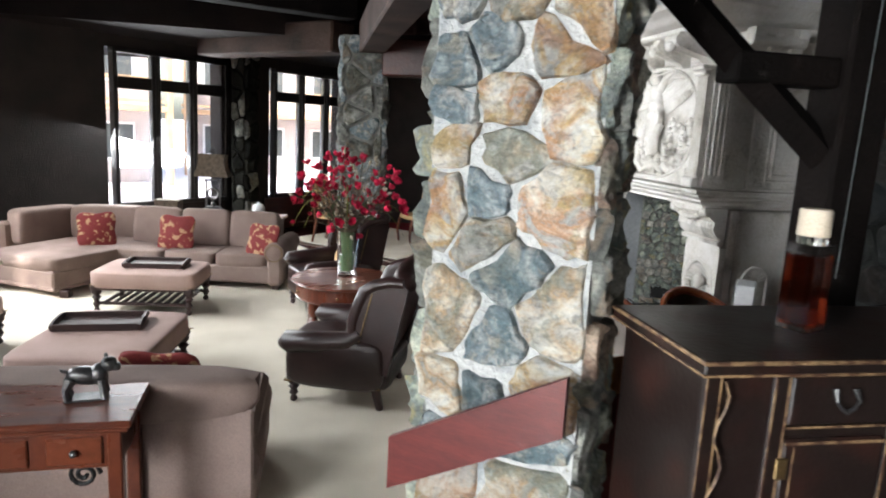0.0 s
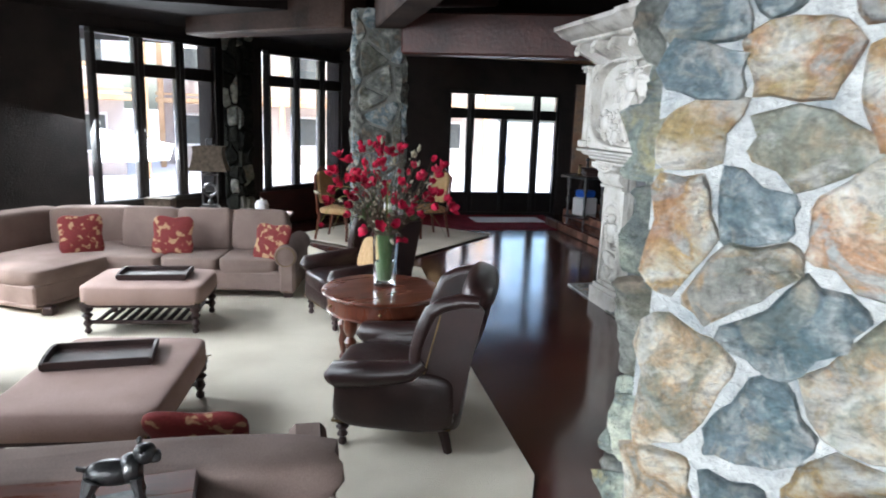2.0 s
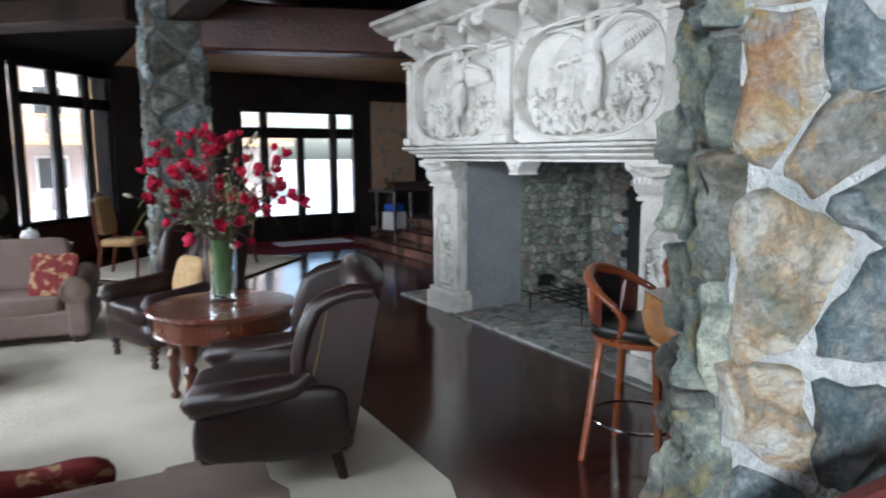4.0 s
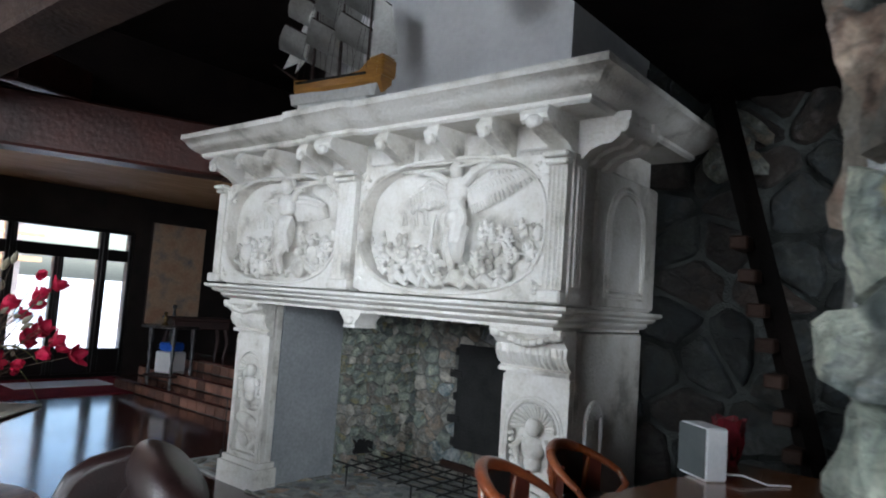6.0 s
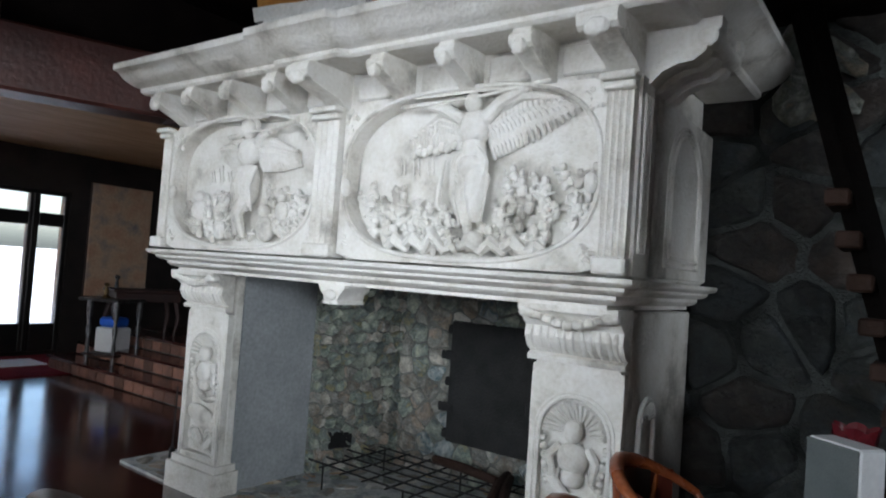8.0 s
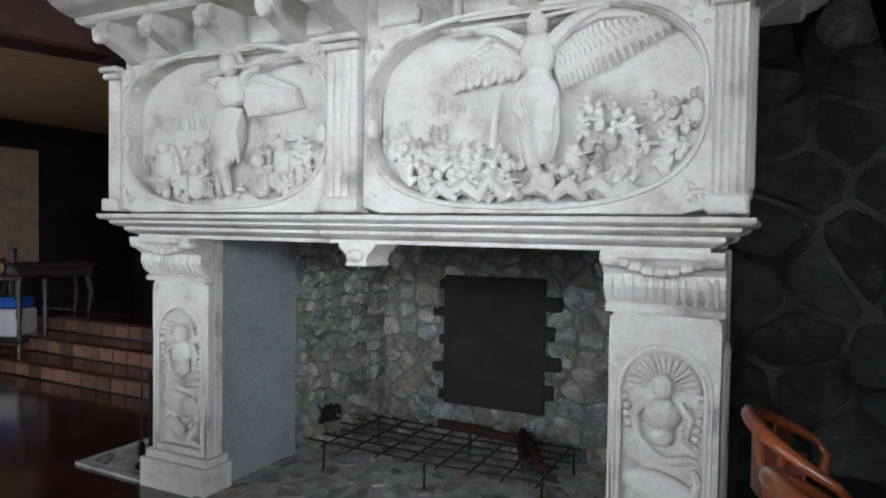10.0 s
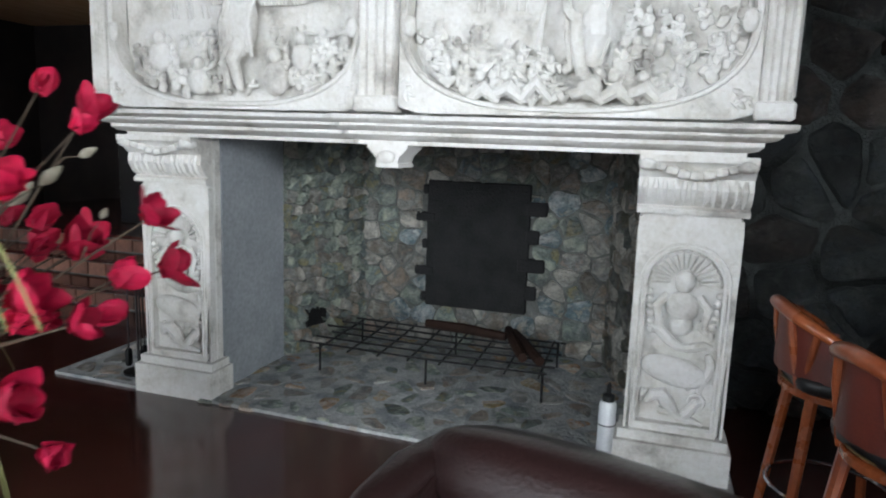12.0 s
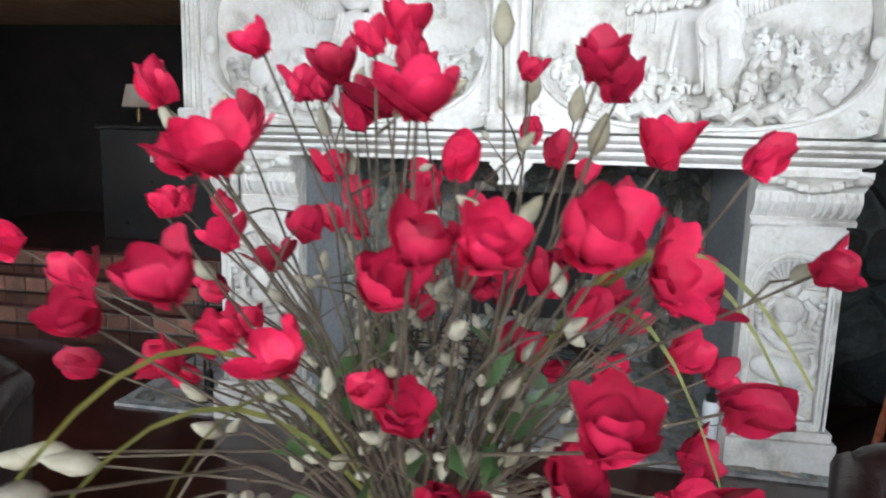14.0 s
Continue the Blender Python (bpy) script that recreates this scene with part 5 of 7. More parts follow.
def sofa_block(th, w, d, arms, seats, seat_z=0.36, back_z=0.74, arm_z=0.55):
    """A rolled-arm sofa facing -y, its front at y = -d/2; arms: which sides have one."""
    part("base", G().box((0, 0, 0.19), (w - 0.02, d - 0.04, 0.2), b=0.02), M_SUEDE, th)
    for sx in (-1, 1):
        for sy in (-1, 1):
            part("foot", G().box((sx * (w / 2 - 0.1), sy * (d / 2 - 0.1), 0.055), (0.09, 0.09, 0.074), b=0.01), M_TRAY, th, "dark wooden block foot")
    x0, x1 = -w / 2 + (0.2 if -1 in arms else 0.0), w / 2 - (0.2 if 1 in arms else 0.0)
    cw = (x1 - x0) / seats
    part("back_frame", G().box(((x0 + x1) / 2, d / 2 - 0.1, 0.42), (x1 - x0, 0.18, 0.56), b=0.05), M_SUEDE, th)
    for k in range(seats):
        cx = x0 + cw * (k + 0.5)
        cushion("seat_cushion", th, (cx, -0.08, seat_z - 0.03), (cw * 1.0, d - 0.22, 0.17), M_SUEDE, e=0.2, seed=k)
        cushion("back_cushion", th, (cx, d / 2 - 0.25, (seat_z + back_z) / 2 + 0.03), (cw * 1.0, 0.24, back_z - seat_z + 0.06), M_SUEDE, rx(-12), e=0.28, seed=k + 5)
    for s in arms:
        a = part("arm", G().box((s * (w / 2 - 0.1), -0.04, 0.27), (0.17, d - 0.1, 0.4), b=0.03), M_SUEDE, th)
        part("arm_roll", G().lathe([(0.02, -d / 2), (0.115, -d / 2 + 0.02), (0.115, d / 2 - 0.05), (0.03, d / 2 - 0.02)], (s * (w / 2 - 0.11), 0, arm_z - 0.1), 18, rx(-90) @ Matrix.Identity(3)), M_SUEDE, th)
        part("nail_trim", G().tube([(s * (w / 2 - 0.11) + 0.095 * math.cos(2 * math.pi * i / 20), -d / 2 + 0.006, arm_z - 0.1 + 0.095 * math.sin(2 * math.pi * i / 20)) for i in range(21)], 0.005, 5), M_BRASS, th, "row of brass nails")


def pillow(x, y, z, turn, tilt=-18, size=0.4, material=None, label="square red and gold damask cushion"):
    g = G().puff((0, 0, 0), (size, 0.12, size), 0.55, None, 28, 14, 0.05, x * 3)
    # drawn-out corners
    g.v = [(a * (1 + 0.9 * (2 * abs(a * c) / size / size) ** 1.5), b * (1 - 0.55 * max(abs(a), abs(c)) / size * 2) if max(abs(a), abs(c)) < size else b, c * (1 + 0.9 * (2 * abs(a * c) / size / size) ** 1.5)) for a, b, c in g.v]
    ob = part("throw_pillow", g, material or M_REDFAB)
    ob.matrix_basis = pose(x, y, z, tilt, 0, turn)
    tagged(ob, label, "pillow", "throw pillows on the sofas" if material is None else "")
    return ob


# sectional: the straight run and the angled chaise
sec = thing("sectional_sofa", "taupe upholstered sectional sofa with chaise on cream carpet", "sofa", pose(-1.21, 8.31, 0, 0, 0, -10))
sofa_block(sec, 1.95, 0.95, (1,), 3, back_z=0.76)
part("chaise_base", G().box((0, 0, 0.19), (0.98, 1.65, 0.2), b=0.02), M_SUEDE, sec).matrix_basis = pose(-1.36, -0.28, 0, 0, 0, -20)
part("chaise_cushion", G().puff((0, 0, 0.34), (1.0, 1.66, 0.16), 0.22, None, 28, 14), M_SUEDE, sec, "", 60).matrix_basis = pose(-1.36, -0.28, 0, 0, 0, -20)
part("chaise_band", G().box((0, 0, 0.1), (1.0, 1.67, 0.04), b=0.01), M_SUEDE, sec).matrix_basis = pose(-1.36, -0.28, 0, 0, 0, -20)
part("corner_seat", G().puff((-1.25, 0.05, 0.31), (0.75, 0.8, 0.2), 0.3, None, 24, 12), M_SUEDE, sec, "", 60)
part("corner_back", G().puff((-1.35, 0.36, 0.58), (0.85, 0.26, 0.42), 0.27, rz(14), 24, 12), M_SUEDE, sec, "", 60)
part("chaise_back", G().puff((-1.98, 0.1, 0.56), (0.26, 0.85, 0.42), 0.27, rz(-24), 24, 12), M_SUEDE, sec, "", 60)
part("chaise_back_frame", G().box((-2.13, 0.0, 0.38), (0.12, 0.75, 0.5), rz(-24), b=0.04), M_SUEDE, sec)
for x, y in ((-1.1, -1.14), (-2.0, -0.78)):
    part("chaise_foot", G().box((x, y, 0.055), (0.1, 0.1, 0.074), b=0.01), M_TRAY, sec, "dark wooden block foot")
pillow(-0.568, 7.888, 0.56, -30, -20, 0.36)
pillow(-1.569, 8.210, 0.58, -8, -20, 0.38)
pillow(-2.446, 8.267, 0.58, 18, -20, 0.38)

# sofa whose back is turned to the console
ns = thing("sofa", "taupe rolled-arm sofa backed by a console table", "sofa", pose(-1.563, 3.523, 0, 0, 0, 180))
sofa_block(ns, 2.72, 0.92, (-1, 1), 3, back_z=0.57, arm_z=0.43)
part("back_roll", G().puff((0.0, 0.35, 0.665), (2.71, 0.3, 0.2), 0.34, None, 30, 12, 0.05, 4), M_SUEDE, ns, "", 60)
part("back_panel", G().box((0, 0.452, 0.36), (2.68, 0.03, 0.52), b=0.012), M_SUEDE, ns)
pillow(-0.735, 3.679, 0.565, 172, -38, 0.38)
pillow(-2.275, 3.660, 0.56, 190, -24, 0.38)

# armchair of the same suite, at the left
sa = thing("club_chair", "pale taupe rolled-arm club chair", "chair", pose(-3.299, 4.245, 0, 0, 0, 90))
sofa_block(sa, 1.0, 0.9, (-1, 1), 1)


def turned_leg(h, r=0.04):
    return G().lathe([(r * 0.35, 0), (r * 0.7, 0.012), (r * 0.7, 0.03), (r * 0.4, 0.05), (r * 0.9, h * 0.35), (r * 0.55, h * 0.5), (r * 1.1, h * 0.62), (r * 0.6, h * 0.7), (r * 1.15, h * 0.8), (r * 1.15, h)], n=12)


def ottoman(w, d, m, label):
    """Upholstered bench on turned legs with a slatted lower shelf."""
    th = thing("ottoman", label, "ottoman", m, group="ottomans")
    part("pad", G().puff((0, 0, 0.345), (w, d, 0.17), 0.2, None, 36, 12, 0.015), M_PINK, th, "rose-beige upholstered pad", 60)
    part("apron", G().box((0, 0, 0.27), (w - 0.03, d - 0.03, 0.045), b=0.008), M_TRAY, th)
    nails = G()
    for k in range(int(w / 0.03)):
        for s in (-1, 1):
            nails.puff((-w / 2 + 0.03 + 0.03 * k, s * (d / 2 - 0.012), 0.293), (0.014, 0.012, 0.014), 1, None, 6, 4)
    for k in range(int(d / 0.03)):
        for s in (-1, 1):
            nails.puff((s * (w / 2 - 0.012), -d / 2 + 0.03 + 0.03 * k, 0.293), (0.012, 0.014, 0.014), 1, None, 6, 4)
    tagged(part("nail_heads", nails, M_BRASS, th, "row of brass nail heads"), kind="stuff")
    for sx in (-1, 1):
        for sy in (-1, 1):
            part("leg", turned_leg(0.25), M_TRAY, th, "turned dark wooden leg").matrix_basis = pose(sx * (w / 2 - 0.06), sy * (d / 2 - 0.06), 0.018)
    for sy in (-1, 1):
        part("shelf_rail", G().box((0, sy * (d / 2 - 0.06), 0.115), (w - 0.16, 0.03, 0.03), b=0.005), M_TRAY, th)
    n = int((w - 0.2) / 0.075)
    for k in range(n):
        part("slat", G().box((-w / 2 + 0.13 + (w - 0.26) * k / (n - 1), 0, 0.115), (0.04, d - 0.15, 0.02), b=0.004), M_TRAY, th)
    return th


def tray(x, y, z, w, d, turn):
    th = thing("serving_tray", "dark wooden serving tray with raised ends on an ottoman", "tray", pose(x, y, z, 0, 0, turn), group="serving trays")
    part("bottom", G().box((0, 0, 0.008), (w, d, 0.016), b=0.003), M_TRAY, th)
    for s in (-1, 1):
        part("side", G().box((0, s * (d / 2 - 0.008), 0.03), (w, 0.014, 0.04), b=0.004), M_TRAY, th)
        part("end", G().prism([(-d / 2, 0.01), (d / 2, 0.01), (d / 2 + 0.01, 0.045), (d / 4, 0.06), (-d / 4, 0.06), (-d / 2 - 0.01, 0.045)], s * w / 2 - 0.008, s * w / 2 + 0.008, "x"), M_TRAY, th)


ottoman(0.98, 0.72, pose(-1.563, 7.05, 0, 0, 0, -6), "rose-beige ottoman on turned dark legs before the sectional")
ottoman(0.84, 1.16, pose(-1.376, 4.869, 0, 0, 0, -6), "rose-beige ottoman on turned dark legs before the sofa")
ottoman(1.15, 0.8, pose(-3.056, 5.640, 0, 0, 0, -12), "rose-beige ottoman on turned dark legs near the windows")
tray(-1.53, 7.08, 0.432, 0.55, 0.34, -3)
tray(-1.453, 5.039, 0.432, 0.56, 0.34, 4)


def wing_chair(m, label, pill=True):
    """Leather wing chair facing -x."""
    th = thing("wing_chair", label, "armchair", m, group="leather wing chairs")
    part("seat_frame", G().puff((0.03, 0, 0.265), (0.76, 0.72, 0.19), 0.25, None, 28, 10), M_LEATHER, th, "", 60)
    part("nail_trim", G().tube([(0.36, 0.34, 0.195), (-0.33, 0.34, 0.195), (-0.345, 0, 0.195), (-0.33, -0.34, 0.195), (0.36, -0.34, 0.195)], 0.007, 6), M_BRASS, th, "line of brass nails")
    cushion("seat_cushion", th, (-0.06, 0, 0.4), (0.64, 0.52, 0.15), M_LEATHER, e=0.35)
    # the back bows up to a rounded crown with tufts
    g = G()
    nu, nv = 16, 12
    vs, fs = [], []
    for side in (0, 1):
        for i in range(nv + 1):
            t = i / nv
            for j in range(nu + 1):
                a = j / nu * 2 - 1
                hw = 0.33 - 0.04 * t
                top = 1.04 - 0.10 * abs(a) ** 3
                z = 0.32 + (top - 0.32) * t
                x = 0.27 + 0.22 * t - 0.05 * (a * a) + (0.07 + 0.05 * (1 - a * a) * math.sin(math.pi * min(1, t)) if side else -0.05 * (1 - t ** 4) - 0.02 * abs(math.sin(a * 6.0)) * math.sin(t * 3.1))
                if t == 1:
                    x = 0.49 - 0.05 * a * a + (0.05 if side else 0.0)
                vs.append((x, a * hw, z))
    k = (nu + 1) * (nv + 1)
    for side in (0, 1):
        for i in range(nv):
            for j in range(nu):
                q = [side * k + i * (nu + 1) + j, side * k + i * (nu + 1) + j + 1, side * k + (i + 1) * (nu + 1) + j + 1, side * k + (i + 1) * (nu + 1) + j]
                fs.append(tuple(q))
    for i in range(nv):
        for j in (0, nu):
            fs.append((i * (nu + 1) + j, (i + 1) * (nu + 1) + j, k + (i + 1) * (nu + 1) + j, k + i * (nu + 1) + j))
    for j in range(nu):
        fs += [(nv * (nu + 1) + j, nv * (nu + 1) + j + 1, k + nv * (nu + 1) + j + 1, k + nv * (nu + 1) + j), (j, j + 1, k + j + 1, k + j)]
    part("backrest", g.add(vs, fs), M_LEATHER, th, "", 60)
    part("crown", G().puff((0.475, 0, 0.985), (0.2, 0.7, 0.2), 0.7, ry(20), 32, 14), M_LEATHER, th, "rolled leather crown", 60)
    for s in (-1, 1):
        wing = [(0.30, 0.36), (0.20, 0.48), (0.145, 0.56), (0.15, 0.68), (0.18, 0.80), (0.225, 0.91), (0.29, 0.955), (0.39, 0.985), (0.49, 0.985), (0.52, 0.94), (0.40, 0.30)]
        w = G().prism(wing, s * 0.29, s * 0.355, "y")
        part("wing", w, M_LEATHER, th, "", 60)
        part("wing_roll", G().tube([(x, s * 0.335, z) for x, z in wing[1:9]], [0.03, 0.036, 0.04, 0.042, 0.042, 0.042, 0.042, 0.038], 10), M_LEATHER, th, "", 60)
        part("arm_panel", G().puff((0.03, s * 0.315, 0.36), (0.7, 0.13, 0.38), 0.42, None, 24, 10), M_LEATHER, th)
        part("arm_roll", G().tube([(-0.34, s * 0.33, 0.46), (-0.31, s * 0.335, 0.49), (-0.1, s * 0.335, 0.51), (0.12, s * 0.33, 0.54), (0.2, s * 0.325, 0.6)], [0.05, 0.08, 0.078, 0.066, 0.05], 16), M_LEATHER, th, "", 60)
        part("nail_row", G().tube([(0.20 + 0.009 * i, s * 0.357, 0.54 + 0.04 * i) for i in range(10)], 0.005, 5), M_BRASS, th, "line of brass nails")
        part("front_leg", turned_leg(0.19, 0.036), M_TRAY, th, "turned dark front leg on a caster").matrix_basis = pose(-0.28, s * 0.29, 0.018)
        part("back_leg", G().tube([(0.3, s * 0.28, 0.2), (0.345, s * 0.285, 0.018)], [0.035, 0.026], 6), M_TRAY, th, "splayed dark back leg")
    if pill:
        part("lumbar_pillow", G().puff((0.2, 0, 0.6), (0.12, 0.38, 0.32), 0.5, ry(18), 20, 10), M_TANFAB, th, "straw-coloured cushion", 60)
    return th


wing_chair(pose(0.27, 4.80, 0, 0, 0, -19) @ Matrix.Diagonal((0.98, 1.1, 0.94, 1)), "dark brown leather wing chair with brass nails beside the round table")
wing_chair(pose(0.16, 7.0, 0, 0, 0, 19), "dark brown leather wing chair with a straw cushion behind the table")

# ---- round table, vase and flowers ----
TX, TY, TZ = 0.28, 5.74, 0.635
rt = thing("drum_table", "round cherry drum table with brass-knobbed drawers", "table", pose(TX, TY, 0, 0, 0, 20))
part("tabletop", G().lathe([(0.383, TZ - 0.03), (0.435, TZ - 0.028), (0.448, TZ - 0.015), (0.439, TZ - 0.002), (0.418, TZ)], n=48), M_CHERRY, rt)
part("drum", G().lathe([(0.396, TZ - 0.16), (0.409, TZ - 0.15), (0.400, TZ - 0.14), (0.400, TZ - 0.035), (0.409, TZ - 0.03)], n=48), M_CHERRY, rt)
for k in range(6):
    a = math.pi * 2 * k / 6
    dr = part("drawer_front", G().add([(0.404 * math.cos(a + b), 0.404 * math.sin(a + b), z) for z in (TZ - 0.125, TZ - 0.05) for b in [-0.4 + 0.1 * i for i in range(9)]] + [(0.392 * math.cos(a + b), 0.392 * math.sin(a + b), z) for z in (TZ - 0.125, TZ - 0.05) for b in [-0.4 + 0.1 * i for i in range(9)]],
        [(i, i + 1, 9 + i + 1, 9 + i) for i in range(8)] + [(18 + i, 18 + i + 1, 27 + i + 1, 27 + i) for i in range(8)]), M_CHERRY, rt)
    part("knob", G().puff((0.413 * math.cos(a), 0.413 * math.sin(a), TZ - 0.088), (0.022, 0.022, 0.022), 1, None, 10, 8), M_BRASS, dr)
for k in range(4):
    a = math.pi * (0.25 + 0.435 * k)
    part("leg", turned_leg(TZ - 0.17, 0.042), M_CHERRY, rt, "turned cherry leg").matrix_basis = pose(0.339 * math.cos(a), 0.339 * math.sin(a), 0.018)

VX, VY, VZ = 0.30, 5.80, TZ
va = thing("glass_vase", "tall clear glass cylinder vase with green stems and water", "vase", pose(VX, VY, VZ))
part("glass", G().lathe([(0.06, 0.0), (0.08, 0.004), (0.088, 0.2), (0.095, 0.4), (0.089, 0.4), (0.08, 0.2), (0.07, 0.03), (0.03, 0.028)], n=28), M_VASE, va).visible_shadow = False
part("water", G().lathe([(0.001, 0.03), (0.062, 0.032), (0.072, 0.19), (0.001, 0.19)], n=24), M_VASE, va, "clear water").visible_shadow = False


def petal(g, m, length, width, cup, tip):
    n, k = 7, 4
    vs, fs = [], []
    for i in range(n + 1):
        t = i / n
        w = width * max(0.14, math.sin(math.pi * (0.12 + 0.68 * t)) ** 0.7)
        out = cup * math.sin(t * 1.7) + tip * t ** 3
        for j in range(k + 1):
            a = j / k * 2 - 1
            vs.append(m @ Vector((out - 0.45 * width * a * a + 0.1 * width * math.sin(5 * a + 3 * t), a * w, length * t - 0.13 * length * a * a * t)))
    for i in range(n):
        fs += [(i * (k + 1) + j, i * (k + 1) + j + 1, (i + 1) * (k + 1) + j + 1, (i + 1) * (k + 1) + j) for j in range(k)]
    g.add(vs, fs)


def blossom(open_, rng):
    g = G()
    for ring, (n, r, sc) in enumerate(((2, 0.006, 0.9), (5, 0.01, 1.0))):
        for i in range(n):
            a = 360 * i / n + 30 * ring + rng.uniform(-14, 14)
            petal(g, rz(a), 0.07 * sc * rng.uniform(0.85, 1.15), 0.031 * sc * rng.uniform(0.85, 1.1), 0.029 * open_ * (0.75 + 0.45 * ring), 0.012 * open_ * (ring + 0.2) * rng.uniform(-0.5, 1.3))
    return g


_r = random.Random(44)
BLOOMS = [mesh("blossom", blossom(o, _r), M_PETAL, 60) for o in (0.6, 1.0, 1.3, 1.6)]
BUD = mesh("bud", G().lathe([(0.002, 0), (0.009, 0.01), (0.011, 0.02), (0.006, 0.036), (0.001, 0.044)], n=8), M_BUD, 60)
fl = thing("flower_arrangement", "red silk magnolia branches with pale buds in a glass vase", "flowers", pose(VX, VY, VZ + 0.03))
LEAFM = mesh("leaf", G().add([(0, -0.004, 0), (0.03, -0.017, 0.006), (0.075, 0, -0.006), (0.03, 0.017, 0.006), (0, 0.004, 0)], [(0, 1, 3, 4), (1, 2, 3)]), M_LEAF, 60)


def hang(name, me, p, d, s, roll):
    ob = new(name, me)
    ob.parent = fl
    q = Vector(d).to_track_quat("Z", "Y").to_matrix().to_4x4()
    ob.matrix_basis = Matrix.Translation(p) @ q @ pose(0, 0, 0, 0, 0, roll) @ Matrix.Scale(s, 4)
    return ob


stems = 0
for k in range(120):
    az = k * 2.39996 + _r.uniform(-0.25, 0.25)
    reach = 0.48 * math.sqrt((k + 0.5) / 120) * _r.uniform(0.85, 1.1)
    z = 0.40 + 0.22 * reach + 0.63 * (1 - (reach / 0.64) ** 2) * _r.uniform(0.0, 1.0) ** 0.8 - (0.12 if k % 5 == 0 else 0)
    p0 = Vector((0.03 * math.cos(az), 0.03 * math.sin(az), 0.02))
    p1 = Vector((0.06 * math.cos(az), 0.06 * math.sin(az), 0.36))
    p3 = Vector((reach * math.cos(az), reach * math.sin(az), z))
    p2 = p1.lerp(p3, 0.5) + Vector((_r.uniform(-0.04, 0.04), _r.uniform(-0.04, 0.04), 0.05))
    d = (p3 - p2).normalized()
    part("stem", G().tube([p0, p1], 0.0026, 5, False), M_LEAF, fl)
    part("twig", G().tube([p1, p1.lerp(p2, 0.5) + Vector((0, 0, 0.01)), p2, p3], [0.003, 0.0026, 0.0022, 0.0016], 5, False), M_STEM, fl)
    if k % 8 == 7:
        hang("bud", BUD, p3, d, 1.3, 0)
    else:
        hang("blossom", BLOOMS[k % 4], p3, (d + Vector((_r.uniform(-0.4, 0.4), _r.uniform(-0.4, 0.4), _r.uniform(-0.1, 0.4)))).normalized(), _r.uniform(0.48, 0.86), _r.uniform(0, 360))
    for b in range(1 if k % 3 else 2):
        q = p2.lerp(p3, _r.uniform(0.1, 0.8)) if b else p1.lerp(p2, _r.uniform(0.4, 0.9))
        e = q + Vector((_r.uniform(-0.09, 0.09), _r.uniform(-0.09, 0.09), _r.uniform(0.0, 0.09)))
        part("twig", G().tube([q, q.lerp(e, 0.5) + Vector((0, 0, 0.01)), e], [0.0022, 0.0018, 0.001], 4, False), M_STEM, fl)
        hang("bud", BUD, e, (e - q).normalized(), _r.uniform(0.5, 0.95), 0)
    if k % 3 == 0:
        hang("leaf", LEAFM, p1.lerp(p2, 0.7), (Vector((math.sin(az), -math.cos(az), 0.3))), _r.uniform(0.7, 1.1), _r.uniform(0, 360))
# long arching ribbon leaves
for k in range(9):
    az = 0.4 + k * 2.1
    R = 0.36 + 0.2 * _r.random()
    g = G()
    vs, fs = [], []
    for i in range(13):
        t = i / 12
        r, z = 0.05 + R * t, 0.38 + 0.36 * math.sin(t * 2.5) * (0.6 + 0.5 * (k % 3) / 2) - 0.22 * t * t * (k % 2)
        w = 0.0025 * (1 - t ** 2) + 0.0006
        for s in (-1, 1):
            vs.append((r * math.cos(az) - s * w * math.sin(az), r * math.sin(az) + s * w * math.cos(az), z + 0.004 * s))
    fs = [(2 * i, 2 * i + 1, 2 * i + 3, 2 * i + 2) for i in range(12)]
    part("ribbon_leaf", g.add(vs, fs), M_GRASS, fl, "", 60)

# ---- console table, lamp and dog ----
cz = 0.76
ct = thing("console_table", "cherry console table with drawers behind the sofa", "table", pose(-1.46, 2.84, 0, 0, 0, 3))
part("tabletop", G().box((0, 0, cz - 0.015), (1.62, 0.43, 0.03), b=0.008).box((0, 0, cz - 0.04), (1.59, 0.41, 0.02), b=0.006), M_CHERRY, ct)
part("apron", G().box((0, 0, cz - 0.125), (1.52, 0.37, 0.15), b=0.005), M_CHERRY, ct)
for x, w in ((-0.55, 0.3), (0.07, 0.74), (0.6, 0.2)):
    dw = part("drawer", G().box((x, -0.188, cz - 0.125), (w, 0.016, 0.115), b=0.006), M_CHERRY, ct)
    if w > 0.5:
        part("drawer_pull", G().tube([(x - 0.1, -0.2, cz - 0.115), (x - 0.085, -0.225, cz - 0.12), (x - 0.03, -0.225, cz - 0.145), (x, -0.23, cz - 0.14), (x + 0.03, -0.225, cz - 0.145), (x + 0.085, -0.225, cz - 0.12), (x + 0.1, -0.2, cz - 0.115)], [0.012, 0.01, 0.006, 0.009, 0.006, 0.01, 0.012], 8), M_PEWTER, dw, "scrolled pewter pull")
    else:
        part("knob", G().puff((x, -0.21, cz - 0.125), (0.028, 0.03, 0.028), 1, None, 10, 8), M_PEWTER, dw)
for sx in (-1, 1):
    for sy in (-1, 1):
        part("leg", G().box((sx * 0.74, sy * 0.16, (cz - 0.05) / 2 + 0.009), (0.055, 0.055, cz - 0.068), b=0.006), M_CHERRY, ct)
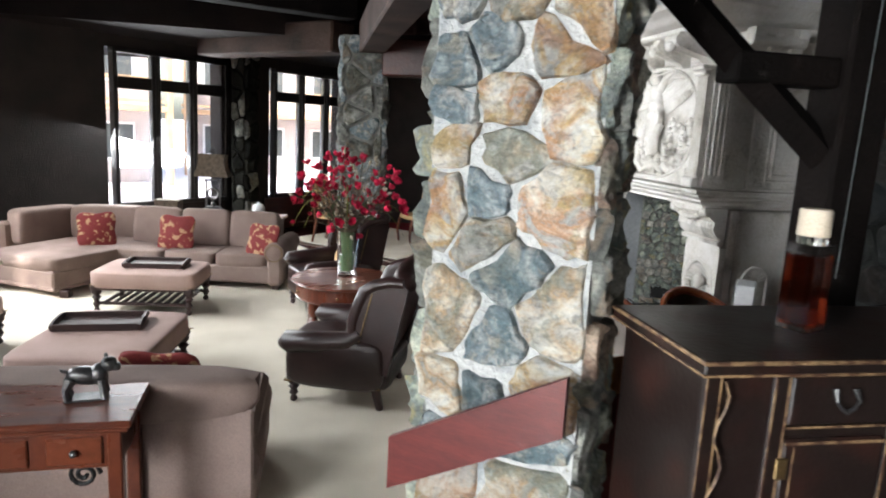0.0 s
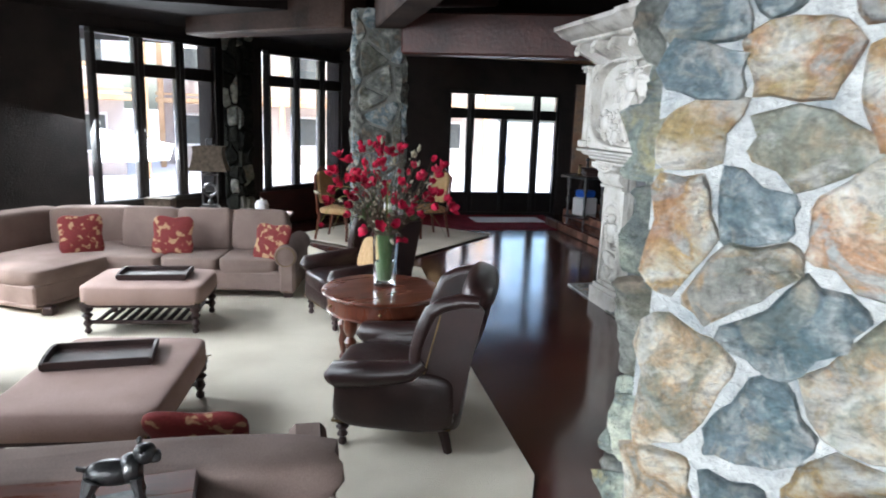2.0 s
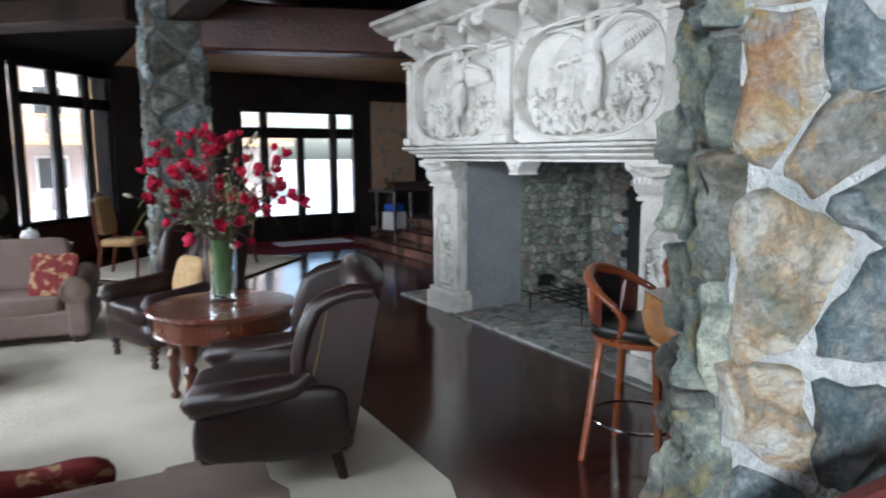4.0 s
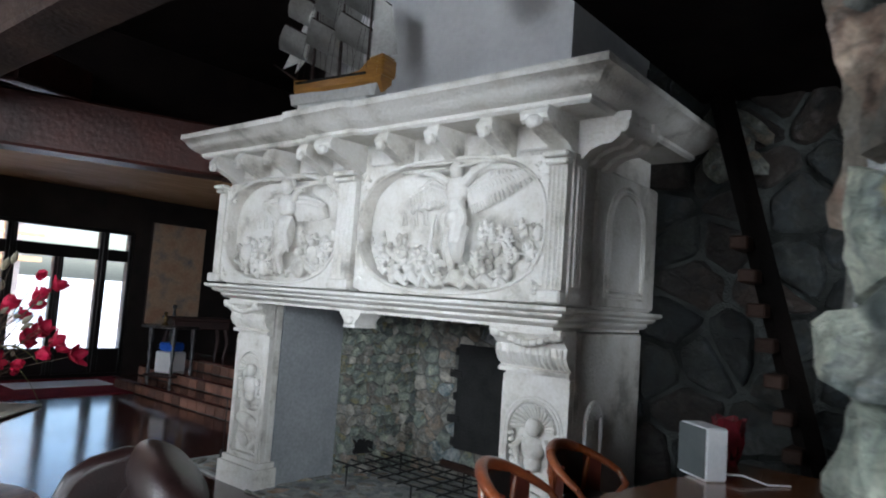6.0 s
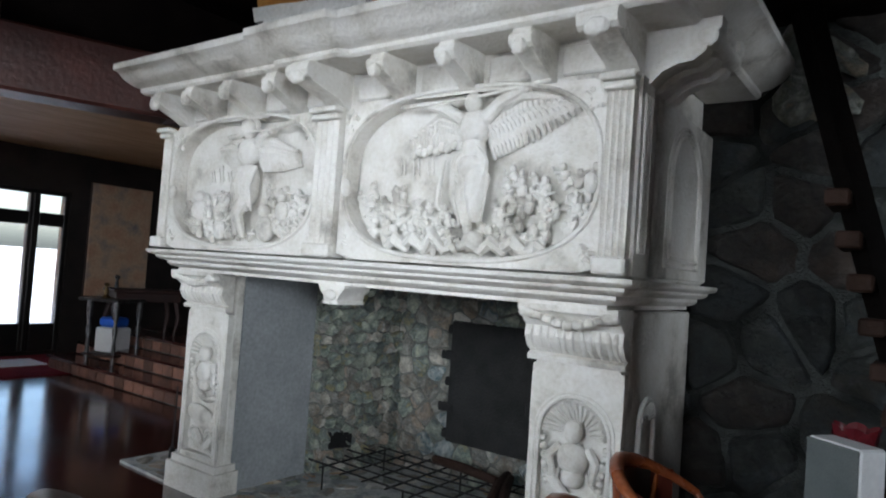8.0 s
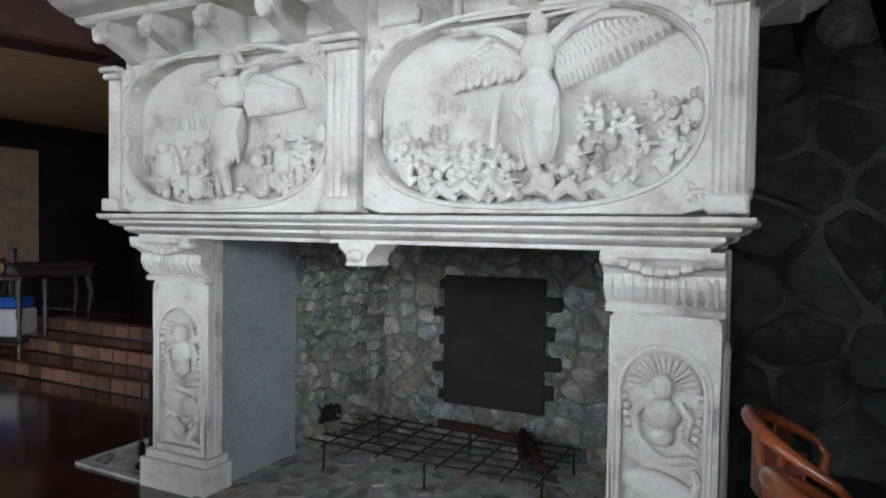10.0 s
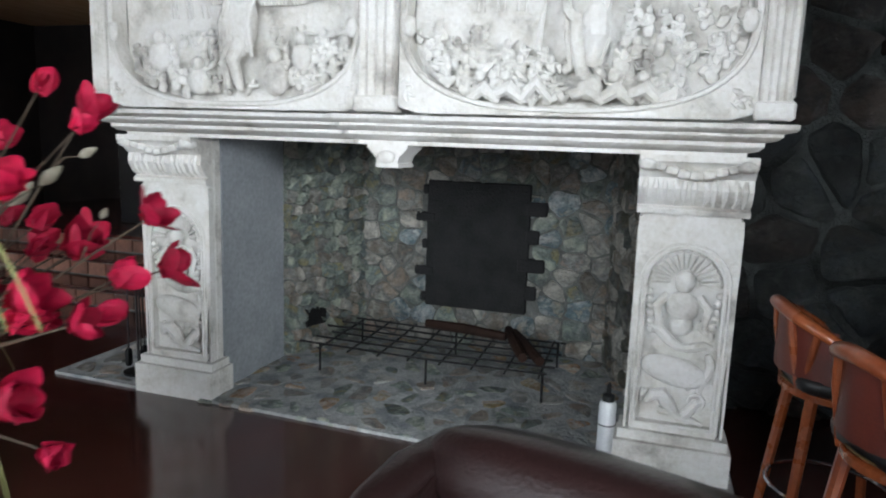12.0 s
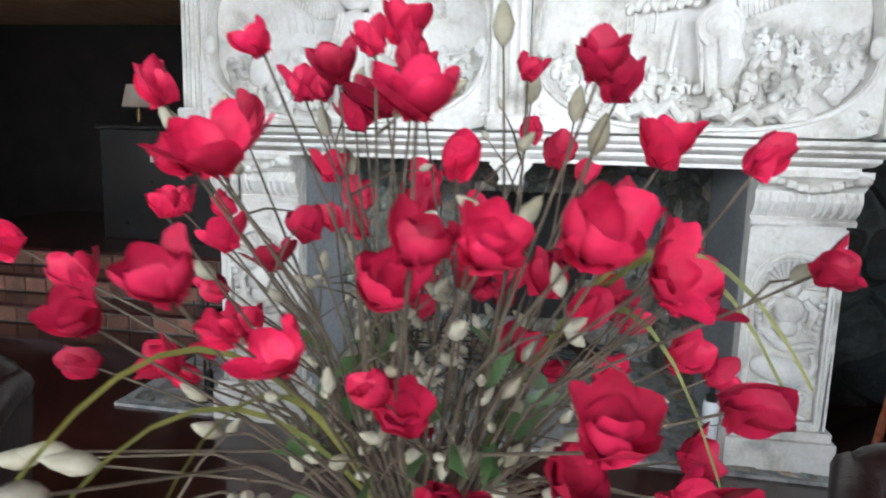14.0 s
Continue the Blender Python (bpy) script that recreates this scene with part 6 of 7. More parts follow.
part("iron_scroll", G().tube([(0.62 + 0.06 * math.cos(a * 0.5) * (1 - a / 30), -0.15, 0.52 + 0.06 * math.sin(a * 0.5) * (1 - a / 30)) for a in range(26)], 0.009, 6).tube([(0.7, -0.15, 0.58), (0.3, -0.15, 0.6), (-0.1, -0.15, 0.55)], 0.009, 6), M_IRON, ct, "wrought-iron scroll stretcher")


def ring_lamp(m, label, shade=None):
    """Table lamp: stepped base, open frame with a ring, flared rectangular shade."""
    th = thing("table_lamp", label, "lamp", m)
    part("base", G().box((0, 0, 0.015), (0.25, 0.16, 0.03), b=0.006).box((0, 0, 0.045), (0.21, 0.13, 0.03), b=0.006).box((0, 0, 0.07), (0.18, 0.10, 0.02), b=0.004), M_PEWTER, th, "stepped dark metal base")
    part("frame", G().box((-0.085, 0, 0.25), (0.018, 0.03, 0.34), b=0.004).box((0.085, 0, 0.25), (0.018, 0.03, 0.34), b=0.004).box((0, 0, 0.42), (0.2, 0.035, 0.018), b=0.004), M_PEWTER, th)
    rg = G()
    for (r, tr) in ((0.07, 0.014),):
        rg.tube([(r * math.cos(2 * math.pi * i / 28), 0, 0.25 + r * math.sin(2 * math.pi * i / 28)) for i in range(29)], tr, 8)
    part("ring", rg, M_PEWTER, th)
    part("ring_bar", G().tube([(-0.1, 0, 0.25), (-0.05, 0, 0.25)], 0.008, 8).tube([(0.05, 0, 0.25), (0.1, 0, 0.25)], 0.008, 8), M_PEWTER, th)
    part("post", G().lathe([(0.03, 0.08), (0.03, 0.12), (0.014, 0.13), (0.018, 0.16), (0.006, 0.18)], n=12), M_PEWTER, th)
    part("neck", G().lathe([(0.012, 0.42), (0.012, 0.52)], n=10), M_PEWTER, th)
    g = G()
    vs, fs = [], []
    rows = [(0.215, 0.13, 0.47), (0.205, 0.125, 0.50), (0.175, 0.105, 0.58), (0.16, 0.095, 0.68), (0.168, 0.1, 0.75)]
    for off in (0.0, -0.006):
        for w, d, z in rows:
            vs += [(-w - off, -d - off, z), (w + off, -d - off, z), (w + off, d + off, z), (-w - off, d + off, z)]
    k = len(rows) * 4
    for sdn in (0, k):
        for i in range(len(rows) - 1):
            fs += [(sdn + i * 4 + j, sdn + i * 4 + (j + 1) % 4, sdn + (i + 1) * 4 + (j + 1) % 4, sdn + (i + 1) * 4 + j) for j in range(4)]
    for e in (0, len(rows) - 1):
        fs += [(e * 4 + j, e * 4 + (j + 1) % 4, k + e * 4 + (j + 1) % 4, k + e * 4 + j) for j in range(4)]
    part("shade", g.add(vs, fs), shade or M_SHADE, th, "flared fabric shade", 20)
    part("finial", G().tube([(0.035 * math.cos(2 * math.pi * i / 20), 0, 0.80 + 0.035 * math.sin(2 * math.pi * i / 20)) for i in range(21)], 0.007, 8).tube([(0, 0, 0.5), (0, 0, 0.765)], 0.006, 6), M_IRON, th, "iron ring finial")
    return th


ring_lamp(pose(-1.399, 2.724, cz, 0, 0, 3) @ Matrix.Scale(1.2, 4), "dark metal ring lamp with parchment shade on the console")
dg = G()
dg.box((0, 0, 0.006), (0.19, 0.1, 0.012), b=0.003)
dg.puff((0, 0, 0.115), (0.17, 0.085, 0.085), 0.85, ry(8), 16, 10)
dg.puff((0.055, 0, 0.12), (0.08, 0.1, 0.1), 0.9, None, 12, 8)
dg.puff((0.1, 0, 0.165), (0.075, 0.075, 0.07), 0.85, None, 12, 8)
dg.puff((0.13, 0, 0.15), (0.045, 0.06, 0.04), 0.8, None, 10, 8)
for sy in (-1, 1):
    dg.tube([(0.07, sy * 0.035, 0.1), (0.075, sy * 0.042, 0.05), (0.08, sy * 0.042, 0.012)], [0.024, 0.016, 0.02], 8)
    dg.tube([(-0.06, sy * 0.03, 0.11), (-0.085, sy * 0.036, 0.055), (-0.075, sy * 0.036, 0.012)], [0.03, 0.016, 0.02], 8)
    dg.puff((0.085, sy * 0.035, 0.195), (0.02, 0.02, 0.03), 0.8, None, 8, 6)
dg.tube([(-0.08, 0, 0.14), (-0.1, 0, 0.145), (-0.105, 0, 0.155)], [0.01, 0.008, 0.004], 6)
tagged(part("dog_statuette", dg, M_PEWTER, None, "dark pewter statuette of a standing bulldog on the console"), "", "statuette").matrix_basis = pose(-0.87, 2.90, cz + 0.001, 0, 0, 12) @ Matrix.Scale(0.86, 4)

# board on the pillar beside the step
bd = G().prism([(-0.02, 0.0), (0.56, 0.33), (0.56, 0.515), (-0.02, 0.185)], -0.015, 0.015, "y")
bo = part("sloping_board", bd, M_REDBOARD, None, "red-stained sloping board fixed to the stone pillar")
tagged(bo, "", "board")
bo.matrix_basis = plane((0.318, 2.163, 0.725), (0.475, -0.35, 0), (0.35, 0.475, 0)) @ Matrix.Identity(4)

# ---- cabinet by the pillar ----
cb = thing("sideboard", "worn black-lacquered sideboard with gilt-worn edges and brass fittings", "cabinet", pose(1.006, 1.533, 0.356))
part("top", G().box((0.62, 0.26, 1.02), (1.26, 0.54, 0.04), b=0.006), M_BLACKLAC, cb)
part("worn_top_edge", G().tube([(-0.012, 0.53, 1.034), (-0.012, -0.012, 1.034), (1.25, -0.012, 1.034)], 0.006, 6).tube([(-0.01, 0.53, 1.0), (-0.01, -0.008, 1.0), (1.25, -0.008, 1.0)], 0.004, 6), M_WORNEDGE, cb, "edge worn to pale gold")
part("body", G().box((0.62, 0.28, 0.53), (1.18, 0.46, 0.94), b=0.006), M_BLACKLAC, cb)
for x in (0.05, 0.25, 0.62, 1.0, 1.18):
    part("stile", G().box((x, 0.045, 0.53), (0.045, 0.02, 0.93), b=0.005), M_BLACKLAC, cb)
    part("worn_line", G().box((x - 0.02, 0.034, 0.53), (0.004, 0.004, 0.9)).box((x + 0.02, 0.034, 0.53), (0.004, 0.004, 0.9)), M_WORNEDGE, cb)
for x, w in ((0.435, 0.31), (0.81, 0.31)):
    d = part("drawer", G().box((x, 0.046, 0.91), (w, 0.024, 0.14), b=0.006), M_BLACKLAC, cb)
    part("drawer_edge", G().box((x, 0.033, 0.836), (w, 0.004, 0.006)).box((x, 0.033, 0.982), (w, 0.004, 0.005)), M_WORNEDGE, d)
    part("handle", G().tube([(x - 0.03, 0.026, 0.945), (x - 0.035, 0.012, 0.915), (x - 0.018, 0.01, 0.895), (x, 0.012, 0.885), (x + 0.018, 0.01, 0.895), (x + 0.035, 0.012, 0.915), (x + 0.03, 0.026, 0.945)], [0.009, 0.005, 0.005, 0.007, 0.005, 0.005, 0.009], 8), M_PEWTER, d, "pewter bail handle")
    d = part("door", G().box((x, 0.046, 0.43), (w, 0.024, 0.74), b=0.006), M_BLACKLAC, cb)
    part("door_edge", G().box((x, 0.033, 0.79), (w, 0.004, 0.008)).box((x - w / 2 + 0.03, 0.033, 0.43), (0.004, 0.004, 0.7)), M_WORNEDGE, d)
    part("hinge", G().box((x - w / 2 - 0.005, 0.03, 0.72), (0.035, 0.01, 0.06), b=0.003), M_BRASS, d)
part("side_apron", G().tube([(0.08 + 0.016 * math.sin(k * 1.3), 0.03, 0.97 - 0.04 * k) for k in range(22)], 0.004, 5), M_WORNEDGE, cb, "wavy worn edge")
for x in (0.06, 1.18):
    for y in (0.08, 0.48):
        part("leg", G().box((x, y, 0.03), (0.06, 0.06, 0.058), b=0.005), M_BLACKLAC, cb)
bt = thing("liquor_bottle", "square amber-red glass bottle with cream cap on the sideboard", "bottle", pose(1.47, 1.80, 1.397, 0, 0, 20) @ Matrix.Scale(1.12, 4))
part("glass", G().prism([(-0.042, -0.042), (0.042, -0.042), (0.042, 0.042), (-0.042, 0.042)], 0.0, 0.23).lathe([(0.036, 0.228), (0.036, 0.25)], n=16), M_VASE, bt)
part("liquid", G().prism([(-0.038, -0.038), (0.038, -0.038), (0.038, 0.038), (-0.038, 0.038)], 0.012, 0.2), M_AMBER, bt, "red-amber liquid")
part("cap", G().lathe([(0.04, 0.25), (0.04, 0.315), (0.037, 0.32)], n=20), M_SHADE, bt, "cream cap")

# ---- bar, stools and things on it ----
bar = thing("bar_counter", "live-edge log slab bar on a red-stained base", "bar", pose(1.819, 3.124, 0), world=True)
sl = G()
n = 26
ol = []
_b = random.Random(9)
for i in range(n):
    t = i / (n - 1)
    ol.append((1.5 + 1.42 * t, 3.53 + 0.05 * math.sin(5 * t + 1) + _b.uniform(-0.015, 0.015) - 0.1 * (t < 0.03)))
bk = [(2.9 - 1.76 * i / 11, 2.82 + 0.03 * math.sin(i * 1.7)) for i in range(12)]
outline = ol + bk
mid = Vector((2.0, 3.2))
vs, fs = [], []
N_ = len(outline)
for z, k in ((0.755, 0.955), (0.79, 0.985), (0.85, 1.0), (0.905, 0.99), (0.94, 0.965)):
    vs += [(mid.x + (x - mid.x) * k + _b.uniform(-0.02, 0.02), mid.y + (y - mid.y) * k + _b.uniform(-0.012, 0.012), z) for x, y in outline]
fs = [(r * N_ + i, r * N_ + (i + 1) % N_, (r + 1) * N_ + (i + 1) % N_, (r + 1) * N_ + i) for r in range(4) for i in range(N_)] + [tuple(range(N_))[::-1]]
part("slab", sl.add(vs, fs), M_LOGSLAB, bar, "rough golden live edge", 50)
part("slab_top", G().prism([(mid.x + (x - mid.x) * 0.967, mid.y + (y - mid.y) * 0.967) for x, y in outline], 0.937, 0.945), M_SLABTOP, bar, "polished red-brown top")
part("base", G().prism([(1.27, 2.93), (2.86, 2.93), (2.86, 3.4), (1.55, 3.4)], 0.001, 0.765), M_REDBOARD, bar)
part("pale_strip", G().box((1.33, 3.17, 0.775), (0.014, 0.56, 0.02), rz(-27), b=0.003), M_TANFAB, bar, "pale edging strip")


def stool(m, label):
    """Bar stool facing -y with a curved openwork back."""
    th = thing("bar_stool", label, "stool", m, group="bar stools")
    part("seat", G().puff((0, 0, 0.70), (0.44, 0.42, 0.09), 0.5, None, 24, 10), M_BLKLEATHER, th, "black leather seat", 60)
    part("seat_ring", G().lathe([(0.2, 0.63), (0.22, 0.635), (0.222, 0.66), (0.2, 0.668)], n=28), M_STOOLWOOD, th)
    part("nail_trim", G().tube([(0.218 * math.cos(2 * math.pi * i / 28), 0.212 * math.sin(2 * math.pi * i / 28), 0.677) for i in range(29)], 0.005, 5), M_BRASS, th, "line of brass nails")
    back = [(0.24 * math.cos(a), 0.235 * math.sin(a)) for a in [math.pi * (0.02 + 0.96 * i / 14) for i in range(15)]]
    top = [0.98 - 0.14 * (abs(i - 7) / 7) ** 1.6 for i in range(15)]
    part("top_rail", G().tube([(x * 1.08, y * 1.08, z) for (x, y), z in zip(back, top)], [0.016 + 0.012 * math.sin(math.pi * i / 14) for i in range(15)], 10), M_STOOLWOOD, th, "", 60)
    for s in (-1, 1):
        part("arm_post", G().tube([(s * 0.255, 0.02, 0.84), (s * 0.25, -0.02, 0.79), (s * 0.205, 0.0, 0.74), (s * 0.2, 0.03, 0.65)], [0.015, 0.02, 0.02, 0.018], 8), M_STOOLWOOD, th, "", 60)
        part("back_post", G().tube([(s * 0.1, 0.235, 0.965), (s * 0.115, 0.22, 0.85), (s * 0.12, 0.18, 0.65)], 0.016, 8), M_STOOLWOOD, th)
        part("brace", G().tube([(s * 0.2, 0.165, 0.92), (s * 0.17, 0.17, 0.8), (s * 0.13, 0.17, 0.67)], 0.014, 8), M_STOOLWOOD, th)
    vs, fs = [], []
    for side, k in ((0, 0.95), (1, 1.04)):
        for i in range(9):
            a = math.pi * (0.28 + 0.44 * i / 8) if side == 0 else math.pi * (0.14 + 0.72 * i / 8)
            for z in (0.72, 0.84, 0.955 - 0.03 * abs(i - 4) / 4):
                vs.append((0.235 * k * math.cos(a), 0.235 * k * math.sin(a), z))
    for side in (0, 27):
        fs += [(side + i * 3 + j, side + i * 3 + 3 + j, side + i * 3 + 4 + j, side + i * 3 + 1 + j) for i in range(8) for j in range(2)]
    part("back_pad", G().add(vs[:27], fs[:16]), M_BLKLEATHER, th, "black leather back pad", 60)
    part("outer_back", G().add(vs[27:], fs[:16]), M_REDLEATHER, th, "russet leather outer back", 60)
    for sx in (-1, 1):
        for sy in (-1, 1):
            part("leg", G().tube([(sx * 0.14, sy * 0.14, 0.64), (sx * 0.2, sy * 0.2, 0.002)], [0.024, 0.018], 8), M_STOOLWOOD, th)
    part("footring", G().tube([(0.178 * 1.06 * math.cos(2 * math.pi * i / 24) * 1.2, 0.178 * 1.06 * math.sin(2 * math.pi * i / 24) * 1.2, 0.22) for i in range(25)], 0.009, 6), M_CHROME, th, "chrome foot ring")
    return th


st = stool(pose(1.85, 3.83, 0, 0, 0, 20) @ Matrix.Diagonal((1, 1, 0.98, 1)), "orange-brown wooden bar stool with black leather pads at the bar")
copy_thing(st, pose(2.51, 3.895, 0, 0, 0, 4) @ Matrix.Diagonal((1, 1, 0.98, 1)))
spk = thing("loudspeaker", "white box loudspeaker with grey cloth front on the bar", "speaker", pose(2.44, 3.42, 0.946, 0, 0, -37))
part("case", G().box((0, 0, 0.108), (0.105, 0.19, 0.216), b=0.008), M_WHITE, spk)
part("grille", G().box((-0.0545, 0, 0.112), (0.006, 0.186, 0.2), b=0.002), M_DKGREY, spk, "grey cloth grille")
part("cable", G().tube([(0.05, -0.03, 0.02), (0.12, -0.1, 0.03), (0.2, -0.15, 0.006), (0.3, -0.16, 0.005)], 0.004, 6), M_WHITE, spk)
tu = thing("tulip_vase", "dark red glass tulip vase on the bar", "vase", pose(2.78, 3.42, 0.946))
for k in range(6):
    gg = G()
    petal(gg, rz(60 * k), 0.22, 0.07, 0.05, 0.03)
    part("petal", gg, M_REDGLASS, tu)
part("cup", G().lathe([(0.035, 0), (0.03, 0.02), (0.05, 0.06), (0.055, 0.1), (0.05, 0.1), (0.02, 0.03)], n=16), M_REDGLASS, tu)

# ---- ship model ----
sh = thing("ship_model", "model sailing ship with varnished hull on the mantel", "ship model", pose(2.36, 5.88, 2.83, 0, 0, 97) @ Matrix.Scale(1.22, 4))
hv, hf = [], []
for i in range(11):
    t = i / 10 * 2 - 1
    hw = 0.075 * (1 - abs(t) ** 3 * (0.95 if t > 0 else 0.3))
    zk = 0.06 + 0.03 * max(0, t) ** 3
    zt = 0.15 + 0.05 * t * t + (0.05 if t < -0.65 else 0)
    hv += [(t * 0.34, -hw, zt), (t * 0.335, -hw * 0.9, zk + 0.05), (t * 0.32, 0, zk), (t * 0.335, hw * 0.9, zk + 0.05), (t * 0.34, hw, zt)]
hf = [(i * 5 + j, i * 5 + j + 1, i * 5 + 6 + j, i * 5 + 5 + j) for i in range(10) for j in range(4)] + [(i * 5 + 4, i * 5, i * 5 + 5, i * 5 + 9) for i in range(10)] + [(0, 1, 2, 3, 4), (50, 51, 52, 53, 54)]
hu = part("hull", G().add(hv, hf), M_HULL, sh, "varnished golden hull")
part("keel", G().prism([(-0.3, 0.035), (0.3, 0.035), (0.32, 0.1), (-0.31, 0.1)], -0.045, 0.045, "y"), M_SAIL, sh, "white underbody")
part("gun_ports", G().box((0, 0.072, 0.15), (0.5, 0.012, 0.012)).box((0, -0.072, 0.15), (0.5, 0.012, 0.012)), M_IRON, hu)
part("stern_gallery", G().box((-0.33, 0, 0.19), (0.05, 0.12, 0.1), b=0.01), M_HULL, sh)
part("stand", G().box((0, 0, 0.02), (0.5, 0.1, 0.038), b=0.006), M_SAIL, sh, "pale stand")
for k, (x, hgt) in enumerate(((-0.2, 0.62), (0.0, 0.78), (0.2, 0.68))):
    mst = part("mast", G().tube([(x, 0, 0.12), (x, 0, 0.15 + hgt)], [0.009, 0.004], 6), M_TRAY, sh)
    for j, (z, w) in enumerate(((0.3, 0.22), (0.5, 0.18), (0.67, 0.13))):
        if z > hgt:
            continue
        part("yard", G().tube([(x + 0.012, -w, z + 0.13), (x + 0.012, w, z + 0.13)], 0.004, 5), M_TRAY, mst)
        vs, fs = [], []
        for a in range(6):
            for b in range(5):
                u, v = a / 5 * 2 - 1, b / 4
                vs.append((x + 0.015 + 0.05 * math.sin(math.pi * v) * (1 - u * u * 0.6), u * w * (1 + 0.12 * (1 - v)), z - 0.02 + 0.15 * v))
        fs = [(a * 5 + b, a * 5 + b + 1, a * 5 + 6 + b, a * 5 + 5 + b) for a in range(5) for b in range(4)]
        part("sail", G().add(vs, fs), M_SAIL, mst, "grey-white cloth sail", 60)
part("bowsprit", G().tube([(0.32, 0, 0.2), (0.52, 0, 0.32)], [0.008, 0.004], 6), M_TRAY, sh)
for k, x in enumerate((0.34, 0.44)):
    part("jib", G().add([(x, 0.002, 0.24 + 0.04 * k), (0.2, 0.002, 0.7), (0.22, 0.03, 0.3)], [(0, 1, 2)]), M_SAIL, sh)
part("spanker", G().add([(-0.22, 0.002, 0.62), (-0.22, 0.002, 0.26), (-0.42, 0.03, 0.24), (-0.36, 0.03, 0.5)], [(0, 1, 2, 3)]), M_SAIL, sh)
rg = G()
for x, hgt in ((-0.2, 0.62), (0.0, 0.78), (0.2, 0.68)):
    for s in (-1, 1):
        for o in (-0.05, 0, 0.05):
            rg.tube([(x + o, s * 0.07, 0.17), (x, 0, 0.1 + hgt)], 0.0016, 4)
tagged(part("rigging", rg, M_TRAY, sh), kind="stuff")

# ---- log grate and hearth things ----
gr = thing("fire_grate", "black iron bar grate with short legs in the firebox", "grate", pose(3.78, 5.89, 0.02))
for k in range(6):
    part("bar", G().tube([(-0.37 + 0.13 * k, -0.74 - 0.03 * (k % 2), 0.18), (-0.37 + 0.13 * k, 0, 0.172), (-0.37 + 0.13 * k, 0.86 - 0.05 * (k % 3), 0.185)], 0.007, 6), M_IRON, gr)
for k in range(8):
    part("cross_bar", G().tube([(-0.42, -0.7 + 0.2 * k, 0.168), (0.36, -0.68 + 0.2 * k, 0.165)], 0.007, 6), M_IRON, gr)
for x in (-0.36, 0.3):
    for y in (-0.715, 0.0, 0.72):
        part("leg", G().tube([(x, y, 0.175), (x, y, 0.0)], 0.008, 6), M_IRON, gr)
for k, (x, y, a) in enumerate(((3.82, 5.42, 20), (3.78, 5.34, 26), (3.98, 5.8, 80))):
    lg = part("charred_log", G().tube([(-0.3, 0, 0), (0, 0.01, 0.01), (0.3, 0, 0)], [0.03, 0.036, 0.03], 8), M_BEAM, None, "thin split log lying on the grate")
    tagged(lg, "", "log", "logs on the grate")
    lg.matrix_basis = pose(x, y, 0.238, 0, 0, a)
wc = thing("white_canister", "white cylinder canister with black top beside the jamb", "canister", pose(2.90, 4.775, 0.02))
part("body", G().lathe([(0.04, 0), (0.042, 0.01), (0.042, 0.25), (0.036, 0.27)], n=18), M_WHITE, wc)
part("nozzle", G().lathe([(0.03, 0.27), (0.03, 0.3), (0.012, 0.31), (0.012, 0.35)], n=12).box((0.02, 0, 0.34), (0.05, 0.012, 0.02), b=0.003), M_BLKLEATHER, wc, "black nozzle")
part("band", G().lathe([(0.043, 0.15), (0.0435, 0.153), (0.043, 0.156)], n=18), M_BLKLEATHER, wc)
ts = thing("fire_tools", "black iron fire tools on a stand beside the hearth", "fire tools", pose(2.95, 7.62, 0.02))
part("base", G().lathe([(0.09, 0), (0.09, 0.012), (0.02, 0.02)], n=16), M_IRON, ts)
part("post", G().tube([(0, 0, 0.01), (0, 0, 0.62)], 0.008, 6), M_IRON, ts)
for k in range(3):
    a = k * 2.1
    part("tool", G().tube([(0.05 * math.cos(a), 0.05 * math.sin(a), 0.6), (0.055 * math.cos(a), 0.055 * math.sin(a), 0.08)], 0.006, 6).puff((0.055 * math.cos(a), 0.055 * math.sin(a), 0.1), (0.05, 0.03, 0.12), 0.6, None, 8, 6), M_IRON, ts)

# ---- far part of the room ----
ct2 = thing("sofa_table", "dark red wooden table behind the sectional", "table", pose(-1.366, 9.085, 0, 0, 0, -8))
part("tabletop", G().box((0, 0, 0.685), (2.0, 0.42, 0.035), b=0.008), M_CHERRY, ct2)
part("apron", G().box((0, 0, 0.62), (1.9, 0.36, 0.09), b=0.006), M_CHERRY, ct2)
for sx in (-1, 1):
    for sy in (-1, 1):
        part("leg", G().box((sx * 0.9, sy * 0.15, 0.3), (0.06, 0.06, 0.565), b=0.006), M_CHERRY, ct2)
ring_lamp(pose(-1.296, 9.133, 0.703, 0, 0, -6), "dark metal ring lamp with tan shade on the sofa table", M_STEM)
tagged(part("keepsake_box", G().box((0, 0, 0.065), (0.3, 0.2, 0.13), b=0.01).box((0, 0, 0.137), (0.31, 0.21, 0.02), b=0.006), M_STEM, None, "dull brown wooden box on the sofa table"), "", "box").matrix_basis = pose(-1.852, 9.188, 0.703, 0, 0, -8)
jr = thing("ceramic_jar", "small white lidded ceramic jar on the sofa table", "jar", pose(-0.713, 8.982, 0.703))
part("body", G().lathe([(0.05, 0), (0.075, 0.02), (0.078, 0.11), (0.06, 0.13)], n=20), M_WHITE, jr)
part("lid", G().lathe([(0.065, 0.13), (0.06, 0.145), (0.015, 0.155), (0.015, 0.175)], n=16), M_WHITE, jr)
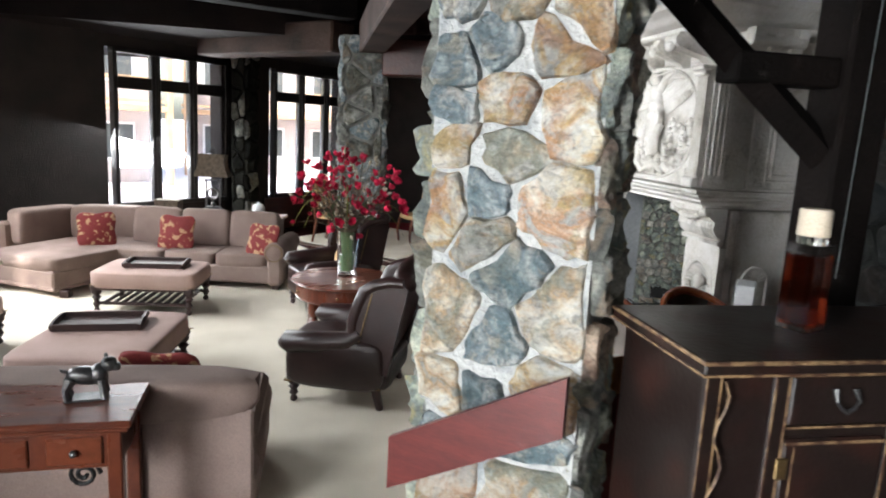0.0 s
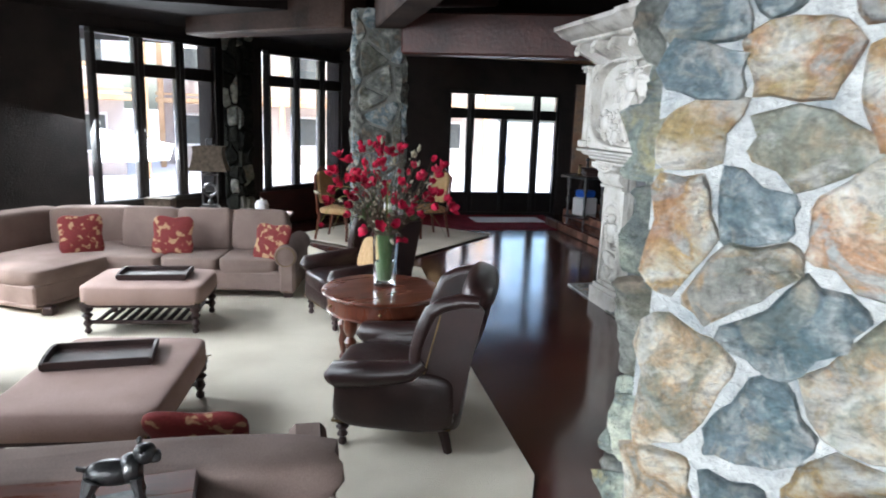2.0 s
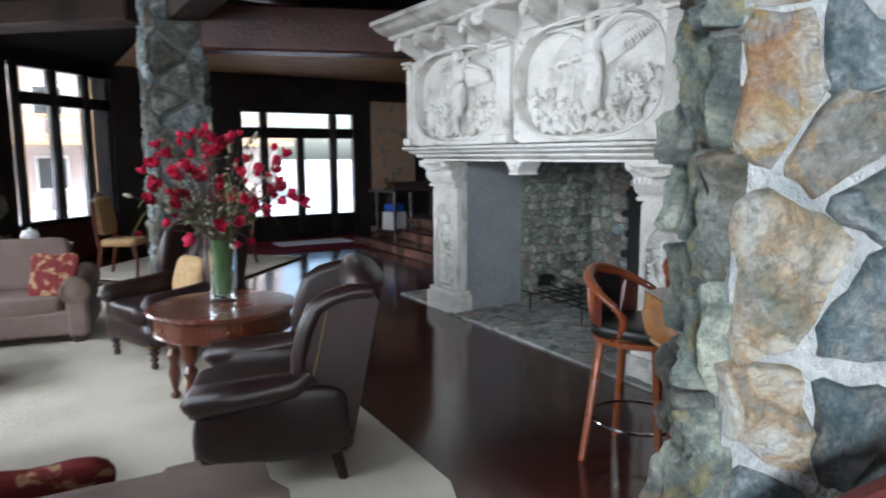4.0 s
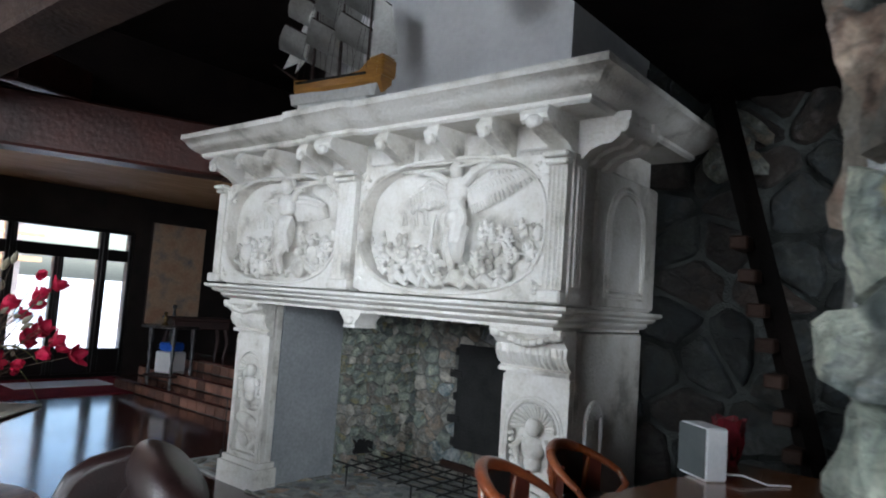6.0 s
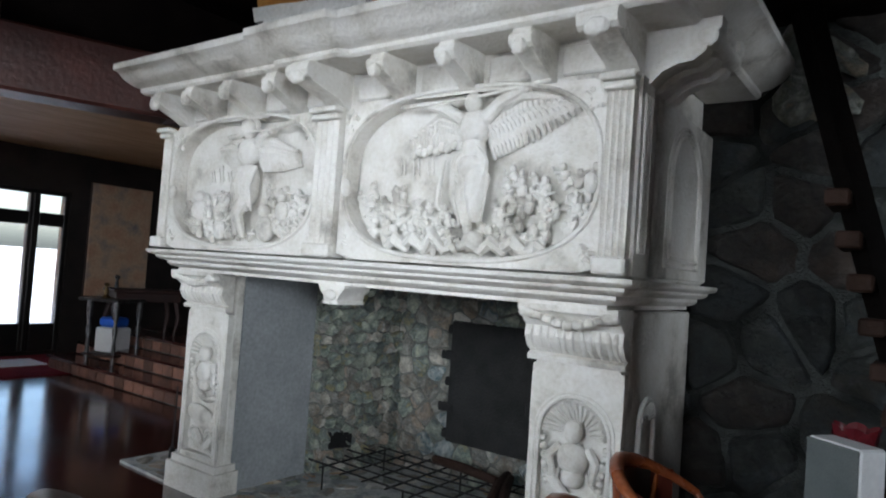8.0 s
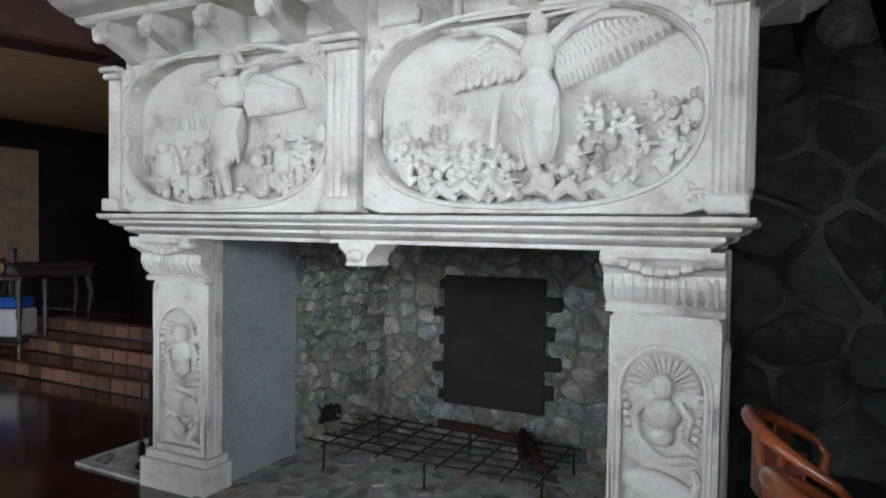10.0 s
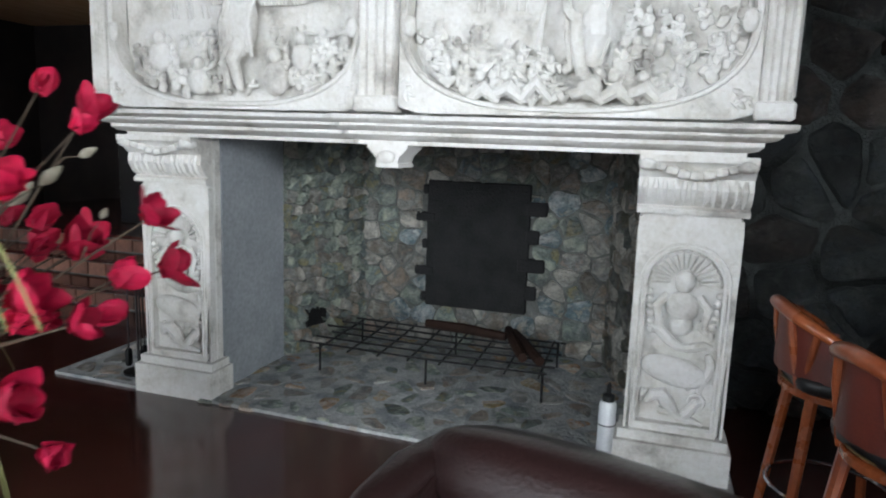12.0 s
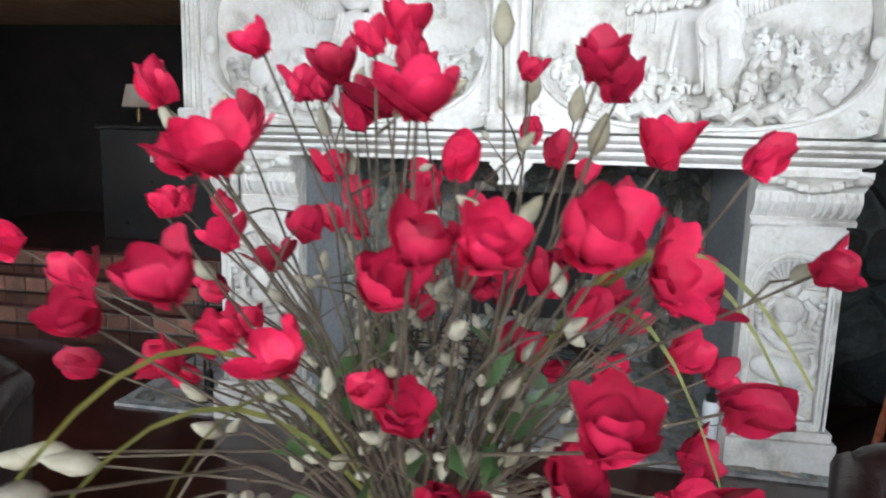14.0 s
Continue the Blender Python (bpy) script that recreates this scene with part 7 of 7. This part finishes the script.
# wainscot under the windows
setting("wainscot", G().prism([(-4.28 + S * 4.8, 8.72 - 0.02 + S * 4.8), (0.46, 13.46), (0.48, 13.42), (-4.26 + S * 4.8, 8.72 - 0.06 + S * 4.8)], 0.015, 0.58), M_PANEL, "red-brown panelled wainscot under the window", "wainscot")
# second rug on the diagonal
slab("rug", [(1.19, 9.63), (2.77, 11.27), (1.14, 12.92), (-0.42, 11.27)], 0.016, 0.03, M_CARPET, "pale rug laid on the diagonal", "rug")
slab("door_mat", [(2.89, 12.58), (4.21, 12.58), (4.21, 13.12), (2.89, 13.12)], 0.015, 0.026, M_WHITEPL, "pale door mat before the glazed doors", "mat")


def side_chair(m, label):
    th = thing("side_chair", label, "chair", m, group="far side chairs")
    part("seat", G().puff((0, 0, 0.45), (0.5, 0.48, 0.1), 0.4, None, 20, 8), M_TANFAB, th, "tan padded seat", 60)
    part("backrest", G().puff((0, 0.23, 0.78), (0.46, 0.08, 0.48), 0.4, rx(-8), 20, 10), M_TANFAB, th, "tan padded back", 60)
    part("back_frame", G().tube([(-0.24, 0.22, 0.4), (-0.25, 0.27, 0.95), (0, 0.3, 1.06), (0.25, 0.27, 0.95), (0.24, 0.22, 0.4)], 0.022, 8), M_CHERRY, th)
    for sx in (-1, 1):
        part("leg", G().tube([(sx * 0.21, -0.2, 0.42), (sx * 0.23, -0.24, 0.2), (sx * 0.21, -0.22, 0.016)], [0.03, 0.022, 0.02], 8), M_CHERRY, th)
        part("leg", G().tube([(sx * 0.21, 0.2, 0.42), (sx * 0.22, 0.28, 0.016)], [0.028, 0.018], 8), M_CHERRY, th)
    return th


sc_ = side_chair(pose(0.311, 10.971, 0.014, 0, 0, 60), "padded cherry side chair on the far rug")
copy_thing(sc_, pose(1.677, 11.153, 0.014, 0, 0, -70))
# brick steps rising beside the fireplace
bs = thing("brick_steps", "brown brick steps with dark treads", "steps", pose(5.096, 10.552, 0), kind="structure", world=True)
for k in range(3):
    x0 = 4.15 + 0.34 * k
    part("riser_core", G().prism([(x0, 8.3), (7.55, 8.3), (7.55, 12.45 - 0.1 * k), (x0 + 0.05, 12.45 - 0.1 * k)], 0.17 * k, 0.17 * (k + 1) - 0.03), M_MORTAR_D, bs)
    part("tread", G().prism([(x0 - 0.02, 8.3), (x0 + 0.42, 8.3), (x0 + 0.42, 12.47 - 0.1 * k), (x0 - 0.02, 12.47 - 0.1 * k)], 0.17 * (k + 1) - 0.03, 0.17 * (k + 1)), M_FLOOR, bs)
    BR = mesh("brick", G().box((0, 0, 0), (0.03, 0.19, 0.115), b=0.006), M_BRICK, 30)
    for j in range(20):
        ob = new("brick", BR)
        ob.parent = bs
        ob.matrix_parent_inverse = WORLDLY[bs.name]
        ob.matrix_basis = pose(x0 + 0.005, 8.42 + 0.205 * j, 0.17 * k + 0.07)
part("landing", G().prism([(5.2, 8.3), (7.55, 8.3), (7.55, 12.2), (5.2, 12.2)], 0.482, 0.512), M_FLOOR, bs)
# painting on the wall above the steps
pt = thing("painting", "tall unframed abstract painting in rust and grey", "painting", pose(5.5, 13.453, 1.72))
part("canvas", G().box((0, 0, 0), (0.95, 0.04, 1.7), b=0.006), M_CLAY, pt)
part("edge", G().box((0, 0.033, 0), (0.98, 0.026, 1.73), b=0.006), M_TRAY, pt)
# ornate stand with a glazed case by the doors
ms = thing("popcorn_cart", "ornate metal cart with glass case and blue tub", "cart", pose(4.5, 11.55, 0.0, 0, 0, 20))
for sx in (-1, 1):
    for sy in (-1, 1):
        part("leg", turned_leg(0.95, 0.03), M_PEWTER, ms).matrix_basis = pose(sx * 0.2, sy * 0.2, 0.0)
part("shelf", G().box((0, 0, 0.28), (0.5, 0.5, 0.03), b=0.01), M_TRAY, ms)
part("top", G().box((0, 0, 0.96), (0.62, 0.6, 0.04), b=0.01), M_PEWTER, ms)
part("case", G().box((0, 0, 0.46), (0.3, 0.3, 0.3), b=0.02), M_WHITEPL, ms, "pale painted case")
part("tub", G().box((-0.02, -0.02, 0.68), (0.26, 0.26, 0.12), b=0.03), M_BLUEBOX, ms, "bright blue tub")
part("candlestick", G().lathe([(0.07, 0.98), (0.02, 1.02), (0.03, 1.1), (0.015, 1.2), (0.04, 1.25), (0.01, 1.27)], (0.1, 0.1, 0), 12), M_PEWTER, ms)
part("candlestick", G().lathe([(0.06, 0.98), (0.02, 1.02), (0.03, 1.06), (0.015, 1.12), (0.04, 1.15), (0.01, 1.17)], (-0.12, 0.05, 0), 12), M_BRASS, ms)
ht = thing("hall_table", "dark wooden hall table on cabriole legs", "table", pose(4.849, 11.511, 0.342, 0, 0, -10))
part("tabletop", G().box((0, 0, 0.74), (0.9, 0.45, 0.04), b=0.01), M_TRAY, ht)
part("apron", G().box((0, 0, 0.66), (0.82, 0.38, 0.12), b=0.01), M_TRAY, ht)
for sx in (-1, 1):
    for sy in (-1, 1):
        part("leg", G().tube([(sx * 0.36, sy * 0.15, 0.62), (sx * 0.4, sy * 0.18, 0.4), (sx * 0.36, sy * 0.16, 0.15), (sx * 0.39, sy * 0.18, 0.0)], [0.035, 0.03, 0.018, 0.024], 8), M_TRAY, ht)
# dark cabinet and small lamp on the landing
pc = thing("upright_cabinet", "black upright cabinet on the brick landing", "cabinet", pose(5.806, 9.455, 0.513, 0, 0, 90))
part("body", G().box((0, 0, 0.55), (1.4, 0.5, 1.1), b=0.01), M_BLKLEATHER, pc)
part("lid", G().box((0, 0, 1.12), (1.46, 0.56, 0.04), b=0.008), M_BLKLEATHER, pc)
part("card", G().box((0.1, 0.256, 0.85), (0.1, 0.008, 0.14)), M_WHITE, pc, "white card")
sl_ = thing("small_lamp", "small tan-shaded lamp on the black cabinet", "lamp", pose(5.760, 9.846, 1.655))
part("base", G().lathe([(0.06, 0), (0.02, 0.03), (0.03, 0.1), (0.01, 0.2)], n=14), M_BRASS, sl_)
part("shade", G().lathe([(0.16, 0.18), (0.11, 0.4), (0.105, 0.4), (0.155, 0.18)], n=24), M_SHADE, sl_, "tan cone shade")

# open timber stair in the dark behind the bar
os_ = thing("open_stair", "dark open timber stair with pale tread ends", "stair", pose(3.282, 2.587, 0.0), world=True)
part("stringer", G().tube([(3.52, 2.98, 0.05), (3.52, 3.75, 2.95)], 0.07, 4), M_TIMBER, os_, smooth=0)
# pale treads, coloured dark brown for the shade they stand in
for k in range(10):
    part("tread", G().box((3.5, 3.12 + 0.05 * k, 0.38 + 0.185 * k), (0.3, 0.1, 0.075), b=0.01), M_BEAM, os_, "tread in dark brown for the shade")
# broken stone above the end of the cornice
for k, (y, z, s) in enumerate(((3.72, 2.63, 0.22), (3.62, 2.78, 0.17), (3.78, 2.85, 0.16))):
    bs_ = part("rubble_stone", G().puff((0, 0, 0), (s * 0.8, s * 1.5, s), 0.7, rx(20 * k), 12, 8, 0.9, k + 2), M_DARKST, rw)
    bs_.matrix_basis = Matrix.Translation((3.78, y, z))
    bs_.matrix_parent_inverse = WORLDLY[rw.name]
